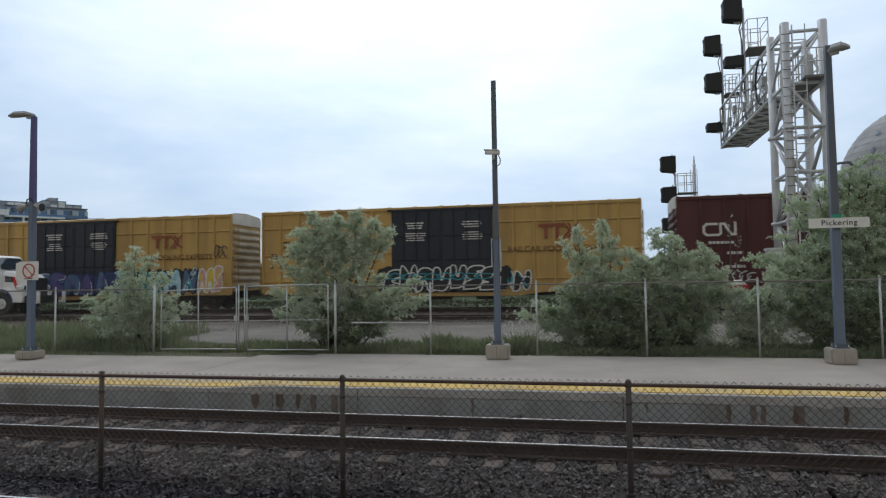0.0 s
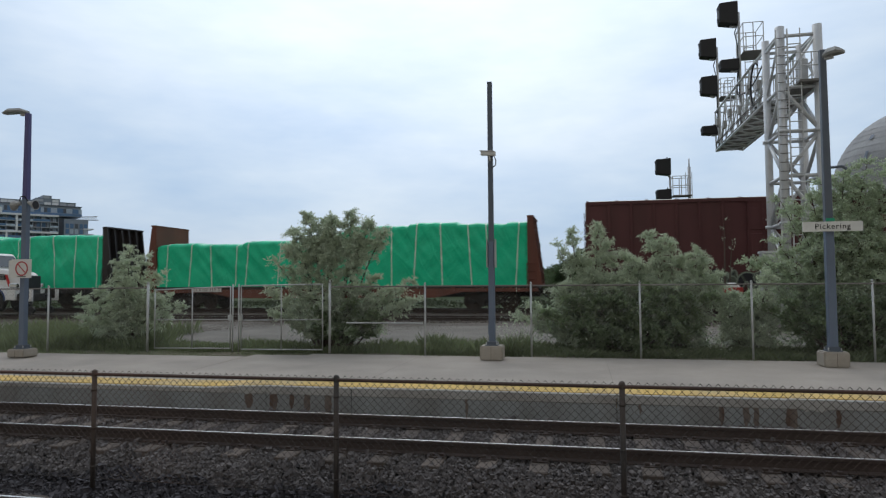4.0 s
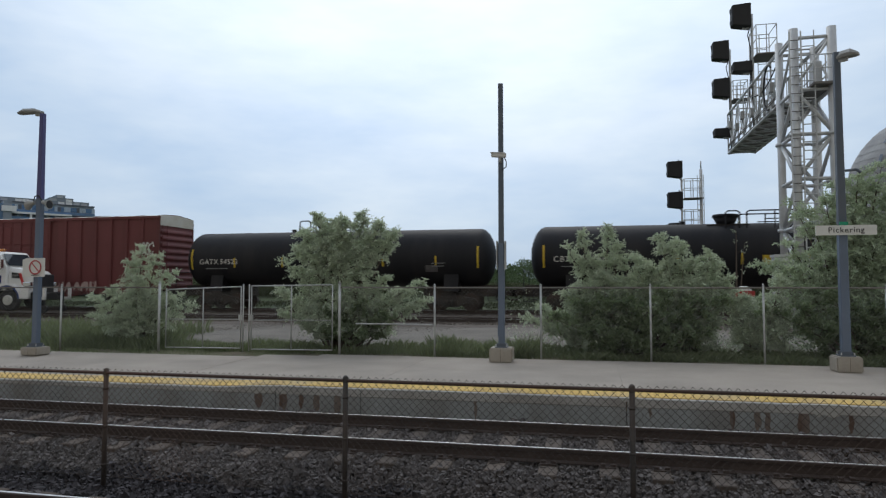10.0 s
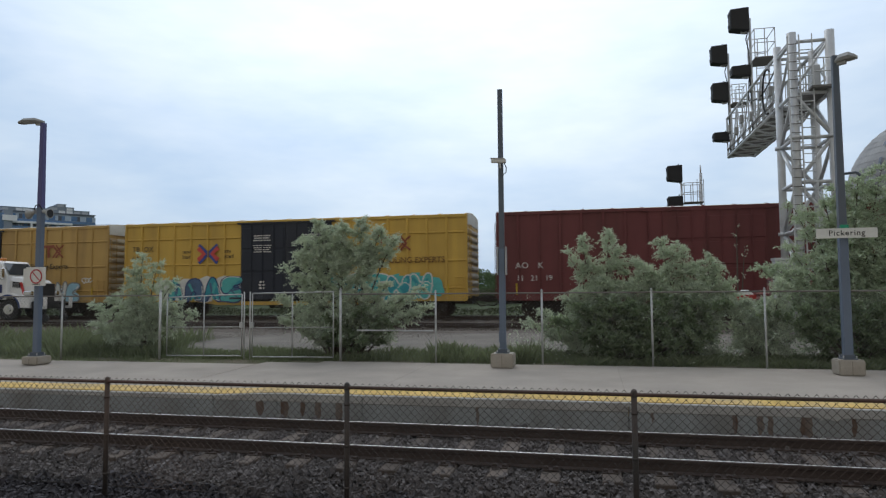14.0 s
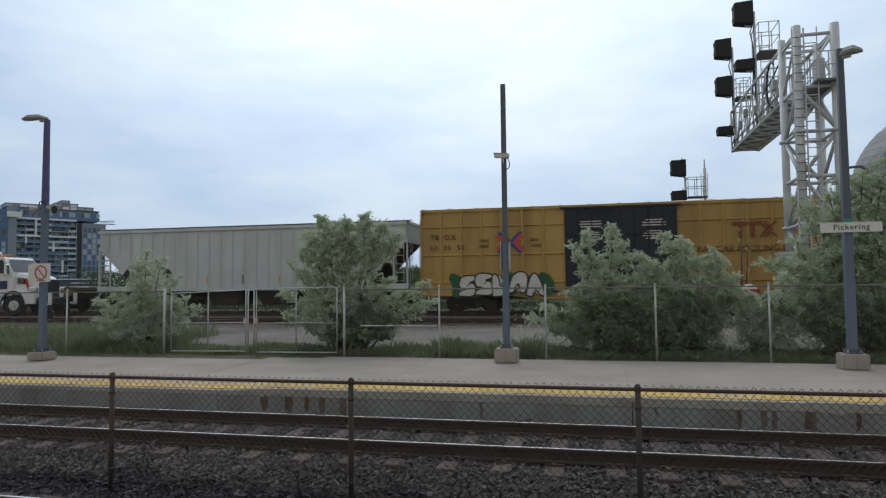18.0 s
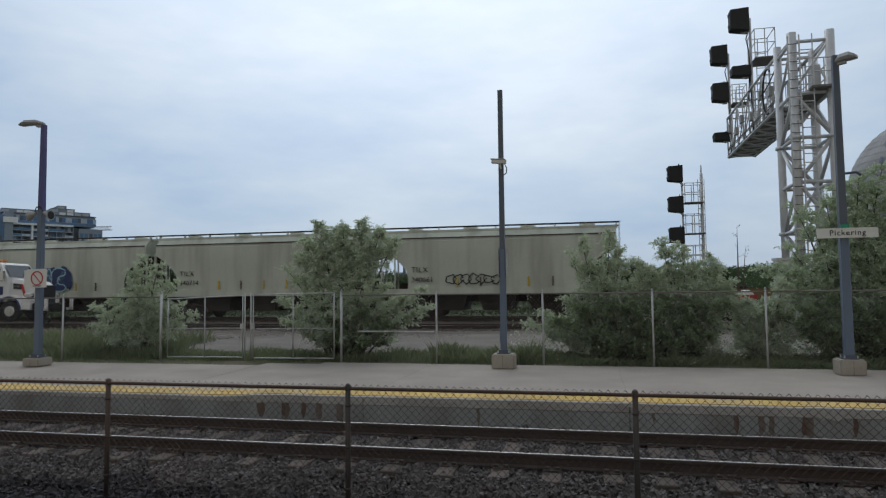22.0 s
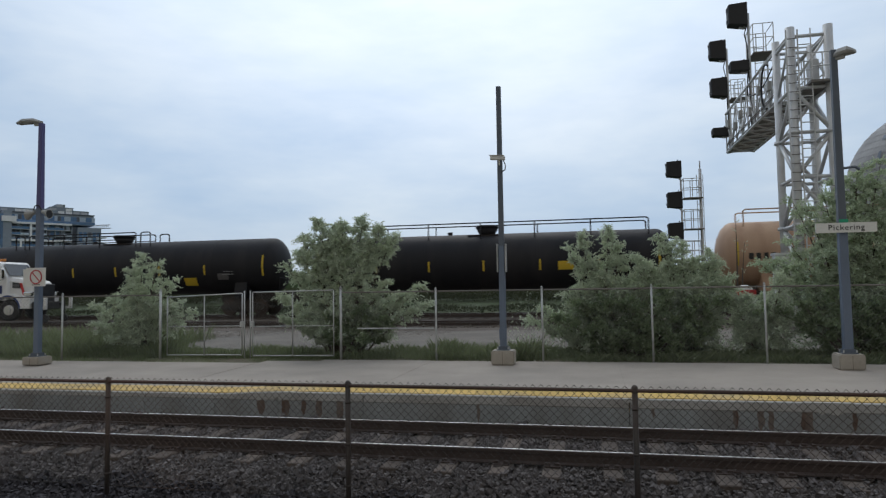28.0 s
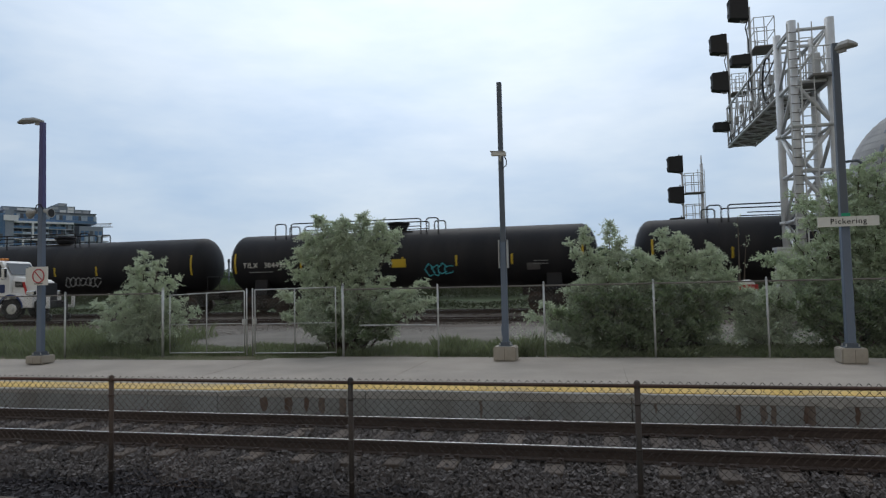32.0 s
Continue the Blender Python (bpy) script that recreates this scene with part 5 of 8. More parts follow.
def bulkhead_flat(left, right, paint, loads, label, seed):
    half = (right - left) / 2
    t = thing("bulkhead_flatcar", pose(0, 0, 0), label, "flatcar", "freight cars")
    P = M[paint]
    bm = B()
    box(bm, -half, half, -1.45, 1.45, 1.02, 1.14)
    part("deck", bm, M["under"], t)
    bm = B()
    poly_prism(bm, [(-half, 1.02), (-half, 0.86), (-half + 3.6, 0.86), (-half + 5, 0.58), (half - 5, 0.58), (half - 3.6, 0.86), (half, 0.86), (half, 1.02)], -1.5, -1.42)
    sill = part("side_sill", bm, P, t)
    bm = B()
    box(bm, -half, half, -0.3, 0.3, 0.6, 1.02)
    box(bm, -half, half, 1.4, 1.48, 0.75, 1.02)
    part("underframe", bm, M["under"], t)
    for k in range(14):
        bm = B()
        box(bm, -0.06, 0.06, -1.58, -1.5, 0.88, 1.08, pose(-half + 1.3 + (2 * half - 2.6) * k / 13, 0, 0))
        part("stake_pocket", bm, P, sill)
    for s in (-1, 1):
        e = s * half
        bm = B()
        box(bm, e - s * 0.44 - 0.04, e - s * 0.44 + 0.04, -1.5, 1.5, 1.14, 4.4)
        wall = part("bulkhead", bm, P, t, "tall ribbed end bulkhead")
        for y in (-1.46, -0.9, -0.3, 0.3, 0.9, 1.46):
            bm = B()
            poly_prism(bm, [(e - s * 0.40, 4.4), (e - s * 0.22, 4.4), (e + s * 0.18, 1.14), (e - s * 0.40, 1.14)], y - 0.05, y + 0.05)
            part("brace", bm, P, wall)
        bm = B()
        box(bm, min(e - s * 0.48, e - s * 0.18), max(e - s * 0.48, e - s * 0.18), -1.52, 1.52, 4.38, 4.46)
        part("cap", bm, P, wall)
        bm = B()
        ladder(bm, e - s * 0.3, -1.54, 1.0, 2.2)
        part("side_ladder", bm, P, t)
    running_gear(t, half)
    # wrapped lumber packs under tarpaulin
    rs = np.random.RandomState(seed)
    for a, b, top, *rise in loads:
        x0, x1 = -half + a, -half + b
        nx, prof = int((x1 - x0) / 0.11), []
        for k in range(23):
            prof.append((-1.42, 1.16 + (top - 1.16 - 0.1) * k / 22))
        for k in range(1, 10):
            u = k / 10
            prof.append((-1.36 + 2.72 * u, top + 0.05 * math.sin(u * math.pi)))
        for k in range(9):
            prof.append((1.42, top - 0.1 - (top - 1.26) * k / 8))
        rings = []
        seg = 2.45
        for i in range(nx + 1):
            x = x0 + (x1 - x0) * i / nx
            ring = []
            lump = 0.07 * math.sin(int((x - x0) / seg) * 2.4 + seed) if 0 < i < nx else 0
            sag = 0.05 * abs(math.sin((x - x0) / seg * math.pi)) ** 0.5
            squat = 1.0
            if rise:                           # the cover slants up from the lower pack
                u = min(1.0, (x - x0) / rise[0])
                squat = (rise[1] - 1.16) / (top - 1.16) + (1 - (rise[1] - 1.16) / (top - 1.16)) * (u * u * (3 - 2 * u))
            for y, z in prof:
                z = 1.16 + (z - 1.16) * squat
                w = noise.noise(Vector((x * 0.9 + seed * 7, z * 0.55, y * 0.4))) * 0.16 + noise.noise(Vector((x * 2.6 + z * 1.7, z * 1.1 + seed, y))) * 0.075
                fold = abs(noise.noise(Vector((x * 0.8 - z * 0.9 + seed, z * 0.5 + x * 0.15, y * 0.5))))
                fold2 = abs(noise.noise(Vector((x * 1.7 + z * 1.3 + seed * 3, z * 0.8, y))))
                fold3 = abs(noise.noise(Vector((1.5 * (x + 0.8 * z) + seed, 0.22 * (x - 0.8 * z), y * 0.5))))
                w += 0.16 * (0.25 - fold) + 0.09 * (0.25 - fold2) + 0.30 * (0.2 - fold3)
                up = (z - 1.16) / (top - 1.16)
                ring.append((x + (0.06 * w if 0 < i < nx else 0), y * (1 + 0.05 * w) - (0.55 * w if abs(y) > 1.4 else 0) * (0.3 + up * (1.2 - up)), z + up * (lump + sag - 0.06 + 0.25 * w)))
            rings.append(ring)
        bm = B()
        loft(bm, rings, closed=False, caps=False, smooth=True)
        for ring in (rings[0], rings[-1]):
            bm.faces.new([bm.verts.new(p) for p in ring])
        tarp = part("tarpaulin_load", bm, M["tarp"], t, "lumber packs wrapped in bright green tarpaulin")
        n = max(2, int((x1 - x0) / 1.15))
        for k in range(n):
            i = min(nx - 2, max(1, int(nx * (k + 0.5) / n + rs.uniform(-3, 3))))
            off = rs.randint(-2, 3)
            bm = B()
            pts = []
            for j in range(len(prof)):
                u = min(nx - 0.01, max(0.0, i + off * abs(j - 27) / 27))
                pts.append(Vector(rings[int(u)][j]).lerp(Vector(rings[int(u) + 1][j]), u - int(u)))
            side = []
            for p, (y, z) in zip(pts, prof):
                o = Vector((0, -0.02 if y < -1.4 else 0.02 if y > 1.4 else 0, 0.02 if abs(y) <= 1.4 else 0))
                side.append((p + o + Vector((-0.022, 0, 0)), p + o + Vector((0.022, 0, 0))))
            for (p0, p1), (q0, q1) in zip(side, side[1:]):
                bm.faces.new([bm.verts.new(v) for v in (p0, p1, q1, q0)])
            part("strap", bm, M["strap"], tarp)
    bars("car_number", t, -half + 2.3, 0.9, 1, M["mark_white"], -1.585, 2.4, 0.2, 0.3, seed)
    CARS.append((t, (left + right) / 2))
    return t, half


bulkhead_flat(-79.8, -59.2, "bulk_brown", [(0.5, 9.4, 3.45), (9.35, 20.1, 4.2, 2.4, 3.4)], "brown bulkhead flatcar with green-wrapped lumber of two heights", 3)
bulkhead_flat(-102.5, -82.1, "bulk_black", [(0.5, 19.9, 4.05)], "black bulkhead flatcar stacked with green-wrapped lumber", 5)
bulkhead_flat(-125.4, -105.1, "bulk_black", [(0.5, 19.8, 3.68)], "black bulkhead flatcar with a lower green-wrapped load", 8)


def tank_car(left, right, paint, label, number, seed, rail_full=False, placard=None, radius=1.48, mid=2.63, rails=(-6.0, 1.0), dome=-0.4, mark="TILX", plate=-0.05):
    half = (right - left) / 2
    t = thing("tank_car", pose(0, 0, 0), label, "tank car", "freight cars")
    P = M[paint]
    n = 40
    def ring(x, r):
        return [(x, r * math.cos(2 * math.pi * k / n), mid + r * math.sin(2 * math.pi * k / n)) for k in range(n)]
    bm = B()
    xs = [(-half + 0.30 + 0.75 * (1 - math.cos(a)), radius * math.sin(a)) for a in (0.05, 0.3, 0.6, 0.9, 1.2, 1.4, 1.5708)]
    rings = [ring(x, r) for x, r in xs]
    rings += [ring(-half + 1.05 + (2 * half - 2.1) * k / 6, radius) for k in range(1, 6)]
    rings += [ring(-x, r) for x, r in xs[::-1]]
    loft(bm, rings, smooth=True)
    shell = part("tank_shell", bm, P, t)

    def strip(name, x, wide, za, zb, mat, label="", lift=0.012):
        """A plate bent to the shell between two heights."""
        bm = B()
        steps = 6
        rows = []
        for e in (lift, 0.0):
            for k in range(steps + 1):
                a = math.asin(max(-1, min(1, (za + (zb - za) * k / steps - mid) / radius)))
                rows.append((e, a))
        front, back = rows[:steps + 1], rows[steps + 1:]
        loft(bm, [[(xx, -(radius + e) * math.cos(a), mid + (radius + e) * math.sin(a)) for e, a in front + back[::-1]] for xx in (x - wide / 2, x + wide / 2)])
        return part(name, bm, M[mat], t, label)
    for k in range(1, 6):               # weld seams
        x = -half + 1.05 + (2 * half - 2.1) * k / 6
        bm = B()
        loft(bm, [ring(x + d, radius + e) for d, e in ((-0.03, -0.01), (-0.02, 0.008), (0.02, 0.008), (0.03, -0.01))], smooth=True)
        part("weld_seam", bm, P, shell)
    for s in (-1, 1):
        c = s * (half - 2.35)
        bm = B()
        loft(bm, [[(c + d, y, z) for d, y, z in ((-0.35, -1.3, 0.95), (0.35, -1.3, 0.95), (0.35, 1.3, 0.95), (-0.35, 1.3, 0.95))],
                  [(c + d, y, z) for d, y, z in ((-0.35, -1.15, 1.95), (0.35, -1.15, 1.95), (0.35, 1.15, 1.95), (-0.35, 1.15, 1.95))]])
        part("saddle", bm, P, t)
        bm = B()
        box(bm, min(c - s * 1.6, s * half), max(c - s * 1.6, s * half), -0.35, 0.35, 0.7, 1.25)
        box(bm, s * half - 0.3, s * half, -1.4, 1.4, 0.95, 1.08)
        part("stub_sill", bm, M["under"], t)
        bm = B()                     # end railings and steps
        for y in (-1.4, 1.4):
            pipe(bm, [(s * (half - 0.05), y, 0.5), (s * (half - 0.05), y, 1.95)], 0.02)
            pipe(bm, [(s * (half - 0.5), y, 0.5), (s * (half - 0.5), y, 1.08)], 0.02)
            box(bm, s * (half - 0.28) - 0.25, s * (half - 0.28) + 0.25, y - 0.05, y + 0.05, 0.48, 0.52)
        pipe(bm, [(s * (half - 0.05), -1.4, 1.95), (s * (half - 0.05), 1.4, 1.95)], 0.02)
        part("end_rail", bm, P, t)
        strip("reflector", s * (half - 1.0), 0.09, mid - 0.55, mid + 0.5, "mark_yellow")
    top = mid + radius
    bm = B()                         # manway and valve housing
    tube(bm, (dome, 0, top - 0.1), (dome, 0, top + 0.30), 0.36, 16, 0.56)
    tube(bm, (dome, 0, top + 0.30), (dome, 0, top + 0.42), 0.6, 16, 0.56)
    part("valve_housing", bm, P, t)
    bm = B()
    tube(bm, (dome - 1.9, 0, top - 0.1), (dome - 1.9, 0, top + 0.14), 0.13, 10)
    part("vent", bm, P, t)
    bm = B()
    box(bm, dome - 0.9, dome + 0.9, -0.62, 0.62, top - 0.12, top - 0.07)
    part("top_platform", bm, M["under"], t)
    a, b = (-half + 1.4, half - 1.4) if rail_full else rails
    for y in (-0.85, 0.85):
        z0 = mid + math.sqrt(radius ** 2 - y ** 2)
        bm = B()
        pipe(bm, [(a, y, z0 - 0.2), (a, y, z0 + 0.72), (a + 0.12, y, z0 + 0.78), (b - 0.12, y, z0 + 0.78), (b, y, z0 + 0.72), (b, y, z0 - 0.2)], 0.033)
        k = 1
        steps = max(2, round((b - a) / 2.6))
        for k in range(1, steps):
            tube(bm, (a + (b - a) * k / steps, y, z0 - 0.1), (a + (b - a) * k / steps, y, z0 + 0.78), 0.032, 6)
        if not rail_full:
            pipe(bm, [(a + 0.8, y, z0 + 0.4), (b, y, z0 + 0.4)], 0.026)
        part("handrail", bm, P, t)
    if not rail_full:                  # hoops at both ends of the walk
        for x in (a - 0.9, b + 0.3):
            bm = B()
            for y in (-0.85, 0.85):
                z0 = mid + math.sqrt(radius ** 2 - y ** 2)
                pipe(bm, [(x, y, z0 - 0.2), (x, y, z0 + 0.7), (x + 0.1, y, z0 + 0.78), (x + 0.5, y, z0 + 0.78), (x + 0.6, y, z0 + 0.7), (x + 0.6, y, z0 - 0.2)], 0.034)
            part("end_hoop", bm, P, t)
    for k, x in enumerate((0.2, 2.9, 5.6, -2.5, -5.2)):
        strip("reflector", x, 0.09, mid - 0.45, mid + 0.05, "mark_yellow")
    if placard is not None:
        strip("placard", placard, 0.72, mid + plate - 0.4, mid + plate, "mark_yellow", "yellow warning placard", 0.02)
    z = mid - 0.28
    yy = -math.sqrt(radius ** 2 - 0.28 ** 2) - 0.02
    dark = "mark_white" if paint == "tank_black" else "mark_black"
    mark_bars(t, -half + 1.45, z, mark, M[dark], yy - 0.01, 0.38)
    lettering("car_number", number, 0.38, M[dark], t, pose(-half + 2.65, yy - 0.01, z, 90), 1.1)
    bars("stencil", t, -half + 1.7, z - 0.25, 1, M["spray_grey"], -radius - 0.015, 1.6, 0.05, 0.16, seed + 1)
    bars("stencil", t, half - 3.4, z - 0.05, 2, M["spray_grey"], -radius - 0.015, 0.9, 0.045, 0.14, seed + 2)
    if paint == "tank_tan":               # dried spills, a pale scoured panel and rust below the manway
        strip("scoured_panel", 7.0, 2.5, mid - 0.95, mid + 0.1, "tan_pale", "pale scoured panel")
        strip("data_plate", 8.45, 0.38, mid + 0.15, mid + 0.5, "rust_and_shade")
        for x, wide, za in ((-0.9, 0.35, -1.3), (0.1, 0.7, -1.4), (1.1, 0.4, -1.1), (3.4, 0.18, -0.6), (-4.2, 0.25, -0.9)):
            strip("rust_run", x, wide, mid + za, mid + 1.35, "tan_rust", "rust run down the shell", 0.006)
    strip("spec_plate", half - 3.3, 0.62, mid - 0.72, mid - 0.40, "spray_smudge")
    running_gear(t, half)
    CARS.append((t, (left + right) / 2))
    return t, half


tank_car(-146.2, -127.2, "tank_black", "glossy black tank car with top railings and yellow placard", "786066", 41, placard=1.4, rails=(0.55, 2.9), dome=-0.2, mark="CBTX")
tank_car(-164.7, -147.35, "tank_black", "black tank car with a valve housing and short railings", "54523", 43, radius=1.45, rails=(-0.9, 1.0), dome=-0.6, mark="GATX")
t, h = boxcar(-184.35, -165.65, "oxide", "oxide", "oxide red steel boxcar with faded pink graffiti", "roof_white")
graffiti(t, -h + 2.4, -h + 6.2, 0.8, 1.75, ("spray_pink", "spray_dust"), "oxide", "spray_white", 6, 51)
graffiti(t, -h + 12.4, -h + 15.0, 0.85, 1.5, "spray_dust", "oxide", None, 5, 52)
bars("stencil", t, -h + 7.6, 1.9, 3, M["mark_white"], SIDE - 0.125, 0.5, 0.12, 0.25, 55)
bars("stencil", t, -h + 10.3, 1.9, 3, M["mark_white"], SIDE - 0.125, 0.4, 0.12, 0.25, 56)
tag_scrawl(t, -h + 0.5, 3.0, 0.6, 1.0, "spray_grey", 53, lines=3)
tag_scrawl(t, h - 1.0, 2.8, 0.7, 0.9, "spray_white", 54, lines=3)
mark_bars(t, -h + 0.9, 2.3, "AO   K", M["mark_white"], SIDE - 0.078, 0.38)
lettering("car_number", "11   21", 0.36, M["mark_white"], t, pose(-h + 0.95, SIDE - 0.078, 1.75, 90))
t, h = boxcar(-204.6, -185.95, "oxide", "oxide", "oxide red steel boxcar with pink and teal graffiti", "roof_white")
mark_bars(t, -h + 0.85, 2.3, "AO   K", M["mark_white"], SIDE - 0.078, 0.4)
lettering("car_number", "11   21   19", 0.36, M["mark_white"], t, pose(-h + 0.9, SIDE - 0.078, 1.72, 90))
graffiti(t, -h + 11.2, -h + 16.3, 0.8, 2.15, ("spray_pink", "spray_dust", "spray_mauve"), "spray_mauve", "spray_white", 7, 57, cloud="spray_turq")
graffiti(t, -h + 4.2, -h + 6.5, 0.85, 1.85, "spray_dust", "oxide", "spray_white", 4, 58)
tag_scrawl(t, -h + 7.0, 0.9, 2.6, 0.9, "spray_grey", 64, SIDE - 0.16)
bars("stencil", t, -h + 8.7, 2.05, 4, M["mark_white"], SIDE - 0.125, 1.2, 0.1, 0.16, 59)
bars("stencil", t, -h + 15.8, 1.95, 3, M["mark_white"], SIDE - 0.078, 0.8, 0.08, 0.2, 60)
t, h = boxcar(-224.9, -206.1, "yellow_bright", "door_dark", "fresh yellow boxcar with black doors and teal bubble graffiti")
yellow_marks(t, h, "67   11", 61, 5.0, 3.0)
graffiti(t, -h + 11.6, -h + 17.0, 0.78, 2.2, ("spray_turq", "spray_teal"), "spray_white", None, 5, 62, cloud="spray_turq")
graffiti(t, -h + 2.6, -h + 6.9, 0.75, 2.2, ("spray_turq", "spray_slate", "spray_teal"), "spray_navy", "spray_white", 4, 63, cloud="spray_white")
bm = B()
box(bm, -h + 13.9, -h + 14.6, SIDE - 0.082, SIDE - 0.07, 2.45, 2.8)
part("notice_plate", bm, M["mark_black"], t)
t, h = boxcar(-244.95, -226.05, "yellow_car", "door_dark", "yellow boxcar with black and white graffiti at one end")
yellow_marks(t, h, "63 28", 71, 2.65, 2.1, "Railcar Pooling Experts", "mark_black")
graffiti(t, -h + 0.3, -h + 8.4, 0.7, 2.2, ("spray_black", "spray_white"), "spray_white", None, 7, 72, cloud="spray_red")
graffiti(t, h - 4.8, h - 1.7, 0.75, 2.0, ("spray_white", "spray_sky"), "spray_grey", None, 4, 74)
tag_scrawl(t, h - 1.5, 1.8, 0.6, 0.4, "spray_white", 75, lines=3)
tag_scrawl(t, -h + 14.0, 1.0, 3.0, 0.8, "spray_white", 73)
t, h = boxcar(-265.7, -246.9, "yellow_car", "door_dark", "yellow boxcar with black doors and pale scrawls")
yellow_marks(t, h, "63  35  50", 81, 4.35, 3.0)
graffiti(t, -h + 1.9, -h + 5.9, 0.72, 1.9, "spray_white", "spray_black", None, 5, 83, cloud="spray_forest")


def hopper_car(left, right, paint, label, number, seed, top=4.25, slope=1.3, panels=0, straight=False):
    """A covered hopper: curved or ribbed sides, sloping end sheets, open end platforms, discharge bays."""
    half = (right - left) / 2
    t = thing("covered_hopper", pose(0, 0, 0), label, "hopper car", "freight cars")
    P = M[paint]
    kink = top - (0.90 if not straight else 0.95)
    stations = []
    for k in range(23):
        z = 1.42 + (top - 1.42) * k / 22
        if z < kink:
            u = (z - 1.42) / (kink - 1.42)
            e = half - 0.12 - slope * ((1 - u) if straight else math.sin(min(1.0, (1 - u) / 0.72) * math.pi / 2) ** 0.95)
        else:
            e = half - 0.12
        if straight:
            w = 1.52
        else:
            v = (z - 1.42) / (top - 1.42)
            w = 1.46 + 0.06 * min(1.0, v * 1.5) - 0.36 * max(0.0, (v - 0.84) / 0.16) ** 1.2
        stations.append((z, e, w))
    bm = B()
    loft(bm, [[(-e, -w, z), (e, -w, z), (e, w, z), (-e, w, z)] for z, e, w in stations])
    bmesh.ops.recalc_face_normals(bm, faces=bm.faces)
    for f in bm.faces:                       # the sloping end sheets are rusty steel, coloured dark for the shade in the open ends
        if abs(f.normal.x) > 0.2 and f.calc_center_median().z < kink:
            f.material_index = 1
    part("body", bm, [P, M["rust_and_shade"]], t)
    bm = B()
    cut = 0.05
    w = stations[-1][2]
    loft(bm, [[(x, y, z) for y, z in ((-w - 0.05, top - 0.02), (-w, top + 0.06), (0, top + 0.12), (w, top + 0.06), (w + 0.05, top - 0.02))] for x in (-half + cut, half - cut)], smooth=False)
    part("roof", bm, P, t)
    bm = B()
    for s in (-1, 1):
        box(bm, -half + cut, half - cut, s * (w + 0.02) - 0.05, s * (w + 0.02) + 0.05, top - 0.1, top + 0.04)
    part("eave_angle", bm, P, t)
    if not straight:                          # the lip where the rounded shoulder meets the side, dark to draw its shadow line
        bm = B()
        for y in (-1.555, 1.505):
            box(bm, -half + 0.16, half - 0.16, y, y + 0.05, top - 0.38, top - 0.33)
        part("side_lip", bm, M["rust_and_shade"], t)
    if panels:
        post = B()
        box(post, -0.04, 0.04, SIDE - 0.035, SIDE + 0.02, 1.3, top - 0.1)
        post = mesh_of(post, "side_post", P)
        for k in range(1, panels):
            x = -half + 2 * half * k / panels
            if abs(x) < half - slope * 0.9:
                piece("side_post", post, t, pose(x, 0, 0))
            else:
                bm = B()
                box(bm, x - 0.04, x + 0.04, SIDE - 0.035, SIDE + 0.02, kink - 0.2, top - 0.1)
                part("side_post", bm, P, t)
    # roof walk
    low = top + (0.08 if straight else 0.18)
    bm = B()
    box(bm, -half - 0.08, half + 0.08, -w - 0.02, -w + 0.36, low, low + 0.045)
    box(bm, -half - 0.08, half + 0.08, w - 0.36, w + 0.02, low, low + 0.045)
    part("roof_walk", bm, M["grate"] if straight else M["under"], t)
    bm = B()
    k = 0
    while k <= 8:
        x = -half + 0.1 + (2 * half - 0.2) * k / 8
        for y in (-w + 0.05, w - 0.05):
            box(bm, x - 0.03, x + 0.03, y - 0.05, y + 0.05, top, low)
        k += 1
    part("walk_bracket", bm, P, t)
    for k in range(4):
        x = -half + (k + 0.5) * half / 2
        bm = B()
        tube(bm, (x, 0, top + 0.05), (x, 0, top + 0.24), 0.38, 12)
        part("hatch", bm, P, t)
    # side sill, end platforms, stanchions
    bm = B()
    for y in (SIDE, 1.45):
        box(bm, -half, half, y, y + 0.09, 1.14, 1.42)
    part("side_sill", bm, P, t)
    for s in (-1, 1):
        bm = B()
        box(bm, min(s * half, s * (half - slope - 0.6)), max(s * half, s * (half - slope - 0.6)), -1.45, 1.45, 1.16, 1.24)
        part("end_platform", bm, M["under"], t)
        for y in (-1.46, 1.46):
            for x in (half - 0.06, half - 0.75):
                bm = B()
                box(bm, s * x - 0.035, s * x + 0.035, y - 0.035, y + 0.035, 1.3, kink + 0.12)
                part("stanchion", bm, P, t)
            bm = B()
            box(bm, s * (half - slope - 0.2) - 0.04, s * (half - slope - 0.2) + 0.04, y - 0.04, y + 0.04, 1.3, 1.42 + (kink - 1.42) * 0.35)
            part("stanchion", bm, P, t)
        bm = B()
        ladder(bm, s * (half - 0.4), SIDE - 0.03, 0.6, 2.2 if not straight else top + 0.2, 0.4, 0.013, 0.42)
        part("side_ladder", bm, P, t)
        bm = B()
        ladder(bm, s * (half + 0.03), -1.0, 1.0, top + 0.2, 0.42, 0.014, 0.5, along="y")
        part("end_ladder", bm, P, t)
        bm = B()
        box(bm, min(s * half, s * (half - 3)), max(s * half, s * (half - 3)), -0.35, 0.35, 0.65, 1.16)
        part("centre_sill", bm, M["under"], t)
        bm = B()
        tube(bm, (s * (half - 0.9), -0.5, 1.5), (s * (half - 0.9), 0.5, 1.5), 0.22, 10)
        part("brake_reservoir", bm, M["under"], t)
    bm = B()
    box(bm, -half + 3, half - 3, -0.35, 0.35, 0.78, 1.16)
    part("centre_sill", bm, M["under"], t)
    bays = 3 if not straight else 4
    span = 2 * (half - slope - 0.9)
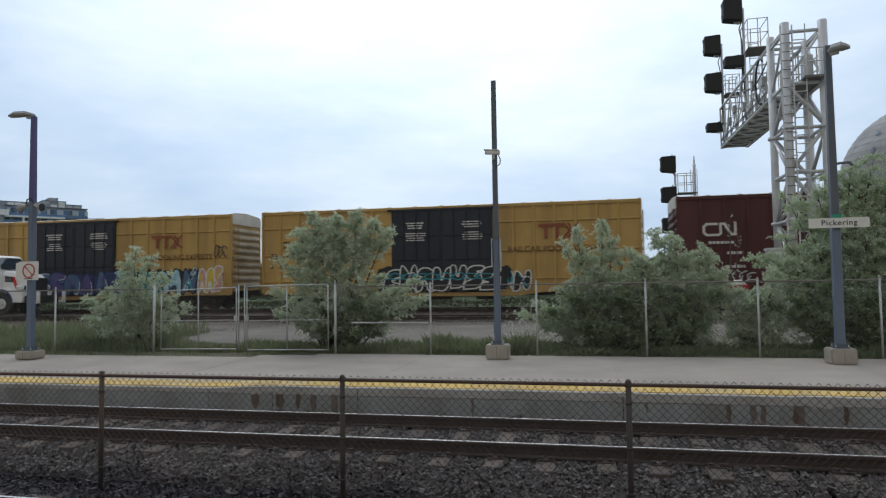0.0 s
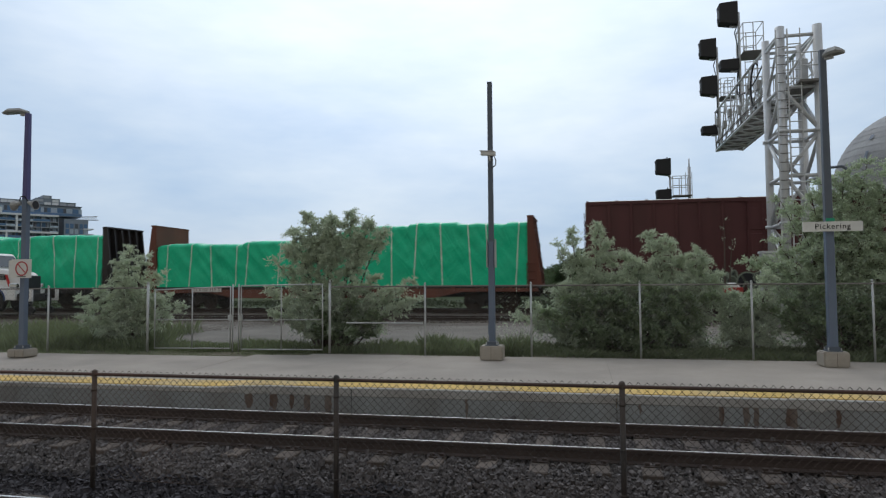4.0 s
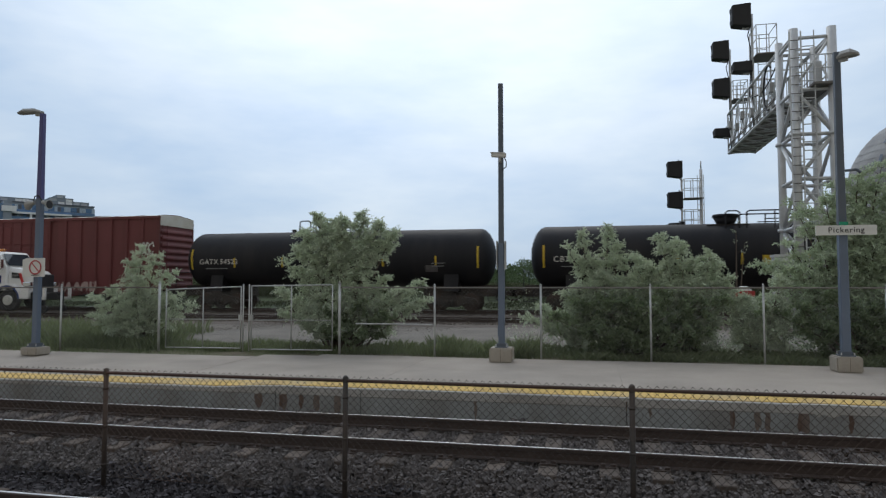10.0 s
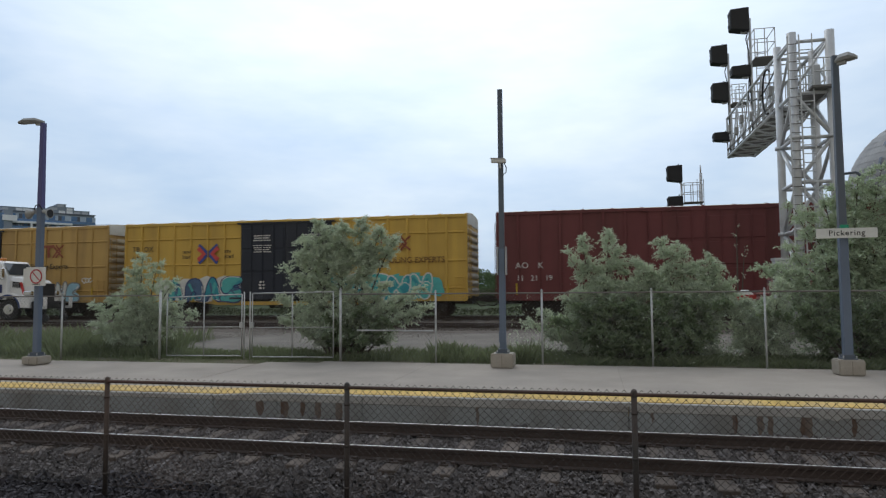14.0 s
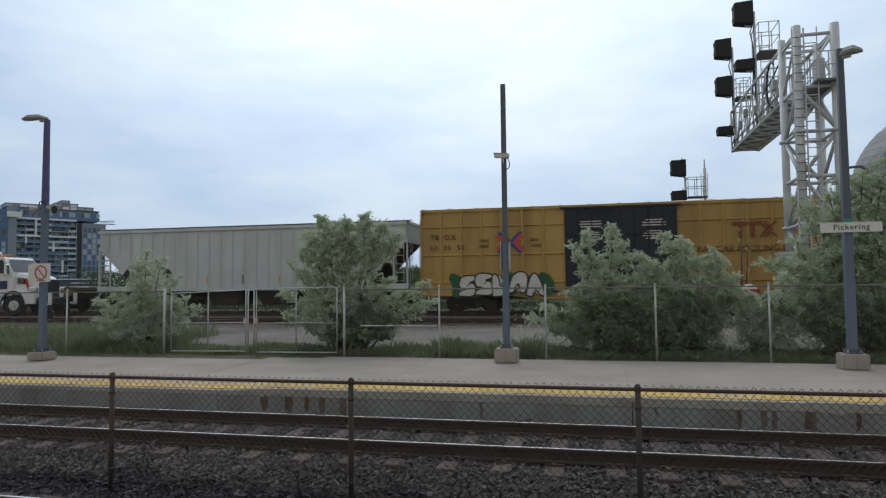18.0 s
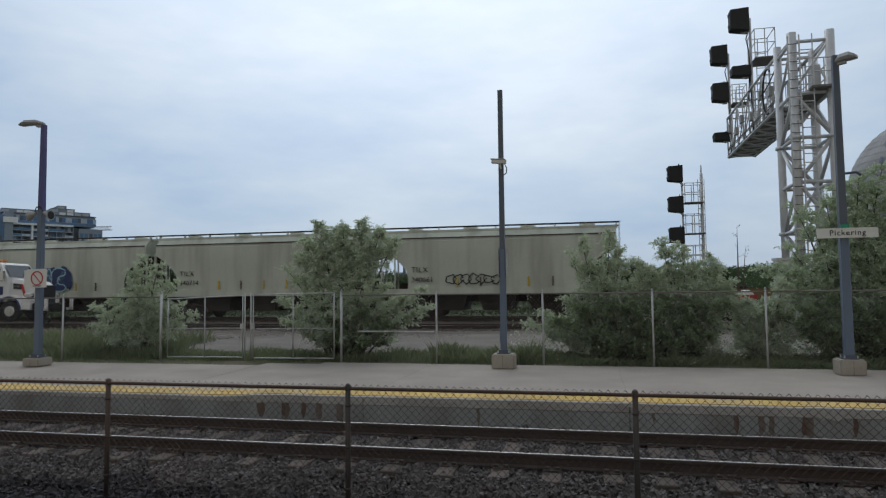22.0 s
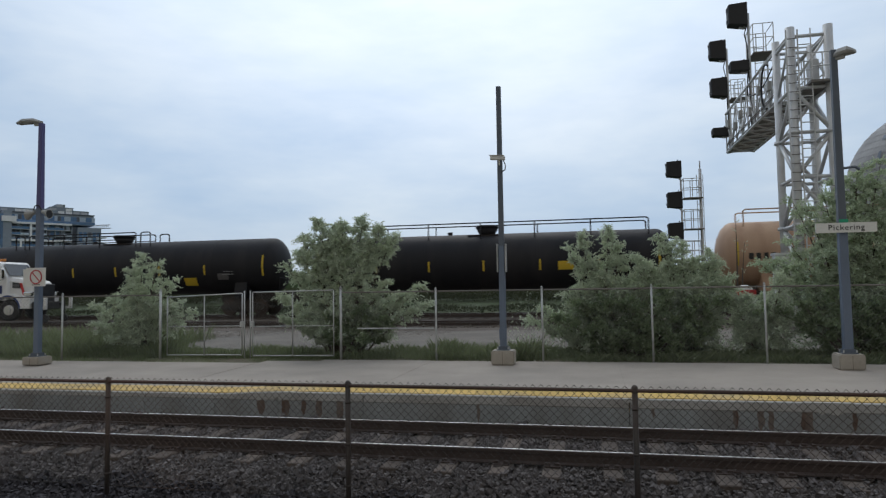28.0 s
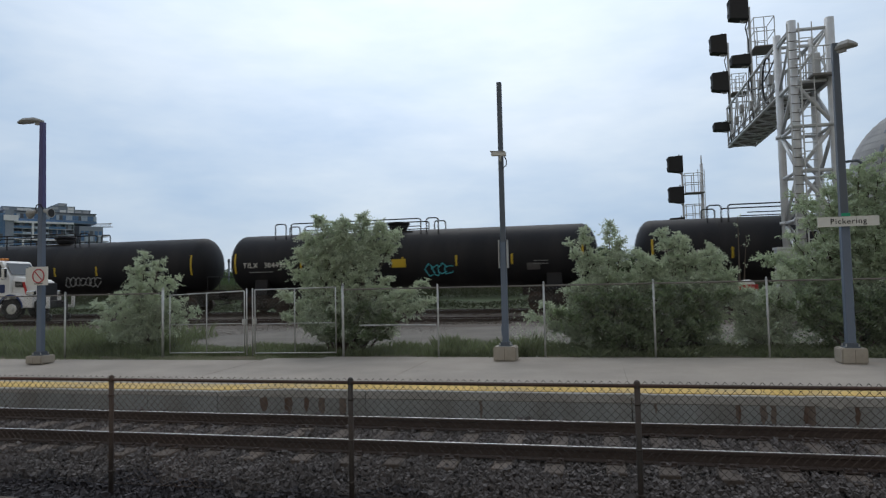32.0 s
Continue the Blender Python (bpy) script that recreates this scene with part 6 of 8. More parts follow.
    for k in range(bays):
        x = -span / 2 + span * (k + 0.5) / bays
        wd = span / bays * 0.47
        bm = B()
        loft(bm, [[(x + a * u, b * v, z) for a, b in ((-1, -1), (1, -1), (1, 1), (-1, 1))] for u, v, z in ((wd, 1.4, 1.44), (0.8, 1.05, 0.70), (0.7, 0.95, 0.36))])
        part("discharge_bay", bm, M["under"], t)
    y = SIDE - 0.035 if straight else SIDE - 0.006
    at = -half + slope + (0.3 if not straight else 0.4)
    mark_bars(t, at, 2.45 if straight else 2.22, "TILX" if not straight else "CR  OX", M["mark_black"], y, 0.38)
    lettering("car_number", number, 0.36, M["mark_black"], t, pose(at, y, 1.98 if straight else 1.74, 90), 1.05)
    for k in range(5):
        x = -half + slope + 2.6 + k * (2 * half - 2 * slope - 3.2) / 5
        bm = B()
        box(bm, x - 0.04, x + 0.04, y - 0.006, y + 0.02, 1.5, 1.95)
        part("reflector", bm, M["mark_yellow"] if (seed + k) % 3 else M["rust_stain"], t)
    running_gear(t, half, 1.7)
    CARS.append((t, (left + right) / 2))
    return t, half


t, h = hopper_car(-284.15, -266.4, "hopper_grey", "pale grey ribbed covered hopper with black diamonds", "13  422", 91, top=4.42, slope=2.1, panels=26, straight=True)
for x in (-h + 1.95, -h + 4.4):
    bm = B()
    f = [bm.verts.new((x + a, SIDE - 0.045, 2.05 + b)) for a, b in ((-0.32, 0), (0, -0.36), (0.32, 0), (0, 0.36))]
    bm.faces.new(f)
    part("diamond_mark", bm, M["mark_black"], t)


def spine_flat(left, right):
    half = (right - left) / 2
    t = thing("empty_flatcar", pose(0, 0, 0), "long empty flatcar with worn yellow side sills", "flatcar", "freight cars")
    bm = B()
    poly_prism(bm, [(-half, 1.27), (-half, 0.95), (-half + 3.3, 0.95), (-half + 4.4, 0.62), (half - 4.4, 0.62), (half - 3.3, 0.95), (half, 0.95), (half, 1.27)], -1.48, -1.40)
    part("side_sill", bm, M["flat_yellow"], t)
    bm = B()
    poly_prism(bm, [(-half, 1.27), (-half, 0.95), (half, 0.95), (half, 1.27)], 1.40, 1.48)
    part("side_sill", bm, M["flat_yellow"], t)
    n = 40
    for k in range(n):
        x = -half + 2 * half * k / n
        bm = B()
        box(bm, x + 0.01, x + 2 * half / n - 0.01, -1.4, 1.4, 1.2, 1.25)
        part("deck_plank", bm, M["under"], t)
    bm = B()
    box(bm, -half, half, -0.35, 0.35, 0.6, 1.2)
    part("centre_sill", bm, M["under"], t)
    for k in range(12):
        bm = B()
        x = -half + 1 + (2 * half - 2) * k / 11
        box(bm, x - 0.05, x + 0.05, -1.54, -1.48, 0.98, 1.26)
        part("stake_pocket", bm, M["flat_yellow"], t)
    for x in (-half + 3, 0, half - 3):
        bm = B()
        box(bm, x - 0.5, x + 0.5, -0.4, 0.4, 1.25, 1.42)
        part("hitch", bm, M["under"], t, bevel=0.04)
    lettering("car_number", "PTTX  33 60", 0.36, M["mark_white"], t, pose(-half + 6.0, -1.49, 0.86, 90), 1.15)
    running_gear(t, half, 2.2)
    CARS.append((t, (left + right) / 2))


spine_flat(-311.3, -285.7)
t, h = hopper_car(-324.9, -313.4, "hopper_olive", "olive-grey covered hopper with rounded sides", "340661", 101)
tag_scrawl(t, -h + 3.4, 1.5, 2.6, 0.7, "spray_black", 102, SIDE - 0.012)
hopper_car(-337.65, -325.45, "hopper_olive", "olive-grey covered hopper with black numbers", "340714", 104)
t, h = hopper_car(-350.25, -338.05, "hopper_olive", "olive-grey covered hopper with large navy graffiti", "340799", 107)
graffiti(t, -h + 2.9, -h + 7.0, 1.45, 2.85, ("spray_navy", "spray_slate"), "spray_sky", None, 5, 108, SIDE - 0.03, cloud="spray_navy")
t, h = hopper_car(-362.85, -350.8, "hopper_olive", "olive-grey covered hopper with a dark outline tag", "340795", 110)
tag_scrawl(t, -h + 4.4, 1.5, 2.9, 0.8, "spray_black", 111, SIDE - 0.012)
tag_scrawl(t, -h + 7.6, 1.5, 2.6, 0.7, "spray_black", 112, SIDE - 0.012)
hopper_car(-375.45, -363.5, "hopper_olive", "olive-grey covered hopper streaked with dust", "340776", 113)
tank_car(-395.1, -376.5, "tank_tan", "rust-stained tan tank car with long top railings", "206038", 121, rail_full=True, dome=0.0, mark=4)
tank_car(-415.0, -396.4, "tank_black", "black tank car with railings along its whole top", "65163", 123, rail_full=True, placard=4.1, dome=0.2, radius=1.43, mid=2.52, mark=4)
tank_car(-435.95, -416.05, "tank_black", "black tank car with yellow reflectors", "304455", 125, placard=4.7, plate=-0.6)
t, h = tank_car(-456.0, -436.8, "tank_black", "black tank car with a pale chalk scrawl at one end", "304699", 127, placard=-1.25, rails=(-5.2, 1.2))
tag_scrawl(t, h - 1.6, 2.2, 0.6, 1.1, "spray_white", 128, -1.5, 3)
t, h = tank_car(-476.9, -457.1, "tank_black", "black tank car with teal scrawl low on its side", "304491", 129, placard=0.0)
tag_scrawl(t, 1.4, 1.6, 1.3, 0.8, "spray_teal", 130, -1.5, 4)
t, h = tank_car(-497.0, -477.5, "tank_black", "black tank car with pale scrawls", "304512", 131, placard=-3.0)
tag_scrawl(t, 1.0, 1.5, 2.2, 0.7, "spray_grey", 132, -1.5)


# ---- signal cantilever over the freight line ----
def signal_head(t, x, y, z, tall, label=""):
    """A black signal: hooded box on a bracket, its lens side to the west."""
    h = tall / 2
    bm = B()
    loft(bm, [[(x + dx, y + sy * wy, z + sz) for sy, sz in ((-1, lo), (1, lo), (1, hi), (-1, hi))]
              for dx, wy, lo, hi in ((-0.48, 0.22, -h * 0.72, h * 0.86), (-0.44, 0.30, -h * 0.8, h * 0.95), (0.28, 0.34, -h, h), (0.38, 0.34, -h, h))])
    head = part("signal_head", bm, M["black"], t, label or "black hooded signal head", bevel=0.02)
    n = 2 if tall > 0.8 else 1
    for k in range(n):
        zz = z + (0.28 if n == 2 and k == 0 else -0.28 if n == 2 else 0)
        bm = B()
        tube(bm, (x - 0.50, y, zz - 0.02), (x - 0.4, y, zz), 0.14, 12)
        part("hood", bm, M["black"], head)
    bm = B()
    tube(bm, (x + 0.2, y, z + h), (x + 0.2, y, z + h + 0.12), 0.03, 6)
    part("finial", bm, M["black"], head)
    return head


def cage(t, x0, x1, y0, y1, z0, z1, mat="gantry"):
    """A railed standing platform behind a signal."""
    bm = B()
    box(bm, x0, x1 + 0.1, y0, y1, z0 - 0.05, z0)
    part("platform_grating", bm, M["grate"], t)
    for zz in (z1, (z0 + z1) / 2):
        bm = B()
        pipe(bm, [(x0, y0, zz), (x1, y0, zz), (x1, y1, zz), (x0, y1, zz), (x0, y0, zz)], 0.022, 5)
        part("guard_rail", bm, M[mat], t)
    for x in (x0, (x0 + x1) / 2, x1):
        for y in (y0, y1):
            bm = B()
            tube(bm, (x, y, z0), (x, y, z1), 0.024, 5)
            part("guard_post", bm, M[mat], t)


def gantry():
    t = thing("signal_gantry", pose(0, 0, 0), "galvanised cantilever signal gantry with black signal heads", "signal gantry")
    G = M["gantry"]
    X0, X1, Y0, Y1, TOP = 7.6, 8.92, 27.3, 29.3, 11.75
    for x, y, top, r in ((X0, Y0, TOP, 0.17), (X1, Y0, TOP, 0.17), (X0, Y1, 11.9, 0.15), (X1, Y1, TOP - 0.1, 0.17)):
        bm = B()
        tube(bm, (x, y, 0.3), (x, y, top), r, 14)
        leg = part("tower_leg", bm, G, t)
        bm = B()
        box(bm, x - 0.3, x + 0.3, y - 0.3, y + 0.3, 0.3, 0.36)
        part("foot_plate", bm, G, leg)
    corners = [(X0, Y0), (X1, Y0), (X1, Y1), (X0, Y1)]
    levels = [0.6, 2.4, 4.2, 6.0, 7.7, 9.4]
    for i, (a, b) in enumerate(zip(levels, levels[1:])):
        for k in range(4):
            (xa, ya), (xb, yb) = corners[k], corners[(k + 1) % 4]
            p, q = ((xa, ya, a), (xb, yb, b)) if (i + k) % 2 else ((xb, yb, a), (xa, ya, b))
            bm = B()
            tube(bm, p, q, 0.075, 8)
            part("diagonal_brace", bm, G, t)
            bm = B()
            tube(bm, (xa, ya, b), (xb, yb, b), 0.07, 8)
            part("cross_brace", bm, G, t)
    for z in (11.4,):
        for k in range(4):
            (xa, ya), (xb, yb) = corners[k], corners[(k + 1) % 4]
            bm = B()
            tube(bm, (xa, ya, z), (xb, yb, z), 0.07, 8)
            part("cross_brace", bm, G, t)
    for (xa, ya), (xb, yb) in ((corners[0], corners[1]), (corners[1], corners[2]), (corners[3], corners[0])):
        bm = B()
        tube(bm, (xa, ya, 9.5), (xb, yb, 11.4), 0.05, 8)
        part("diagonal_brace", bm, G, t)
    for k in range(30):
        bm = B()
        tube(bm, (X0 - 0.2, Y0 - 0.2, 1.4 + 0.34 * k), (X0 + 0.2, Y0 - 0.2, 1.4 + 0.34 * k), 0.016, 5)
        part("step_rung", bm, M["rail_tube"], t)
    for sx in (-0.2, 0.2):
        bm = B()
        tube(bm, (X0 + sx, Y0 - 0.2, 1.0), (X0 + sx, Y0 - 0.2, 11.6), 0.03, 6)
        part("ladder_stile", bm, G, t)
    bm = B()
    ladder(bm, X0 + 0.42, Y0 - 0.22, 1.0, 11.6, 0.45, 0.022, 0.33)
    part("tower_ladder", bm, G, t)
    for k in range(12):
        bm = B()
        box(bm, X0 + 0.02, X0 + 0.25, Y0 - 0.2, Y0 - 0.16, 1.5 + 0.85 * k, 1.54 + 0.85 * k)
        part("ladder_bracket", bm, G, t)
    # service landing on the tower
    bm = B()
    box(bm, X0 + 0.55, X1 + 0.05, Y0 - 0.4, Y1, 9.5, 9.58)
    part("landing", bm, M["grate"], t)
    for p, q in (((X1 + 0.02, Y0 - 0.38), (X1 + 0.02, Y1)), ((X0 + 0.6, Y0 - 0.38), (X1 + 0.02, Y0 - 0.38))):
        for zz in (10.1, 10.6):
            bm = B()
            tube(bm, (*p, zz), (*q, zz), 0.025, 6)
            part("landing_rail", bm, G, t)
        for u in (0, 0.5, 1):
            bm = B()
            x, y = p[0] + (q[0] - p[0]) * u, p[1] + (q[1] - p[1]) * u
            tube(bm, (x, y, 9.58), (x, y, 10.6), 0.025, 6)
            part("landing_post", bm, G, t)
    # the arm: a box truss that reaches out over the tracks
    yA, yB, zL, zH = Y1, 39.9, 9.42, 11.6
    for x in (X0, X1 + 0.1):
        for z in (zL, zH):
            bm = B()
            tube(bm, (x, yA - 0.1, z), (x, yB, z), 0.06, 8)
            part("arm_chord", bm, G, t)
        n = 8
        for k in range(n + 1):
            y = yA + (yB - yA) * k / n
            bm = B()
            tube(bm, (x, y, zL), (x, y, zH), 0.038, 6)
            part("arm_post", bm, G, t)
            if k < n:
                y2 = yA + (yB - yA) * (k + 1) / n
                bm = B()
                tube(bm, (x, y, zL if k % 2 else zH), (x, y2, zH if k % 2 else zL), 0.034, 6)
                part("arm_diagonal", bm, G, t)
    for k in range(9):
        y = yA + (yB - yA) * k / 8
        for z in (zL, zH):
            bm = B()
            tube(bm, (X0, y, z), (X1 + 0.1, y, z), 0.035, 6)
            part("arm_strut", bm, G, t)
    n = 44
    for k in range(n):
        bm = B()
        y = yA + (yB - yA) * k / n
        box(bm, X0 + 0.08, X1 + 0.02, y + 0.05, y + (yB - yA) / n - 0.05, zL + 0.02, zL + 0.06)
        part("walkway_grating", bm, M["grate"], t)
    for k in range(8):
        y, y2 = yA + (yB - yA) * k / 8, yA + (yB - yA) * (k + 1) / 8
        for p, q in (((X0, y), (X1 + 0.1, y2)), ((X1 + 0.1, y), (X0, y2))):
            bm = B()
            tube(bm, (*p, zL - 0.05), (*q, zL - 0.05), 0.035, 6)
            part("floor_brace", bm, G, t)
        bm = B()                          # knee braces and toe boards
        tube(bm, (X0, y, zL + 1.1), (X0, y2, zL + 0.1), 0.028, 6)
        part("side_brace", bm, G, t)
    for x in (X0 + 0.05, X1 + 0.05):
        bm = B()
        box(bm, x - 0.012, x + 0.012, yA, yB, zL + 0.06, zL + 0.2)
        part("toe_board", bm, M["grate"], t)
    for zz in (zL + 0.55, zL + 1.1):
        bm = B()
        tube(bm, (X1 + 0.02, yA, zz), (X1 + 0.02, yB, zz), 0.022, 6)
        part("walkway_rail", bm, G, t)
    # tie back to the tower's head
    for x in (X0, X1):
        bm = B()
        tube(bm, (x, Y0, 11.5), (x, yA + 3.0, zH), 0.05, 8)
        part("tie_rod", bm, G, t)
    # masts on the arm, their heads and standing cages
    for ym, heads in ((34.3, ((15.05, 1.12), (12.52, 0.52))), (39.6, ((15.15, 1.1), (13.02, 1.1), (10.5, 0.5)))):
        bm = B()
        tube(bm, (7.72, ym, 9.4), (7.72, ym, heads[0][0] + 0.1), 0.065, 10)
        part("signal_mast", bm, G, t)
        for z, tall in heads:
            signal_head(t, 7.26, ym, z, tall)
            bm = B()
            pipe(bm, [(7.7, ym, z - tall * 0.4), (7.45, ym, z - tall * 0.55), (7.3, ym, z - tall * 0.5)], 0.06, 8)
            part("head_bracket", bm, G, t)
    cage(t, 7.75, 8.65, 33.6, 35.0, 13.0, 14.35)
    cage(t, 7.75, 8.5, 39.0, 40.1, 12.3, 13.3)
    bm = B()
    ladder(bm, 8.3, 34.9, 9.5, 13.7, 0.4, 0.02)
    part("mast_ladder", bm, G, t)
    bm = B()
    ladder(bm, 8.2, 39.2, 9.5, 13.2, 0.4, 0.02)
    part("mast_ladder", bm, G, t)
    for y, z, w, h in ((31.2, 9.5, 0.5, 1.1), (35.4, 9.5, 0.6, 1.3), (37.8, 9.5, 0.5, 0.9), (28.6, 9.6, 0.5, 1.2)):
        bm = B()
        box(bm, X1 - 0.35, X1 - 0.02, y - w / 2, y + w / 2, z, z + h)
        part("equipment_box", bm, G, t, bevel=0.02)
    for y in (30.6, 33.0, 36.4, 38.6):
        bm = B()
        tube(bm, (X0 + 0.1, y, zL), (X0 + 0.1, y, zL + 1.1), 0.025, 6)
        part("walkway_post", bm, G, t)
    for zz in (zL + 0.55, zL + 1.1):
        bm = B()
        tube(bm, (X0 + 0.1, yA, zz), (X0 + 0.1, yB, zz), 0.02, 6)
        part("walkway_rail", bm, G, t)
    bm = B()
    pipe(bm, [(X0 - 0.05, 29.4 + 0.35 * k, 11.1 - 0.45 * math.sin(k * math.pi / 14)) for k in range(15)] + [(7.66, 34.3, 13.0)], 0.03, 6)
    part("signal_cable", bm, M["black"], t)
    for x, y in ((X0, Y0), (X1, Y0), (X0, Y1), (X1, Y1)):
        for z in (4.2, 7.7):
            bm = B()
            tube(bm, (x, y, z - 0.06), (x, y, z + 0.06), 0.22, 14)
            part("leg_flange", bm, G, t)
    for x, z in ((X0 - 0.07, zL + 0.3), (X0 - 0.07, zL + 0.38), (X1 + 0.17, zL + 0.35)):
        bm = B()
        tube(bm, (x, yA, z), (x, yB - 0.3, z), 0.022, 6)
        part("conduit", bm, M["rail_tube"], t)
    for y, z in ((30.4, 10.4), (32.1, 10.7), (33.9, 10.2), (36.0, 10.6), (37.3, 10.3), (38.9, 10.8)):
        bm = B()
        box(bm, X0 - 0.14, X0 + 0.04, y - 0.16, y + 0.16, z - 0.2, z + 0.2)
        part("junction_box", bm, M["lamp_grey"], t, bevel=0.015)
    for k in range(16):
        y = yA + (yB - yA) * (k + 0.5) / 16
        bm = B()
        tube(bm, (X1 + 0.1, y, zL), (X1 + 0.1, y, zL + 1.1 if k % 2 else zH), 0.022, 6)
        part("rail_post", bm, G, t)
    for ym, z0, z1 in ((34.3, 12.0, 14.6), (39.6, 9.8, 14.7)):
        for k in range(int((z1 - z0) / 0.45)):
            bm = B()
            tube(bm, (7.72, ym - 0.16, z0 + 0.45 * k), (7.72, ym + 0.16, z0 + 0.45 * k), 0.018, 5)
            part("mast_step", bm, G, t)
        bm = B()
        pipe(bm, [(7.66, ym - 0.07, z1), (7.5, ym - 0.1, z1 - 0.5), (7.62, ym - 0.07, z1 - 1.1), (7.68, ym - 0.06, 9.6)], 0.025, 6)
        part("signal_cable", bm, M["black"], t)
    bm = B()
    pipe(bm, [(7.48, 30.6 + 0.75 * math.sin(a * 0.16), 10.45 + 0.95 * math.cos(a * 0.16)) for a in range(-4, 21)], 0.04, 6)
    part("cable_loop", bm, M["black"], t)
    return t


gantry()


def relay_box():
    t = thing("relay_cabinet", pose(6.9, 26.9, 0.4), "pale grey steel relay cabinet at the gantry's foot", "cabinet")
    bm = B()
    box(bm, -0.3, 0.3, -0.3, 0.3, 0.0, 2.65)
    part("cabinet_body", bm, M["gantry"], t, bevel=0.02)
    bm = B()
    box(bm, -0.34, 0.34, -0.34, 0.34, 2.65, 2.74)
    part("cabinet_roof", bm, M["gantry"], t)
    bm = B()
    box(bm, -0.25, 0.25, -0.315, -0.3, 0.2, 2.5)
    part("cabinet_door", bm, M["galv"], t)


relay_box()


def signal_mast():
    t = thing("mast_signal", pose(0, 42, 0), "tall mast signal with three black heads and railed cages", "mast signal")
    bm = B()
    tube(bm, (6.43, 0, 0.4), (6.43, 0, 8.9), 0.09, 10)
    tube(bm, (6.43, 0, 8.9), (6.43, 0, 9.4), 0.04, 8)
    part("mast", bm, M["gantry"], t)
    bm = B()
    tube(bm, (5.32, 0, 3.2), (5.32, 0, 8.4), 0.055, 8)
    part("head_pole", bm, M["gantry"], t)
    for k in range(3):
        z = 8.92 - 1.85 * k
        signal_head(t, 4.98, 0, z, 1.0)
        cage(t, 5.42, 6.40, -0.45, 0.45, z - 1.75, z - 0.62)
        bm = B()
        tube(bm, (5.32, 0, z - 0.6), (5.15, 0, z - 0.4), 0.06, 8)
        part("head_bracket", bm, M["gantry"], t)
    bm = B()
    ladder(bm, 6.43, 0.2, 0.6, 8.6, 0.36, 0.02)
    part("mast_ladder", bm, M["gantry"], t)
    bm = B()
    tube(bm, (6.3, 0, 3.3), (5.3, 0, 2.5), 0.03, 6)
    part("stay", bm, M["gantry"], t)


signal_mast()


# ---- white service truck on the siding ----
def wheel_mesh_truck():
    bm = B()
    n = 24
    loft(bm, [[(r * math.cos(2 * math.pi * k / n), y, r * math.sin(2 * math.pi * k / n)) for k in range(n)]
              for y, r in ((-0.15, 0.34), (-0.16, 0.46), (-0.12, 0.52), (0.12, 0.52), (0.16, 0.46), (0.15, 0.3))], smooth=True)
    return bm


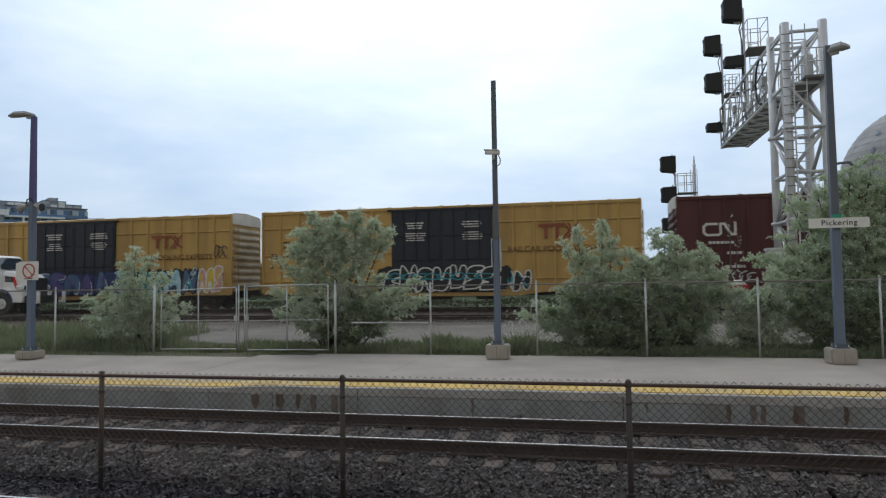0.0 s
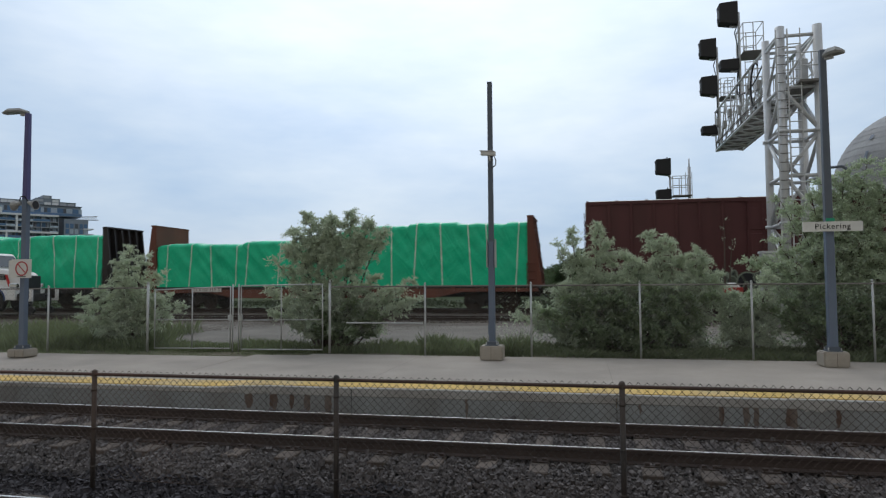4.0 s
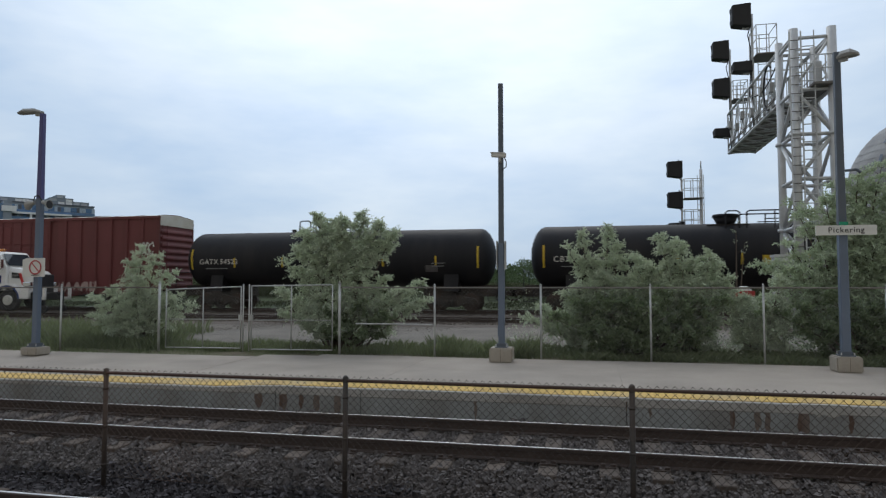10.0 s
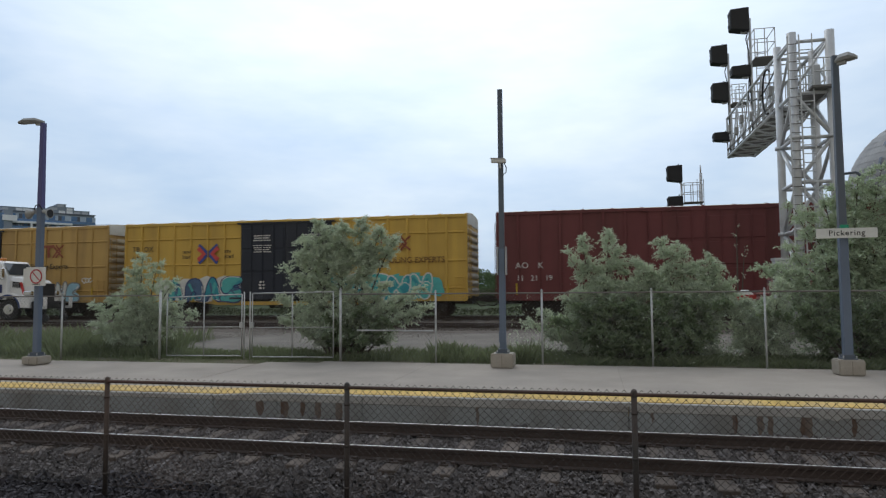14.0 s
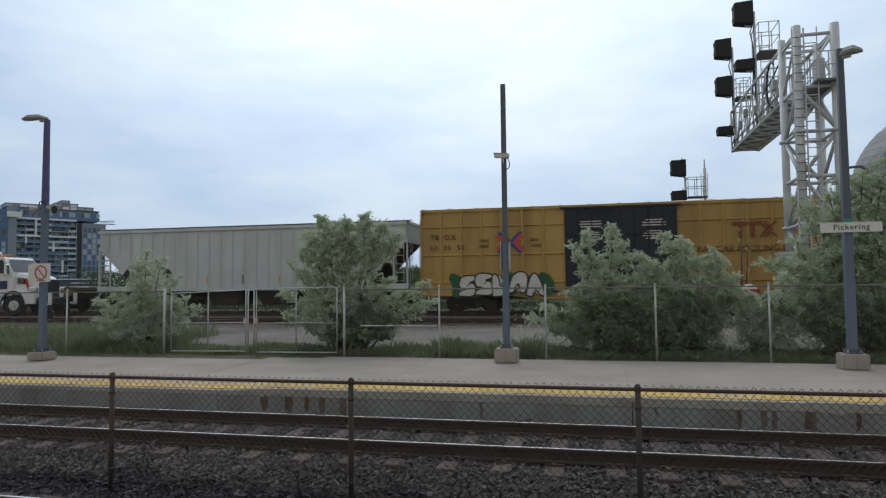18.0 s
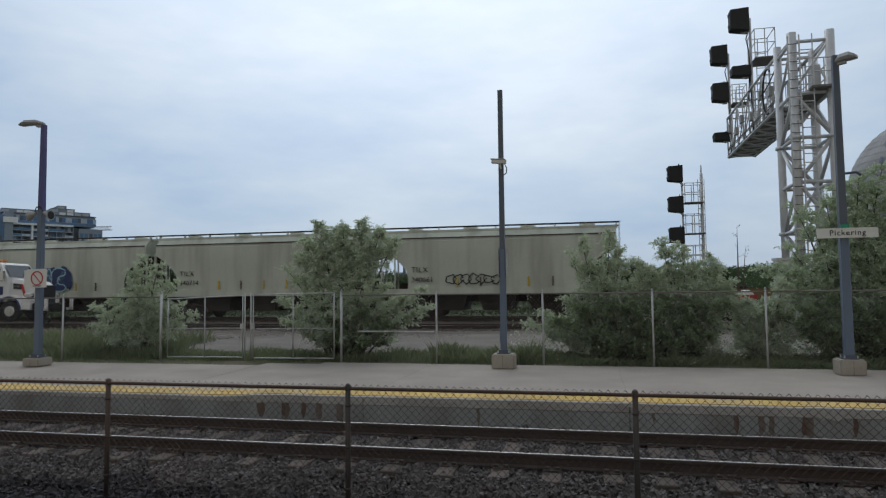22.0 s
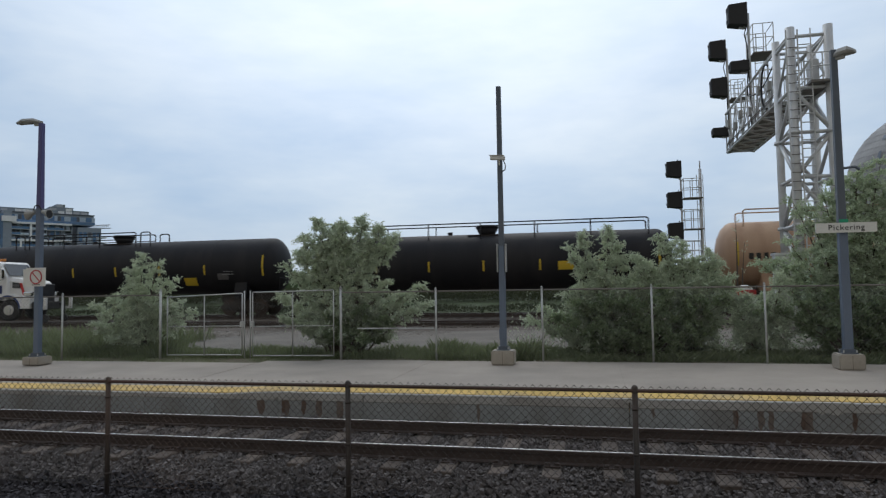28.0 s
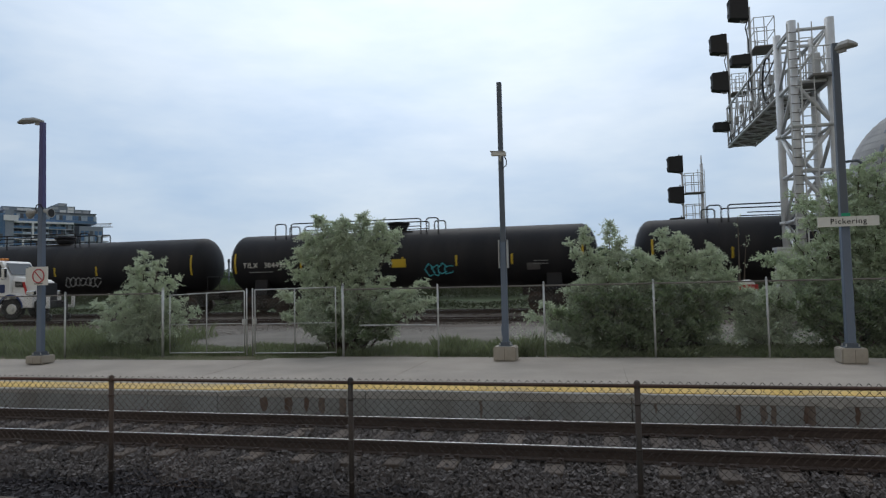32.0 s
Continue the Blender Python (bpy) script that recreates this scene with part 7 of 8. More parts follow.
def service_truck():
    # front axle at x = 0, facing east
    t = thing("service_truck", pose(-27.95, 28.25, 0.74, 0, 0, 10), "white service truck with red and white bonnet stripes", "truck")
    W = M["truck_white"]
    for x in (0.0, -5.2, -6.5):
        for y in (-0.95, 0.95):
            ty = part("tyre", wheel_mesh_truck(), M["rubber"], t)
            ty.matrix_basis = pose(x, y, 0.54)
            s = -1 if y < 0 else 1
            bm = B()
            tube(bm, (0, s * 0.10, 0), (0, s * 0.17, 0), 0.30, 18, 0.24)
            tube(bm, (0, s * 0.17, 0), (0, s * 0.21, 0), 0.11, 10)
            part("rim", bm, M["chrome"], ty)
    bm = B()                              # bonnet, sloping to the front
    loft(bm, [[(x, y * w, z) for y, z in ((-1, zb), (-1, zt - 0.18), (-0.86, zt), (0.86, zt), (1, zt - 0.18), (1, zb))]
              for x, w, zb, zt in ((-0.15, 0.86, 1.0, 2.16), (0.3, 0.84, 1.0, 2.08), (0.85, 0.80, 0.95, 1.96), (1.02, 0.76, 0.95, 1.84))])
    part("bonnet", bm, W, t, bevel=0.02)
    for y in (-1, 1):
        bm = B()                          # wheel arch
        arc = [(0.68 * math.cos(a), 0.62 + 0.72 * math.sin(a)) for a in [math.pi * k / 12 for k in range(13)]]
        inner = [(0.58 * math.cos(a), 0.58 + 0.60 * math.sin(a)) for a in [math.pi * k / 12 for k in range(13)]]
        front = [(1.45, 0.62), (1.5, 1.15), (0.75, 1.3)]
        loft(bm, [[(x, yy, z) for x, z in arc] for yy in (y * 0.72, y * 1.18)], closed=False, caps=False, smooth=True)
        loft(bm, [[(x, y * 1.18, z) for x, z in arc], [(x, y * 1.18, z) for x, z in inner]], closed=False, caps=False)
        part("fender", bm, W, t)
        bm = B()
        loft(bm, [[(x, yy, z) for x, z in inner] for yy in (y * 0.5, y * 1.17)], closed=False, caps=False, smooth=True)
        part("wheel_arch_lining", bm, M["black"], t)
        bm = B()
        loft(bm, [[(x, yy, z) for x, z in ((0.62, 0.62), (1.06, 0.6), (1.08, 1.15), (0.66, 1.25))] for yy in (y * 0.8, y * 1.16)])
        part("fender_front", bm, W, t, bevel=0.03)
        bm = B()
        box(bm, 0.72, 1.12, min(y * 0.9, y * 1.12), max(y * 0.9, y * 1.12), 1.22, 1.42)
        part("headlight", bm, M["chrome"], t, bevel=0.03)
        for k, mt in enumerate(("truck_red",)):
            bm = B()
            x = 0.46 + 0.15 * k
            zt = 1.86 - 0.03 * k
            yy = y * 0.845
            f = [bm.verts.new(p) for p in ((x - 0.12, yy - y * 0.0 + y * 0.012, zt), (x + 0.02, yy + y * 0.012, zt), (x + 0.22, yy + y * 0.012, 1.25), (x + 0.08, yy + y * 0.012, 1.25))]
            bm.faces.new(f)
            part("bonnet_stripe", bm, M[mt], t)
    for y in (-1, 1):                     # dark louvre in the bonnet's side, blue trim round the arch
        bm = B()
        loft(bm, [[(x, y * 0.862 + dy * y, z) for x, z in ((0.02, 1.62), (0.42, 1.60), (0.36, 1.86), (0.02, 1.90))] for dy in (0.0, 0.03)])
        louvre = part("bonnet_louvre", bm, M["black"], t)
        for k in range(3):
            bm = B()
            box(bm, 0.04, 0.36, min(y * 0.89, y * 0.905), max(y * 0.89, y * 0.905), 1.66 + 0.07 * k, 1.68 + 0.07 * k)
            part("slat", bm, M["lamp_grey"], louvre)
        bm = B()
        arcs = [[(r * math.cos(math.pi * k / 14), y * 1.19, 0.60 + (r + 0.03) * math.sin(math.pi * k / 14)) for k in range(15)] for r in (0.56, 0.64)]
        loft(bm, arcs, closed=False, caps=False, smooth=True)
        part("arch_trim", bm, M["arch_blue"], t)
    bm = B()                              # cab
    loft(bm, [[(x, y, z) for x, z in ((-0.12, 1.0), (-0.12, 2.16), (-0.52, 2.86), (-0.62, 2.93), (-1.75, 2.96), (-1.85, 2.9), (-1.9, 1.0))] for y in (-1.08, 1.08)])
    cab = part("cab", bm, W, t, bevel=0.03)
    bm = B()
    f = [bm.verts.new(p) for p in ((-0.13, -0.95, 2.24), (-0.13, 0.95, 2.24), (-0.47, 0.9, 2.82), (-0.47, -0.9, 2.82))]
    bm.faces.new(f)
    for v in bm.verts:
        v.co.x += 0.03
    part("windscreen", bm, M["glass_dark"], cab)
    for y in (-1.1, 1.1):
        bm = B()
        loft(bm, [[(x, yy, z) for x, z in ((-0.28, 2.12), (-0.62, 2.78), (-1.5, 2.8), (-1.5, 2.12))] for yy in (y, y * 0.985)])
        part("side_window", bm, M["glass_dark"], cab)
        bm = B()
        box(bm, -0.35, -0.2, min(y * 1.05, y * 1.25), max(y * 1.05, y * 1.25), 2.0, 2.55)
        part("mirror", bm, M["chrome"], cab, bevel=0.02)
        bm = B()
        box(bm, -1.6, -0.35, min(y, y * 1.008), max(y, y * 1.008), 1.35, 1.75)
        part("door_lettering_band", bm, M["spray_navy"], cab)
    for x in (-0.65, -0.9, -1.2):
        bm = B()
        box(bm, x - 0.07, x + 0.07, -0.9 + abs(x) * 0.3, -0.7 + abs(x) * 0.3, 2.95, 3.07)
        part("roof_marker", bm, M["amber"], cab, bevel=0.02)
    bm = B()
    tube(bm, (-1.3, -0.4, 2.95), (-1.3, -0.4, 3.2), 0.1, 10)
    part("beacon", bm, M["chrome"], cab)
    bm = B()                              # brush guard and rail gear in front
    box(bm, 1.03, 1.12, -0.74, 0.74, 0.75, 1.80)
    part("grille", bm, M["grille"], t, bevel=0.02)
    bm = B()
    box(bm, 1.1, 1.36, -1.05, 1.05, 0.55, 0.92)
    part("bumper", bm, M["black"], t, bevel=0.03)
    for y in (-0.75, 0.75):
        bm = B()
        pipe(bm, [(1.25, y, 0.85), (1.5, y, 0.8), (1.6, y, 1.0), (1.63, y, 0.35)], 0.06, 6)
        tube(bm, (1.6, y - 0.06, 0.1), (1.6, y + 0.06, 0.1), 0.2, 12)
        part("rail_wheel_gear", bm, M["black"], t)
    for y in (-1.02, 1.02):
        bm = B()
        box(bm, 1.36, 1.85, y - 0.06, y + 0.06, 0.55, 0.68)
        box(bm, 1.72, 1.85, y - 0.06, y + 0.06, 0.55, 1.15)
        part("gear_guard", bm, M["truck_white"], t)
    bm = B()
    box(bm, -7.5, -2.0, -0.45, 0.45, 0.62, 0.9)
    part("chassis", bm, M["black"], t)
    bm = B()
    box(bm, -7.4, -2.1, -1.2, 1.2, 0.95, 2.1)
    part("service_body", bm, M["truck_white"], t, bevel=0.03)
    for k in range(3):
        bm = B()
        box(bm, -7.2 + 1.7 * k, -5.65 + 1.7 * k, -1.225, -1.2, 1.05, 2.0)
        part("locker_door", bm, M["truck_white"], t, bevel=0.01)
    bm = B()
    tube(bm, (-1.3, -0.85, 0.62), (-0.5, -0.85, 0.62), 0.3, 14)
    part("fuel_tank", bm, M["chrome"], t)


service_truck()


def roadside_cabinet():
    t = thing("utility_cabinet", pose(4.12, 20.0, 0.2), "faded cream utility cabinet with a red band", "cabinet")
    bm = B()
    box(bm, -0.24, 0.24, -0.2, 0.2, 0.0, 1.5)
    part("cabinet_body", bm, M["sign_white"], t, bevel=0.03)
    bm = B()
    box(bm, -0.25, 0.25, -0.21, 0.21, 1.5, 1.66)
    part("red_band", bm, M["truck_red"], t, "faded red band")
    bm = B()
    loft(bm, [[(r * math.cos(a * 0.5236) * 1.0, r * math.sin(a * 0.5236) * 0.8, z) for a in range(12)] for r, z in ((0.22, 1.66), (0.18, 1.74), (0.08, 1.79))])
    part("cap", bm, M["sign_white"], t)


roadside_cabinet()


# ---- apartment block under construction, far to the west ----
def apartment_block():
    # built along its front: x runs to the right along the facade, y goes away behind it
    t = thing("apartment_building", pose(-207, 248, 0, 0, 0, 54), "blue-glass apartment block with white balcony bands, still under construction", "building")
    rs = random.Random(9)

    def slab(name, x0, x1, y0, y1, z0, z1, mat, parent=t, label=""):
        bm = B()
        box(bm, x0, x1, y0, y1, z0, z1)
        return part(name, bm, M[mat], parent, label)

    def shape(name, x0, x1, y0, y1, z0, z1, mat):
        bm = B()
        box(bm, x0, x1, y0, y1, z0, z1)
        return mesh_of(bm, name, M[mat])
    fl = 2.33
    slab("wall", -36, -11.2, 0, 20, 0.4, 31.0, "tower_dark")
    slab("stair_bay", -11.2, -8.8, 1.2, 14, 0.4, 30.2, "tower_recess")
    slab("east_wing", -8.8, 0.4, -0.4, 16, 0.4, 30.0, "tower_wall")
    slab("west_wing", -66, -35.6, -2.2, 18, 0.4, 34.0, "tower_blue")
    slab("grey_pier", -35.6, -32.7, -2.4, 4, 0.4, 35.3, "tower_wall")
    # upper storey, set back behind a blue glass rail
    upper = slab("upper_storey", -35, -2.1, 1.6, 18, 31.0, 35.2, "tower_wall")
    slab("glass_rail", -32.7, -2.1, -0.3, 0.0, 31.2, 32.2, "tower_blue", upper)
    slab("roof_edge", -35.4, -1.8, 1.2, 18.4, 35.2, 35.6, "tower_recess", upper)
    pale, dark, blue = shape("pane", -0.62, 0.62, -0.12, 0.02, 0, 1.9, "tower_pale"), shape("pane", -0.62, 0.62, -0.12, 0.02, 0, 1.9, "tower_recess"), shape("pane", -0.62, 0.62, -0.12, 0.02, 0, 1.9, "tower_glass")
    for k in range(14):
        x = -33.6 + 2.35 * k
        piece("window", (pale, blue, dark)[k % 3], upper, pose(x - 0.55, 1.6, 32.5))
        piece("window", (blue, pale)[k % 2], upper, pose(x + 0.75, 1.6, 32.5))
    # stepped roof storeys clad in light and dark panels
    white, pale_grey, deep = (shape("cladding_panel", 0.05, 2.35, -0.16, 0.02, 0.05, 1.1, mt) for mt in ("tower_white", "tower_grey", "tower_wall"))
    for a, b, z0, z1 in ((-36, -18.6, 35.6, 37.0), (-18.6, -9.9, 35.6, 38.2), (-16.2, -13.0, 38.2, 39.4), (-9.9, -3.9, 35.6, 37.0)):
        ph = slab("penthouse", a, b, 2.4, 16, z0, z1, "tower_wall")
        n, rows = max(1, int((b - a) / 2.4)), max(1, int((z1 - z0) / 1.15))
        for k in range(n):
            for r in range(rows):
                piece("cladding_panel", (white, pale_grey, white, deep, pale_grey)[(2 * k + 3 * r + int(-a)) % 5], ph, pose(a + (b - a) * k / n, 2.4, z0 + 0.05 + 1.2 * r))
        slab("roof_slab", a - 0.1, b + 0.1, 2.2, 16.2, z1, z1 + 0.15, "tower_wall", ph)
    # the balcony front: floor slabs, rails of tinted glass, windows between dividers; pane colours carry deep shade and
    # pale reflections
    thin = shape("floor_slab", -32.7, -11.2, -1.7, 0, 0, 0.26, "tower_grey")
    band = shape("white_band", -32.7, -11.2, -2.0, 0, 0, 0.75, "tower_white")
    half_band = shape("white_band", -21.8, -11.2, -2.0, 0, 0, 0.7, "tower_white")
    rail = shape("balcony_rail", -1.5, 1.5, -1.72, -1.66, 0.26, 1.15, "tower_glass")
    rail_pale = shape("balcony_rail", -1.5, 1.5, -1.72, -1.66, 0.26, 1.0, "tower_pale")
    fin = shape("balcony_divider", -0.12, 0.12, -1.6, 0, 0.2, fl, "tower_wall")
    for f in range(13):
        z = 30.4 - fl * f
        piece("white_band", band if f in (0, 3) else thin, t, pose(0, 0, z)) if f != 5 else piece("white_band", half_band, t, pose(0, 0, z))
        if z < 2:
            continue
        for k in range(11):
            x = -31.8 + 1.95 * k
            piece("window", (pale, dark, blue, dark, pale)[rs.randrange(5)], t, pose(x, 0, z - fl + 0.35))
        for k in range(7):
            x = -31.1 + 3.07 * k
            piece("balcony_divider", fin, t, pose(x + 1.55, 0, z - fl))
            if rs.random() < 0.85:
                piece("balcony_rail", rail if rs.random() < 0.6 else rail_pale, t, pose(x, 0, z - fl))
        # east wing: ribbon windows and corner balconies that stand out past its side
        if f:
            for x in (-7.6, -5.9, -4.1, -2.3, -0.6):
                piece("window", (blue, dark, pale)[rs.randrange(3)], t, pose(x, -0.4, z - fl + 0.4))
            slab("corner_balcony", -1.6, 2.5, -1.0, 5, z - fl + 0.05, z - fl + 0.5, "tower_white" if f % 2 else "tower_grey")
        for x in (-60, -56, -52, -48, -44, -40, -37):
            piece("window", (dark, blue, pale)[rs.randrange(3)], t, pose(x, -2.2, z - fl + 0.4))
    for x, z0, z1 in ((-26.0, 23.6, 30.6), (-29.4, 20.6, 23.6), (-19.6, 17.6, 21.6), (-16.2, 9.0, 14.0), (-30.0, 8.0, 14.0)):
        slab("white_frame", x - 0.35, x + 0.35, -2.05, -0.1, z0, z1, "tower_white")
    slab("hoarding_sign", -36.2, -31.2, -2.9, -2.5, 31.0, 33.2, "tower_white")
    slab("podium", -40, 2, -7, -2.6, 0.4, 6.4, "tower_recess")
    for k in range(4):
        slab("podium_slab", -14 - 5 * (k % 2), 1.5 + 0.9 * k, -7.6, -2.6, 1.2 + 1.6 * k, 1.6 + 1.6 * k, "tower_white")


apartment_block()


def crane():
    t = thing("tower_crane", pose(-222, 256, 3.6), "pale lattice tower crane behind the building", "crane")
    bm = B()
    for dx, dy in ((0, 0), (1.6, 0), (1.6, 1.6), (0, 1.6)):
        tube(bm, (dx, dy, 0.3), (dx, dy, 28), 0.14, 5)
    for k in range(8):
        tube(bm, (0, 0, 3.2 * k), (1.6, 0, 3.2 * k + 3.2), 0.1, 4)
    part("crane_mast", bm, M["gantry"], t)
    bm = B()
    for dy, dz in ((0, 0), (1.4, 0), (0.7, 1.5)):
        tube(bm, (-4, dy, 27.5 + dz), (13.0, dy, 27.5 + dz - 0.3), 0.16, 5)
    for k in range(13):
        x = -4 + 1.3 * k
        tube(bm, (x, 0, 27.5), (x + 0.65, 0.7, 29.0), 0.1, 4)
        tube(bm, (x + 0.65, 0.7, 29.0), (x + 1.3, 0, 27.5), 0.1, 4)
    part("jib", bm, M["gantry"], t)


crane()


# ---- shingled dome store to the east ----
def dome_store():
    t = thing("storage_dome", pose(27.2, 60, 0), "grey shingled storage dome with darker patches", "dome")
    r, base = 6.55, 9.4
    bm = B()
    n = 48
    loft(bm, [[(r * math.cos(2 * math.pi * k / n), r * math.sin(2 * math.pi * k / n), z) for k in range(n)] for z in (0.5, base)], smooth=True)
    part("wall", bm, M["dome"], t)
    rings = 16
    for i in range(rings):
        a0, a1 = math.pi / 2 * i / rings, math.pi / 2 * (i + 1.08) / rings
        a1 = min(a1, math.pi / 2 - 0.01)
        bm = B()
        lift = 0.018
        loft(bm, [[((r * math.cos(a) + e) * math.cos(2 * math.pi * k / n), (r * math.cos(a) + e) * math.sin(2 * math.pi * k / n), base + r * math.sin(a)) for k in range(n)]
                  for a, e in ((a0, lift), (a1, 0.0))], caps=i == rings - 1, smooth=True)
        part("shingle_course", bm, M["dome"], t)
    rs = random.Random(4)
    for k in range(26):
        a, b = rs.uniform(0.1, 1.1), rs.uniform(3.4, 5.6)
        d = 0.075
        bm = B()
        w = rs.uniform(0.03, 0.06)
        f = [bm.verts.new(((r + 0.075) * math.cos(aa) * math.cos(bb), (r + 0.075) * math.cos(aa) * math.sin(bb), base + (r + 0.075) * math.sin(aa)))
             for aa, bb in ((a, b), (a, b + w), (a + d, b + w), (a + d, b))]
        bm.faces.new(f)
        part("missing_shingle", bm, M["tower_dark"], t)


dome_store()


def stack(name, x, y, top, r, label):
    t = thing(name, pose(x, y, 0.3), label, "pole")
    bm = B()
    tube(bm, (0, 0, 0), (0, 0, top - 0.6), r, 8)
    part("shaft", bm, M["pole_grey"], t)
    bm = B()
    tube(bm, (0, 0, top - 0.6), (0, 0, top), r * 1.5, 8, r * 1.2)
    part("cap", bm, M["pole_grey"], t)


stack("light_pole", -6.8, 110, 8.2, 0.22, "dark capped pole beyond the trees")
stack("light_pole", -64.9, 110, 7.2, 0.18, "dark capped pole beyond the trees")
stack("light_pole", -21.5, 75, 6.3, 0.16, "dark capped pole beyond the trees")


def pylon(x, y, h):
    t = thing("power_pylon", pose(x, y, 0.3), "far lattice power pylon", "pylon", "far pylons")
    bm = B()
    w = h * 0.09
    for sx, sy in ((-1, -1), (1, -1), (1, 1), (-1, 1)):
        tube(bm, (sx * w, sy * w, 0), (sx * w * 0.15, sy * w * 0.15, h), 0.22, 4)
    for k in range(6):
        z0, z1 = h * k / 6, h * (k + 1) / 6
        a, b = w * (1 - 0.85 * k / 6), w * (1 - 0.85 * (k + 1) / 6)
        tube(bm, (-a, -a, z0), (b, -b, z1), 0.14, 4)
        tube(bm, (a, -a, z0), (-b, -b, z1), 0.14, 4)
    part("lattice", bm, M["gantry"], t)
    for z, half in ((0.72, 0.16), (0.85, 0.13), (0.97, 0.09)):
        bm = B()
        tube(bm, (-h * half, 0, h * z), (h * half, 0, h * z), 0.2, 4)
        part("cross_arm", bm, M["gantry"], t)


for x, y, h in ((-318, 620, 30), (-355, 640, 30), (-285, 600, 28)):
    pylon(x, y, h)


# ---- plants ----
def leaf_quads(pos, way, length, width, rs):
    """Narrow leaves: one folded blade each, at pos, pointing along way."""
    n = len(pos)
    way = way / np.linalg.norm(way, axis=1, keepdims=True)
    side = np.cross(way, rs.normal(0, 1, (n, 3)))
    side /= np.linalg.norm(side, axis=1, keepdims=True)
    ln = length * rs.uniform(0.6, 1.3, n)[:, None]
    wd = width * rs.uniform(0.7, 1.25, n)[:, None]
    up = np.cross(side, way)
    v = np.stack([pos, pos + way * ln * 0.45 + side * wd + up * wd * 0.3, pos + way * ln, pos + way * ln * 0.45 - side * wd + up * wd * 0.3], 1)
    f = np.arange(n * 4).reshape(n, 4)
    return v.reshape(-1, 3), f


def shrub(name, base, plumes, leaves, label, mat="leaf", length=0.085, width=0.0125, droop=0.3, seed=1, category="shrub", bare=0.0, under=0, puff=1.0):
    """A many-stemmed shrub. plumes: (dx, dy, top, spread, share) of each upright branch, clothed in tufts of leafy shoots;
    leaves: how many in all; bare: the height under which the tall branches carry no leaves; under: extra low foliage."""
    rs = np.random.RandomState(seed)
    t = thing(name, pose(*base), label, category, "shrubs by the fence")
    total = sum(p[4] for p in plumes)
    pos, way = [], []
    shoots, per = (9, 15) if leaves > 2000 else (2, 4)
    for i, (dx, dy, top, spread, share) in enumerate(plumes):
        tip = np.array([dx, dy, top])
        foot = np.array([dx * 0.22 + rs.uniform(-0.1, 0.1), dy * 0.25, 0.0])
        bow = np.array([dx * 0.4, dy * 0.4, top * 0.55]) + rs.normal(0, 0.07, 3)
        us = np.linspace(0, 1, 9)
        line = (1 - us)[:, None] ** 2 * foot + 2 * (us * (1 - us))[:, None] * bow + us[:, None] ** 2 * tip
        bm = B()
        r0 = 0.015 + 0.010 * top
        for k in range(8):
            tube(bm, line[k], line[k + 1], r0 * (1 - k / 9), 5, r0 * (1 - (k + 1) / 9), caps=False)
        start = min(0.8, bare / top) if top > bare + 0.5 else 0.16
        n = max(3, int(leaves * share / total / (shoots * per)))
        u = start + (1 - start) * np.linspace(0.02, 1.0, n) ** 0.85 + rs.normal(0, 0.015, n)
        u = np.clip(u, 0.05, 1.0)
        c = (1 - u)[:, None] ** 2 * foot + 2 * (u * (1 - u))[:, None] * bow + u[:, None] ** 2 * tip
        turn = np.arange(n) * 2.4 + rs.uniform(0, 6.28)
        v = (u - start) / (1 - start)
        reach = spread * (0.10 + 1.05 * np.clip(1.02 - v, 0, 1) ** 0.75) * rs.uniform(0.35, 1.15, n)
        out = np.stack([np.cos(turn), np.sin(turn) * 0.9, rs.uniform(0.1, 0.75, n)], 1)
        heart = c + out * reach[:, None]
        for k in range(n):
            tube(bm, c[k], heart[k], 0.010, 3, 0.004, caps=False)
        part("stem", bm, M["bark"], t)
        # each tuft: shoots that fan out from its heart, rise and hang over at their ends
        fan = out[:, None] * 0.55 + rs.normal(0, 0.5, (n, shoots, 3)) + np.array([0, 0, 0.75])
        fan /= np.linalg.norm(fan, axis=2, keepdims=True)
        span = puff * rs.uniform(0.15, 0.34, (n, shoots))[..., None]
        s = np.linspace(0.08, 1.0, per)[None, None, :, None] + rs.normal(0, 0.04, (n, shoots, per, 1))
        p = heart[:, None, None] + fan[:, :, None] * span[:, :, None] * s
        p = p + np.array([0, 0, -0.13]) * puff * s ** 2 + rs.normal(0, 0.012, p.shape)
        d = fan[:, :, None] * 0.55 + rs.normal(0, 0.42, p.shape) + np.array([0, 0, -droop]) * (0.4 + s)
        pos.append(p.reshape(-1, 3))
        way.append(d.reshape(-1, 3))
    pos, way = np.concatenate(pos), np.concatenate(way)
    if under:
        n = under
        xs = [p[0] for p in plumes]
        cx = rs.uniform(min(xs) - 0.5, max(xs) + 0.5, n)
        cl = np.round(cx * 3) / 3
        p = np.stack([cx, rs.normal(0, 0.45, n), np.abs(rs.normal(0.45, 0.42, n)) * (0.8 + 0.35 * np.sin(cl * 5.1))], 1)
        pos, way = np.concatenate([pos, p]), np.concatenate([way, rs.normal(0, 1, (n, 3)) + (0, 0, 0.4)])
    keep = pos[:, 2] > 0.02
    v, f = leaf_quads(pos[keep], way[keep], length, width, rs)
    crown = new("crown", from_arrays("crown", v, f, [M[mat]]))
    crown.parent = t
    return t


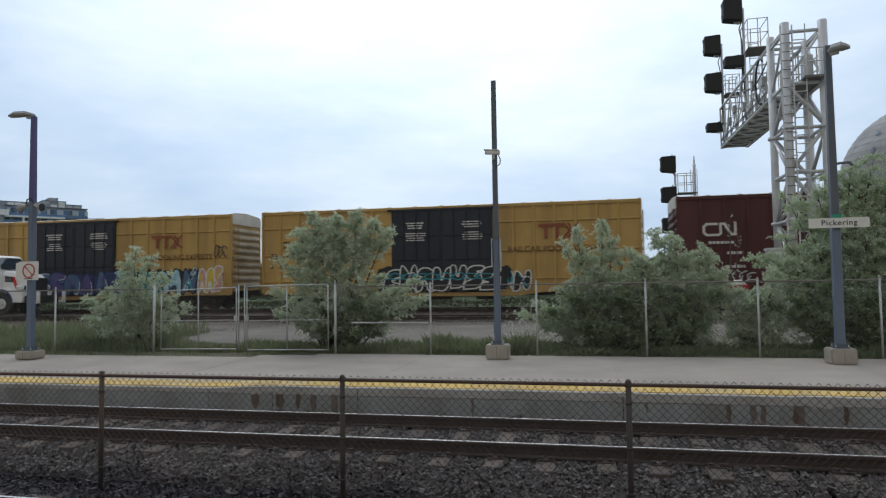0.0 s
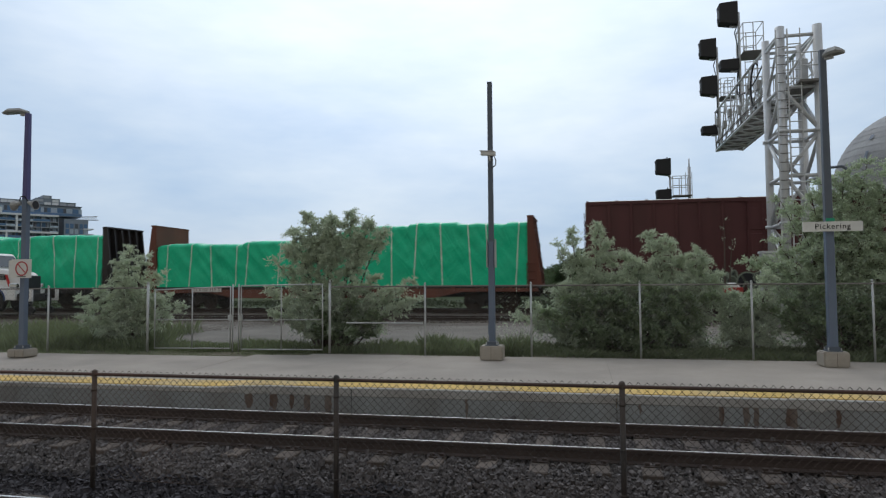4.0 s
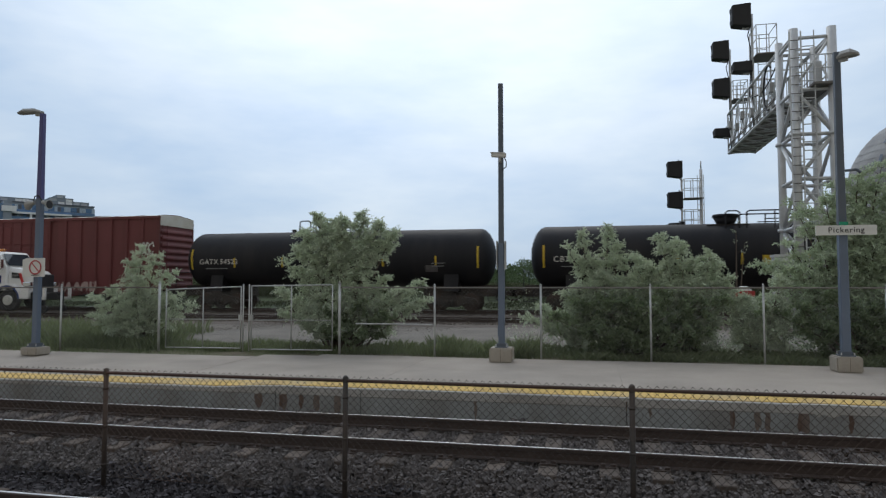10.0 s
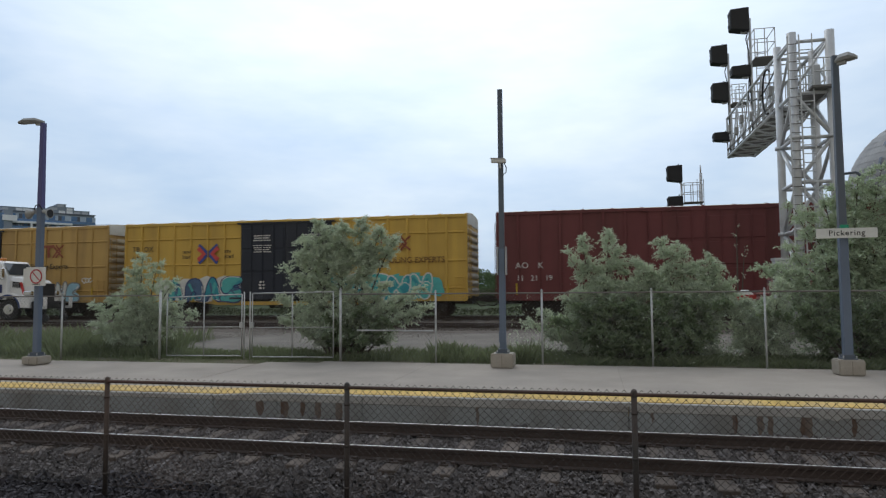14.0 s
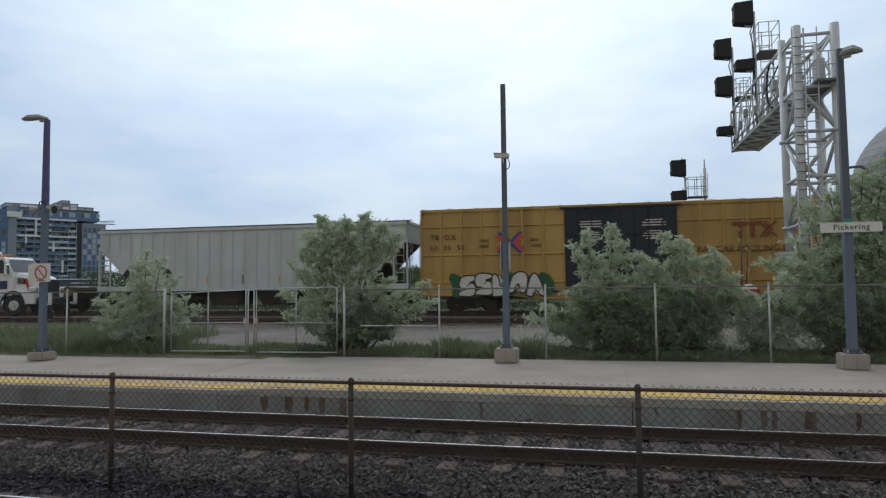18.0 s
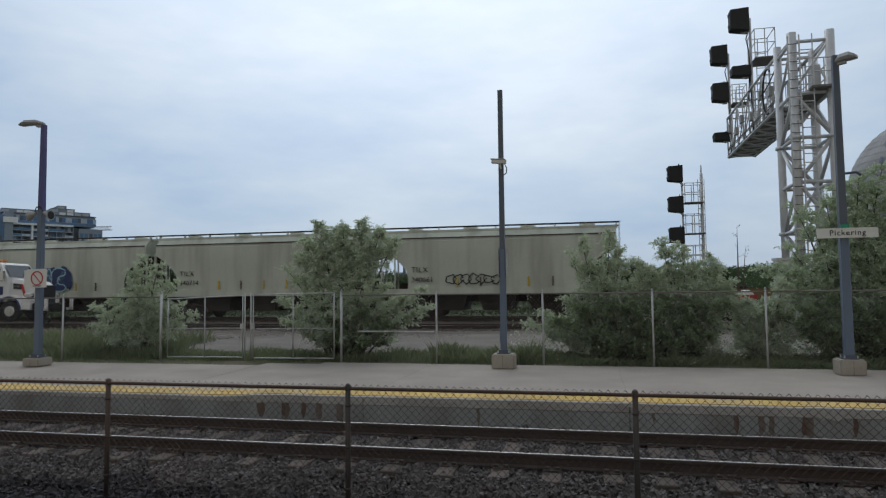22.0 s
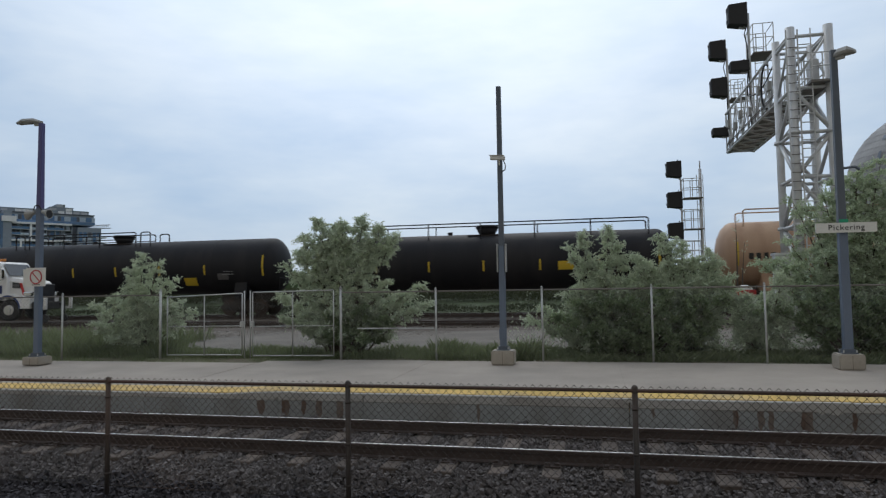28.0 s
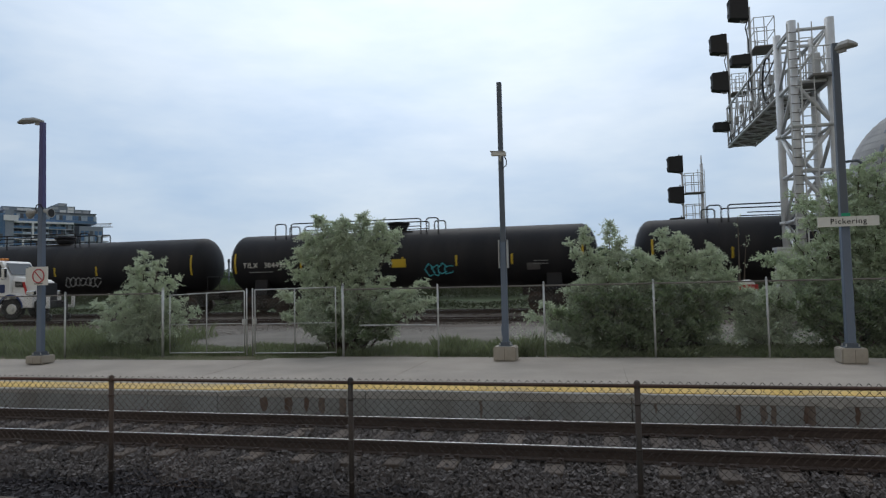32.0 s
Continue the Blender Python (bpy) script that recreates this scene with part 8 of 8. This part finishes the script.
shrub("olive_shrub", (-13.6, 18.0, 0.16), [(0.1, 0, 3.05, 0.26, 1.6), (0.7, -0.1, 2.7, 0.30, 1.8), (-0.3, 0.1, 2.65, 0.34, 2), (1.2, 0, 2.2, 0.32, 1.8), (-0.95, 0, 1.75, 0.36, 2), (-1.6, 0, 1.5, 0.30, 1.5),
      (1.45, -0.1, 1.5, 0.36, 2), (1.9, -0.1, 1.25, 0.30, 1.5), (0.1, -0.25, 2.0, 0.55, 3), (-0.6, 0.2, 1.2, 0.5, 2.2), (0.8, -0.2, 1.4, 0.55, 2.4), (-1.6, 0.1, 0.85, 0.35, 1.3), (0.2, -0.3, 1.0, 0.7, 2)],
      44000, "silvery green olive shrub behind the fence", seed=2, width=0.0135)
shrub("olive_shrub", (-7.0, 18.2, 0.16), [(-0.8, 0, 3.85, 0.24, 1.7), (-0.36, 0.2, 3.7, 0.24, 1.6), (0.0, -0.1, 3.75, 0.26, 1.8), (0.52, 0.1, 3.88, 0.24, 1.8), (1.1, 0, 3.6, 0.26, 1.7), (1.5, 0.1, 3.35, 0.22, 1.3),
      (-1.25, 0, 3.4, 0.24, 1.4), (-1.45, 0.1, 2.95, 0.24, 1.2), (-0.15, 0, 3.2, 0.36, 2.2), (0.7, -0.1, 3.0, 0.34, 1.8), (-0.6, -0.1, 3.1, 0.32, 1.8), (-1.8, 0, 2.55, 0.2, 0.8),
      (1.35, -0.1, 2.05, 0.34, 1.6), (2.4, 0, 1.95, 0.24, 1.1), (2.5, -0.1, 1.4, 0.34, 1.8), (1.8, -0.2, 1.65, 0.40, 2), (-2.0, 0, 1.65, 0.34, 1.6), (-1.9, -0.1, 1.0, 0.4, 1.6), (0, -0.3, 2.6, 0.55, 3.4),
      (0.8, -0.3, 2.45, 0.5, 3), (-0.8, -0.25, 2.5, 0.5, 3), (-1.4, 0.1, 2.25, 0.42, 2), (0.2, -0.35, 1.3, 0.75, 3), (1.1, -0.3, 1.2, 0.6, 2.4), (-1.0, -0.3, 1.2, 0.6, 2.4)],
      104000, "tall silvery olive shrub with bare upper stems behind the fence", seed=3, bare=2.3, width=0.0135)
shrub("olive_shrub", (0.3, 18.4, 0.16), [(-0.92, 0, 2.85, 0.24, 1.2), (-0.58, 0, 3.22, 0.26, 1.7), (0.17, 0.1, 3.4, 0.28, 2), (0.38, 0, 2.85, 0.34, 1.8), (0.75, 0.1, 2.6, 0.34, 1.8), (-0.3, 0, 2.5, 0.42, 2.2), (-1.0, -0.1, 1.6, 0.42, 2),
      (-1.65, 0, 1.2, 0.36, 1.7), (-2.05, 0, 0.9, 0.3, 1.3), (-1.5, -0.1, 0.6, 0.4, 1.4), (1.1, 0, 2.4, 0.42, 2), (1.5, 0.1, 2.2, 0.4, 1.8), (0, -0.2, 2.1, 0.7, 3), (-0.7, -0.25, 1.8, 0.6, 2.6), (0.8, -0.2, 1.9, 0.7, 3), (0.2, -0.3, 1.2, 0.8, 2.4)],
      66000, "dense grey-green olive shrub against the fence", seed=4, under=1500, width=0.0135)
shrub("olive_shrub", (2.4, 18.5, 0.16), [(-0.63, 0, 3.1, 0.26, 1.7), (-0.4, 0.1, 2.85, 0.3, 1.6), (-0.12, 0, 2.95, 0.28, 1.7), (0.62, 0, 2.7, 0.3, 1.7), (0.85, 0.1, 2.4, 0.32, 1.7), (-1.05, 0, 2.45, 0.36, 1.8), (0.2, 0, 2.5, 0.4, 2), (1.05, 0, 1.95, 0.34, 1.7),
      (-0.7, -0.2, 2.0, 0.6, 2.6), (0.2, -0.25, 1.9, 0.7, 3), (0.9, -0.2, 1.6, 0.5, 2.2), (0.0, -0.3, 1.2, 0.8, 2.4)],
      54000, "dense grey-green olive shrub against the fence", seed=5, under=1500, width=0.0135)
shrub("leafy_shrub", (0.9, 17.75, 0.14), [(-1.9, 0, 1.0, 0.4, 1.6), (-1.3, 0, 1.35, 0.45, 2), (-0.6, 0, 1.55, 0.5, 2), (0.1, 0, 1.45, 0.5, 2.2), (0.9, 0, 1.65, 0.5, 2), (1.7, 0, 1.45, 0.5, 2), (2.4, 0, 1.5, 0.42, 2), (0.5, -0.1, 0.8, 0.75, 2.6), (-0.9, -0.1, 0.7, 0.75, 2.6), (1.9, -0.1, 0.7, 0.75, 2.6)],
      22000, "low dark-leaved shrub at the fence's foot", "leaf_dark", 0.095, 0.026, 0.1, 6, puff=1.1)
shrub("leafy_shrub", (-6.6, 17.7, 0.14), [(-0.6, 0, 1.1, 0.4, 2), (0.3, 0, 1.3, 0.42, 2), (1.0, 0, 1.0, 0.4, 2), (0.2, -0.1, 0.7, 0.75, 3)], 8000, "low dark-leaved shrub at the fence's foot", "leaf_dark", 0.09, 0.024, 0.1, 7)
shrub("leafy_shrub", (6.4, 18.0, 0.14), [(-2.1, 0, 1.2, 0.45, 2), (-1.4, 0, 1.3, 0.5, 2), (-0.7, 0, 1.6, 0.5, 2), (0.3, 0, 1.4, 0.5, 2), (1.2, 0, 1.7, 0.5, 2), (2.1, 0, 1.4, 0.5, 2)],
      14000, "low dark-leaved shrub beneath the olive tree", "leaf_dark", 0.09, 0.025, 0.1, 16)
shrub("olive_tree", (6.6, 19.2, 0.16), [(-2.2, 0, 2.35, 0.36, 1.6), (-1.86, 0, 2.4, 0.36, 1.6), (-1.5, 0, 2.9, 0.42, 2), (-1.05, 0, 3.75, 0.42, 2.2), (-1.3, 0.2, 4.0, 0.3, 1.2), (-0.6, 0, 4.05, 0.45, 2.2), (-0.3, 0.1, 4.5, 0.5, 2.6), (0.2, 0, 4.7, 0.5, 2.8), (0.75, 0, 4.9, 0.6, 3),
      (1.4, 0, 4.9, 0.6, 3), (2.1, 0, 4.7, 0.7, 3), (2.9, 0, 4.4, 0.8, 3), (0.5, 0.2, 4.4, 0.75, 3), (1.2, 0.1, 4.1, 0.9, 3.4), (2.0, -0.1, 3.9, 0.9, 3), (-0.1, 0.1, 4.0, 0.7, 2.6), (-2.2, -0.1, 1.5, 0.5, 1.8), (-1.4, -0.3, 2.2, 0.7, 2.8), (-0.5, -0.3, 2.8, 0.85, 3.4), (0.6, -0.3, 3.3, 0.9, 3.8), (1.8, -0.3, 3.0, 1.0, 3.8),
      (0.0, -0.35, 3.6, 0.7, 2.6), (0.2, -0.4, 1.8, 0.9, 3), (1.4, -0.4, 1.8, 0.9, 3), (2.8, -0.2, 2.0, 0.9, 2.8)],
      150000, "large olive tree behind the station sign", "leaf_tree", seed=8, under=3000, category="tree", width=0.0145, puff=1.15)
shrub("olive_tree", (10.4, 19.6, 0.16), [(-1.0, 0, 4.2, 0.8, 2.6), (0, 0, 4.8, 0.9, 2.8), (1.2, 0, 4.2, 0.9, 2.6), (-0.6, -0.3, 2.4, 1.0, 3), (0.8, -0.3, 2.2, 1.0, 3)],
      36000, "large olive tree beside its neighbour", "leaf_tree", seed=9, category="tree", puff=1.15)
shrub("olive_shrub", (4.15, 18.4, 0.16), [(-0.75, 0, 1.75, 0.36, 2), (-0.4, 0, 1.5, 0.4, 2), (0.05, 0.1, 1.25, 0.4, 1.6), (0.55, 0, 2.0, 0.36, 2), (-0.2, -0.2, 0.9, 0.5, 2), (0.4, -0.2, 1.1, 0.5, 2)],
      26000, "thin grey-green olive shrub before a cabinet", seed=15)
shrub("bare_sapling", (4.75, 24.0, 0.3), [(0.0, 0, 3.8, 0.16, 1), (0.25, 0, 3.1, 0.12, 0.6)], 60, "thin sapling almost without leaves", seed=11, category="sapling", bare=2.6, puff=0.5)


def grass(name, count, x0, x1, y0, y1, tall, seed, label, level):
    rs = np.random.RandomState(seed)
    x, y = rs.uniform(x0, x1, count), y0 + (y1 - y0) * rs.beta(1.1, 1.3, count)
    clump = 0.55 + 0.45 * np.sin(x * 2.3 + np.sin(y * 3.1) * 2) * np.cos(y * 1.9 + x * 0.7)
    h = tall * rs.uniform(0.35, 1.15, count) * (0.25 + 0.95 * np.clip(clump, 0, 1))
    h *= np.where((x > -12.3) & (x < -4.2), 0.55, 1.0)         # trodden before the gate
    a = rs.uniform(0, 3.14, count)
    w = 0.0045 + 0.004 * rs.rand(count)
    lean = rs.normal(0, 0.30, (count, 2)) * h[:, None]
    h *= np.where((x > -1.5) & (x < 8.5), 0.55, 1.0)           # starved under the shrubs
    z = level(x, y)
    v = np.stack([np.stack([x - w * np.cos(a), y - w * np.sin(a), z], 1), np.stack([x + w * np.cos(a), y + w * np.sin(a), z], 1),
                  np.stack([x + lean[:, 0] * 0.4 + w * 0.6 * np.cos(a), y + lean[:, 1] * 0.4, z + h * 0.6], 1), np.stack([x + lean[:, 0], y + lean[:, 1], z + h], 1)], 1)
    me = from_arrays(name, v.reshape(-1, 3), np.arange(count * 4).reshape(count, 4), [M["grass"]])
    return tagged(new(name, me), label, "grass", kind="stuff")


def verge_level(x, y):
    return np.interp(y, [15.4, 18.6, 21.0, 25.6], [0.10, 0.18, 0.30, 0.36])


grass("verge_grass", 60000, -30, 13, 17.0, 18.9, 0.46, 12, "rough green grass along the fence", verge_level)
grass("tall_grass", 26000, -34, -13.2, 16.6, 22.0, 0.55, 13, "tall green grass behind the fence", verge_level)
grass("fringe_grass", 16000, -34, -8, 15.8, 17.1, 0.16, 17, "short grass creeping over the platform's back edge", verge_level)
grass("edge_weeds", 5000, -30, 13, 16.6, 17.05, 0.13, 14, "low weeds at the platform's back edge", verge_level)


# ---- the far bank and woods ----
def foliage_mass(name, count, x0, x1, y0, y1, height, size, mat, seed, label, level=0.5, wob=0.35):
    """A long thicket: leaf clumps heaped to an uneven top."""
    rs = np.random.RandomState(seed)
    x, y = rs.uniform(x0, x1, count), rs.uniform(y0, y1, count)
    span = (x1 - x0)
    ph = rs.uniform(0, 6.28, 4)
    top = height * (1 + wob * (0.5 * np.sin(x * 28 / span * 3 + ph[0]) + 0.35 * np.sin(x * 1.1 + ph[1]) + 0.4 * np.sin(x * 0.37 + ph[2])))
    z = level + np.maximum(0.15, top) * rs.beta(2.2, 1.1, count)
    p = np.stack([x, y, z], 1)
    v, f = leaf_quads(p, rs.normal(0, 1, (count, 3)) + (0, 0, 0.3), size, size * 0.46, rs)
    return tagged(new(name, from_arrays(name, v, f, [M[mat]])), label, "thicket", kind="stuff")


foliage_mass("bank_thicket", 150000, -75, 22, 44, 49, 1.15, 0.115, "leaf_bright", 21, "bright green thicket on the bank beyond the line", 0.95, 0.18)
foliage_mass("bank_grass", 40000, -75, 22, 37.5, 43, 0.4, 0.11, "leaf_bank", 22, "long green grass on the bank", 0.5, 0.3)
foliage_mass("far_thicket", 90000, -52, 60, 62, 74, 2.1, 0.17, "leaf_far", 23, "dark green thicket farther back", 0.6, 0.22)
foliage_mass("far_woods", 120000, -170, 110, 190, 240, 7.4, 0.5, "leaf_far", 24, "far woods along the horizon", 0.3, 0.22)


def far_tree(x, y, h, w, seed, mat="leaf_far"):
    rs = np.random.RandomState(seed)
    t = thing("tree", pose(x, y, 0.6), "dark green broadleaf tree beyond the line", "tree", "far trees")
    bm = B()
    tube(bm, (0, 0, 0), (0, 0, h * 0.6), h * 0.028, 7, h * 0.012)
    for k in range(7):
        a = k * 2.4
        tube(bm, (0, 0, h * (0.25 + 0.05 * k)), (math.cos(a) * w * 0.35, math.sin(a) * w * 0.35, h * (0.45 + 0.07 * k)), h * 0.012, 5, h * 0.004)
    part("trunk", bm, M["bark"], t)
    n, pos = 6400, []
    for k in range(16):
        a, rr = rs.uniform(0, 6.28), rs.uniform(0, 0.36) * w
        c = np.array([math.cos(a) * rr, math.sin(a) * rr, h * rs.uniform(0.38, 0.90)])
        q = rs.normal(0, 1, (n // 16, 3))
        q /= np.linalg.norm(q, axis=1, keepdims=True)
        pos.append(c + q * rs.uniform(0.5, 1, (len(q), 1)) * w * rs.uniform(0.12, 0.22))
    pos = np.concatenate(pos)
    v, f = leaf_quads(pos, rs.normal(0, 1, pos.shape), w * 0.042, w * 0.013, rs)
    crown = new("crown", from_arrays("crown", v, f, [M[mat]]))
    crown.parent = t


for x, y, h, w, sd in ((-36.5, 52, 3.8, 3.6, 1), (-33.0, 53, 3.2, 3.0, 3), (-27.0, 54, 3.3, 2.8, 4), (-15.2, 52, 3.3, 2.6, 5), (-9.6, 52, 2.9, 2.2, 6), (-1.6, 56, 3.4, 2.4, 7),
                       (0.9, 60, 4.6, 4.2, 8), (3.4, 58, 3.9, 3.2, 9), (10.5, 60, 3.4, 4.5, 10), (-20.5, 54, 2.9, 2.4, 13)):
    far_tree(x, y, h, w, sd)


# ---- what moves: the train runs east at a steady pace, its wheels roll ----
def motions():
    radius = 0.42
    for t, middle in CARS:
        walk(t, [(s, pose(middle + SPEED * s, TRAIN_Y, TRAIN_Z)) for s in (0.0, 8.0, 16.0, 24.0, 32.0)])
    start = {t: middle for t, middle in CARS}
    for t, wheel in WHEELS:
        x, y, z = wheel.location
        # rolling while the wheel is before the camera
        s0 = max(0.0, (-46.0 - start[t] - x) / SPEED)
        s1 = min(32.0, (26.0 - start[t] - x) / SPEED)
        n = max(2, int((s1 - s0) * FPS / 1.0))
        rows = [(0.0, pose(x, y, z))] if s0 > 0.05 else []
        for k in range(n + 1):
            s = s0 + (s1 - s0) * k / n
            rows.append((s, pose(x, y, z, 0, math.degrees(SPEED * (s - s0) / radius) % 360, 0)))
        if s1 < 31.95:
            rows.append((32.0, rows[-1][1]))
        walk(wheel, rows)


motions()
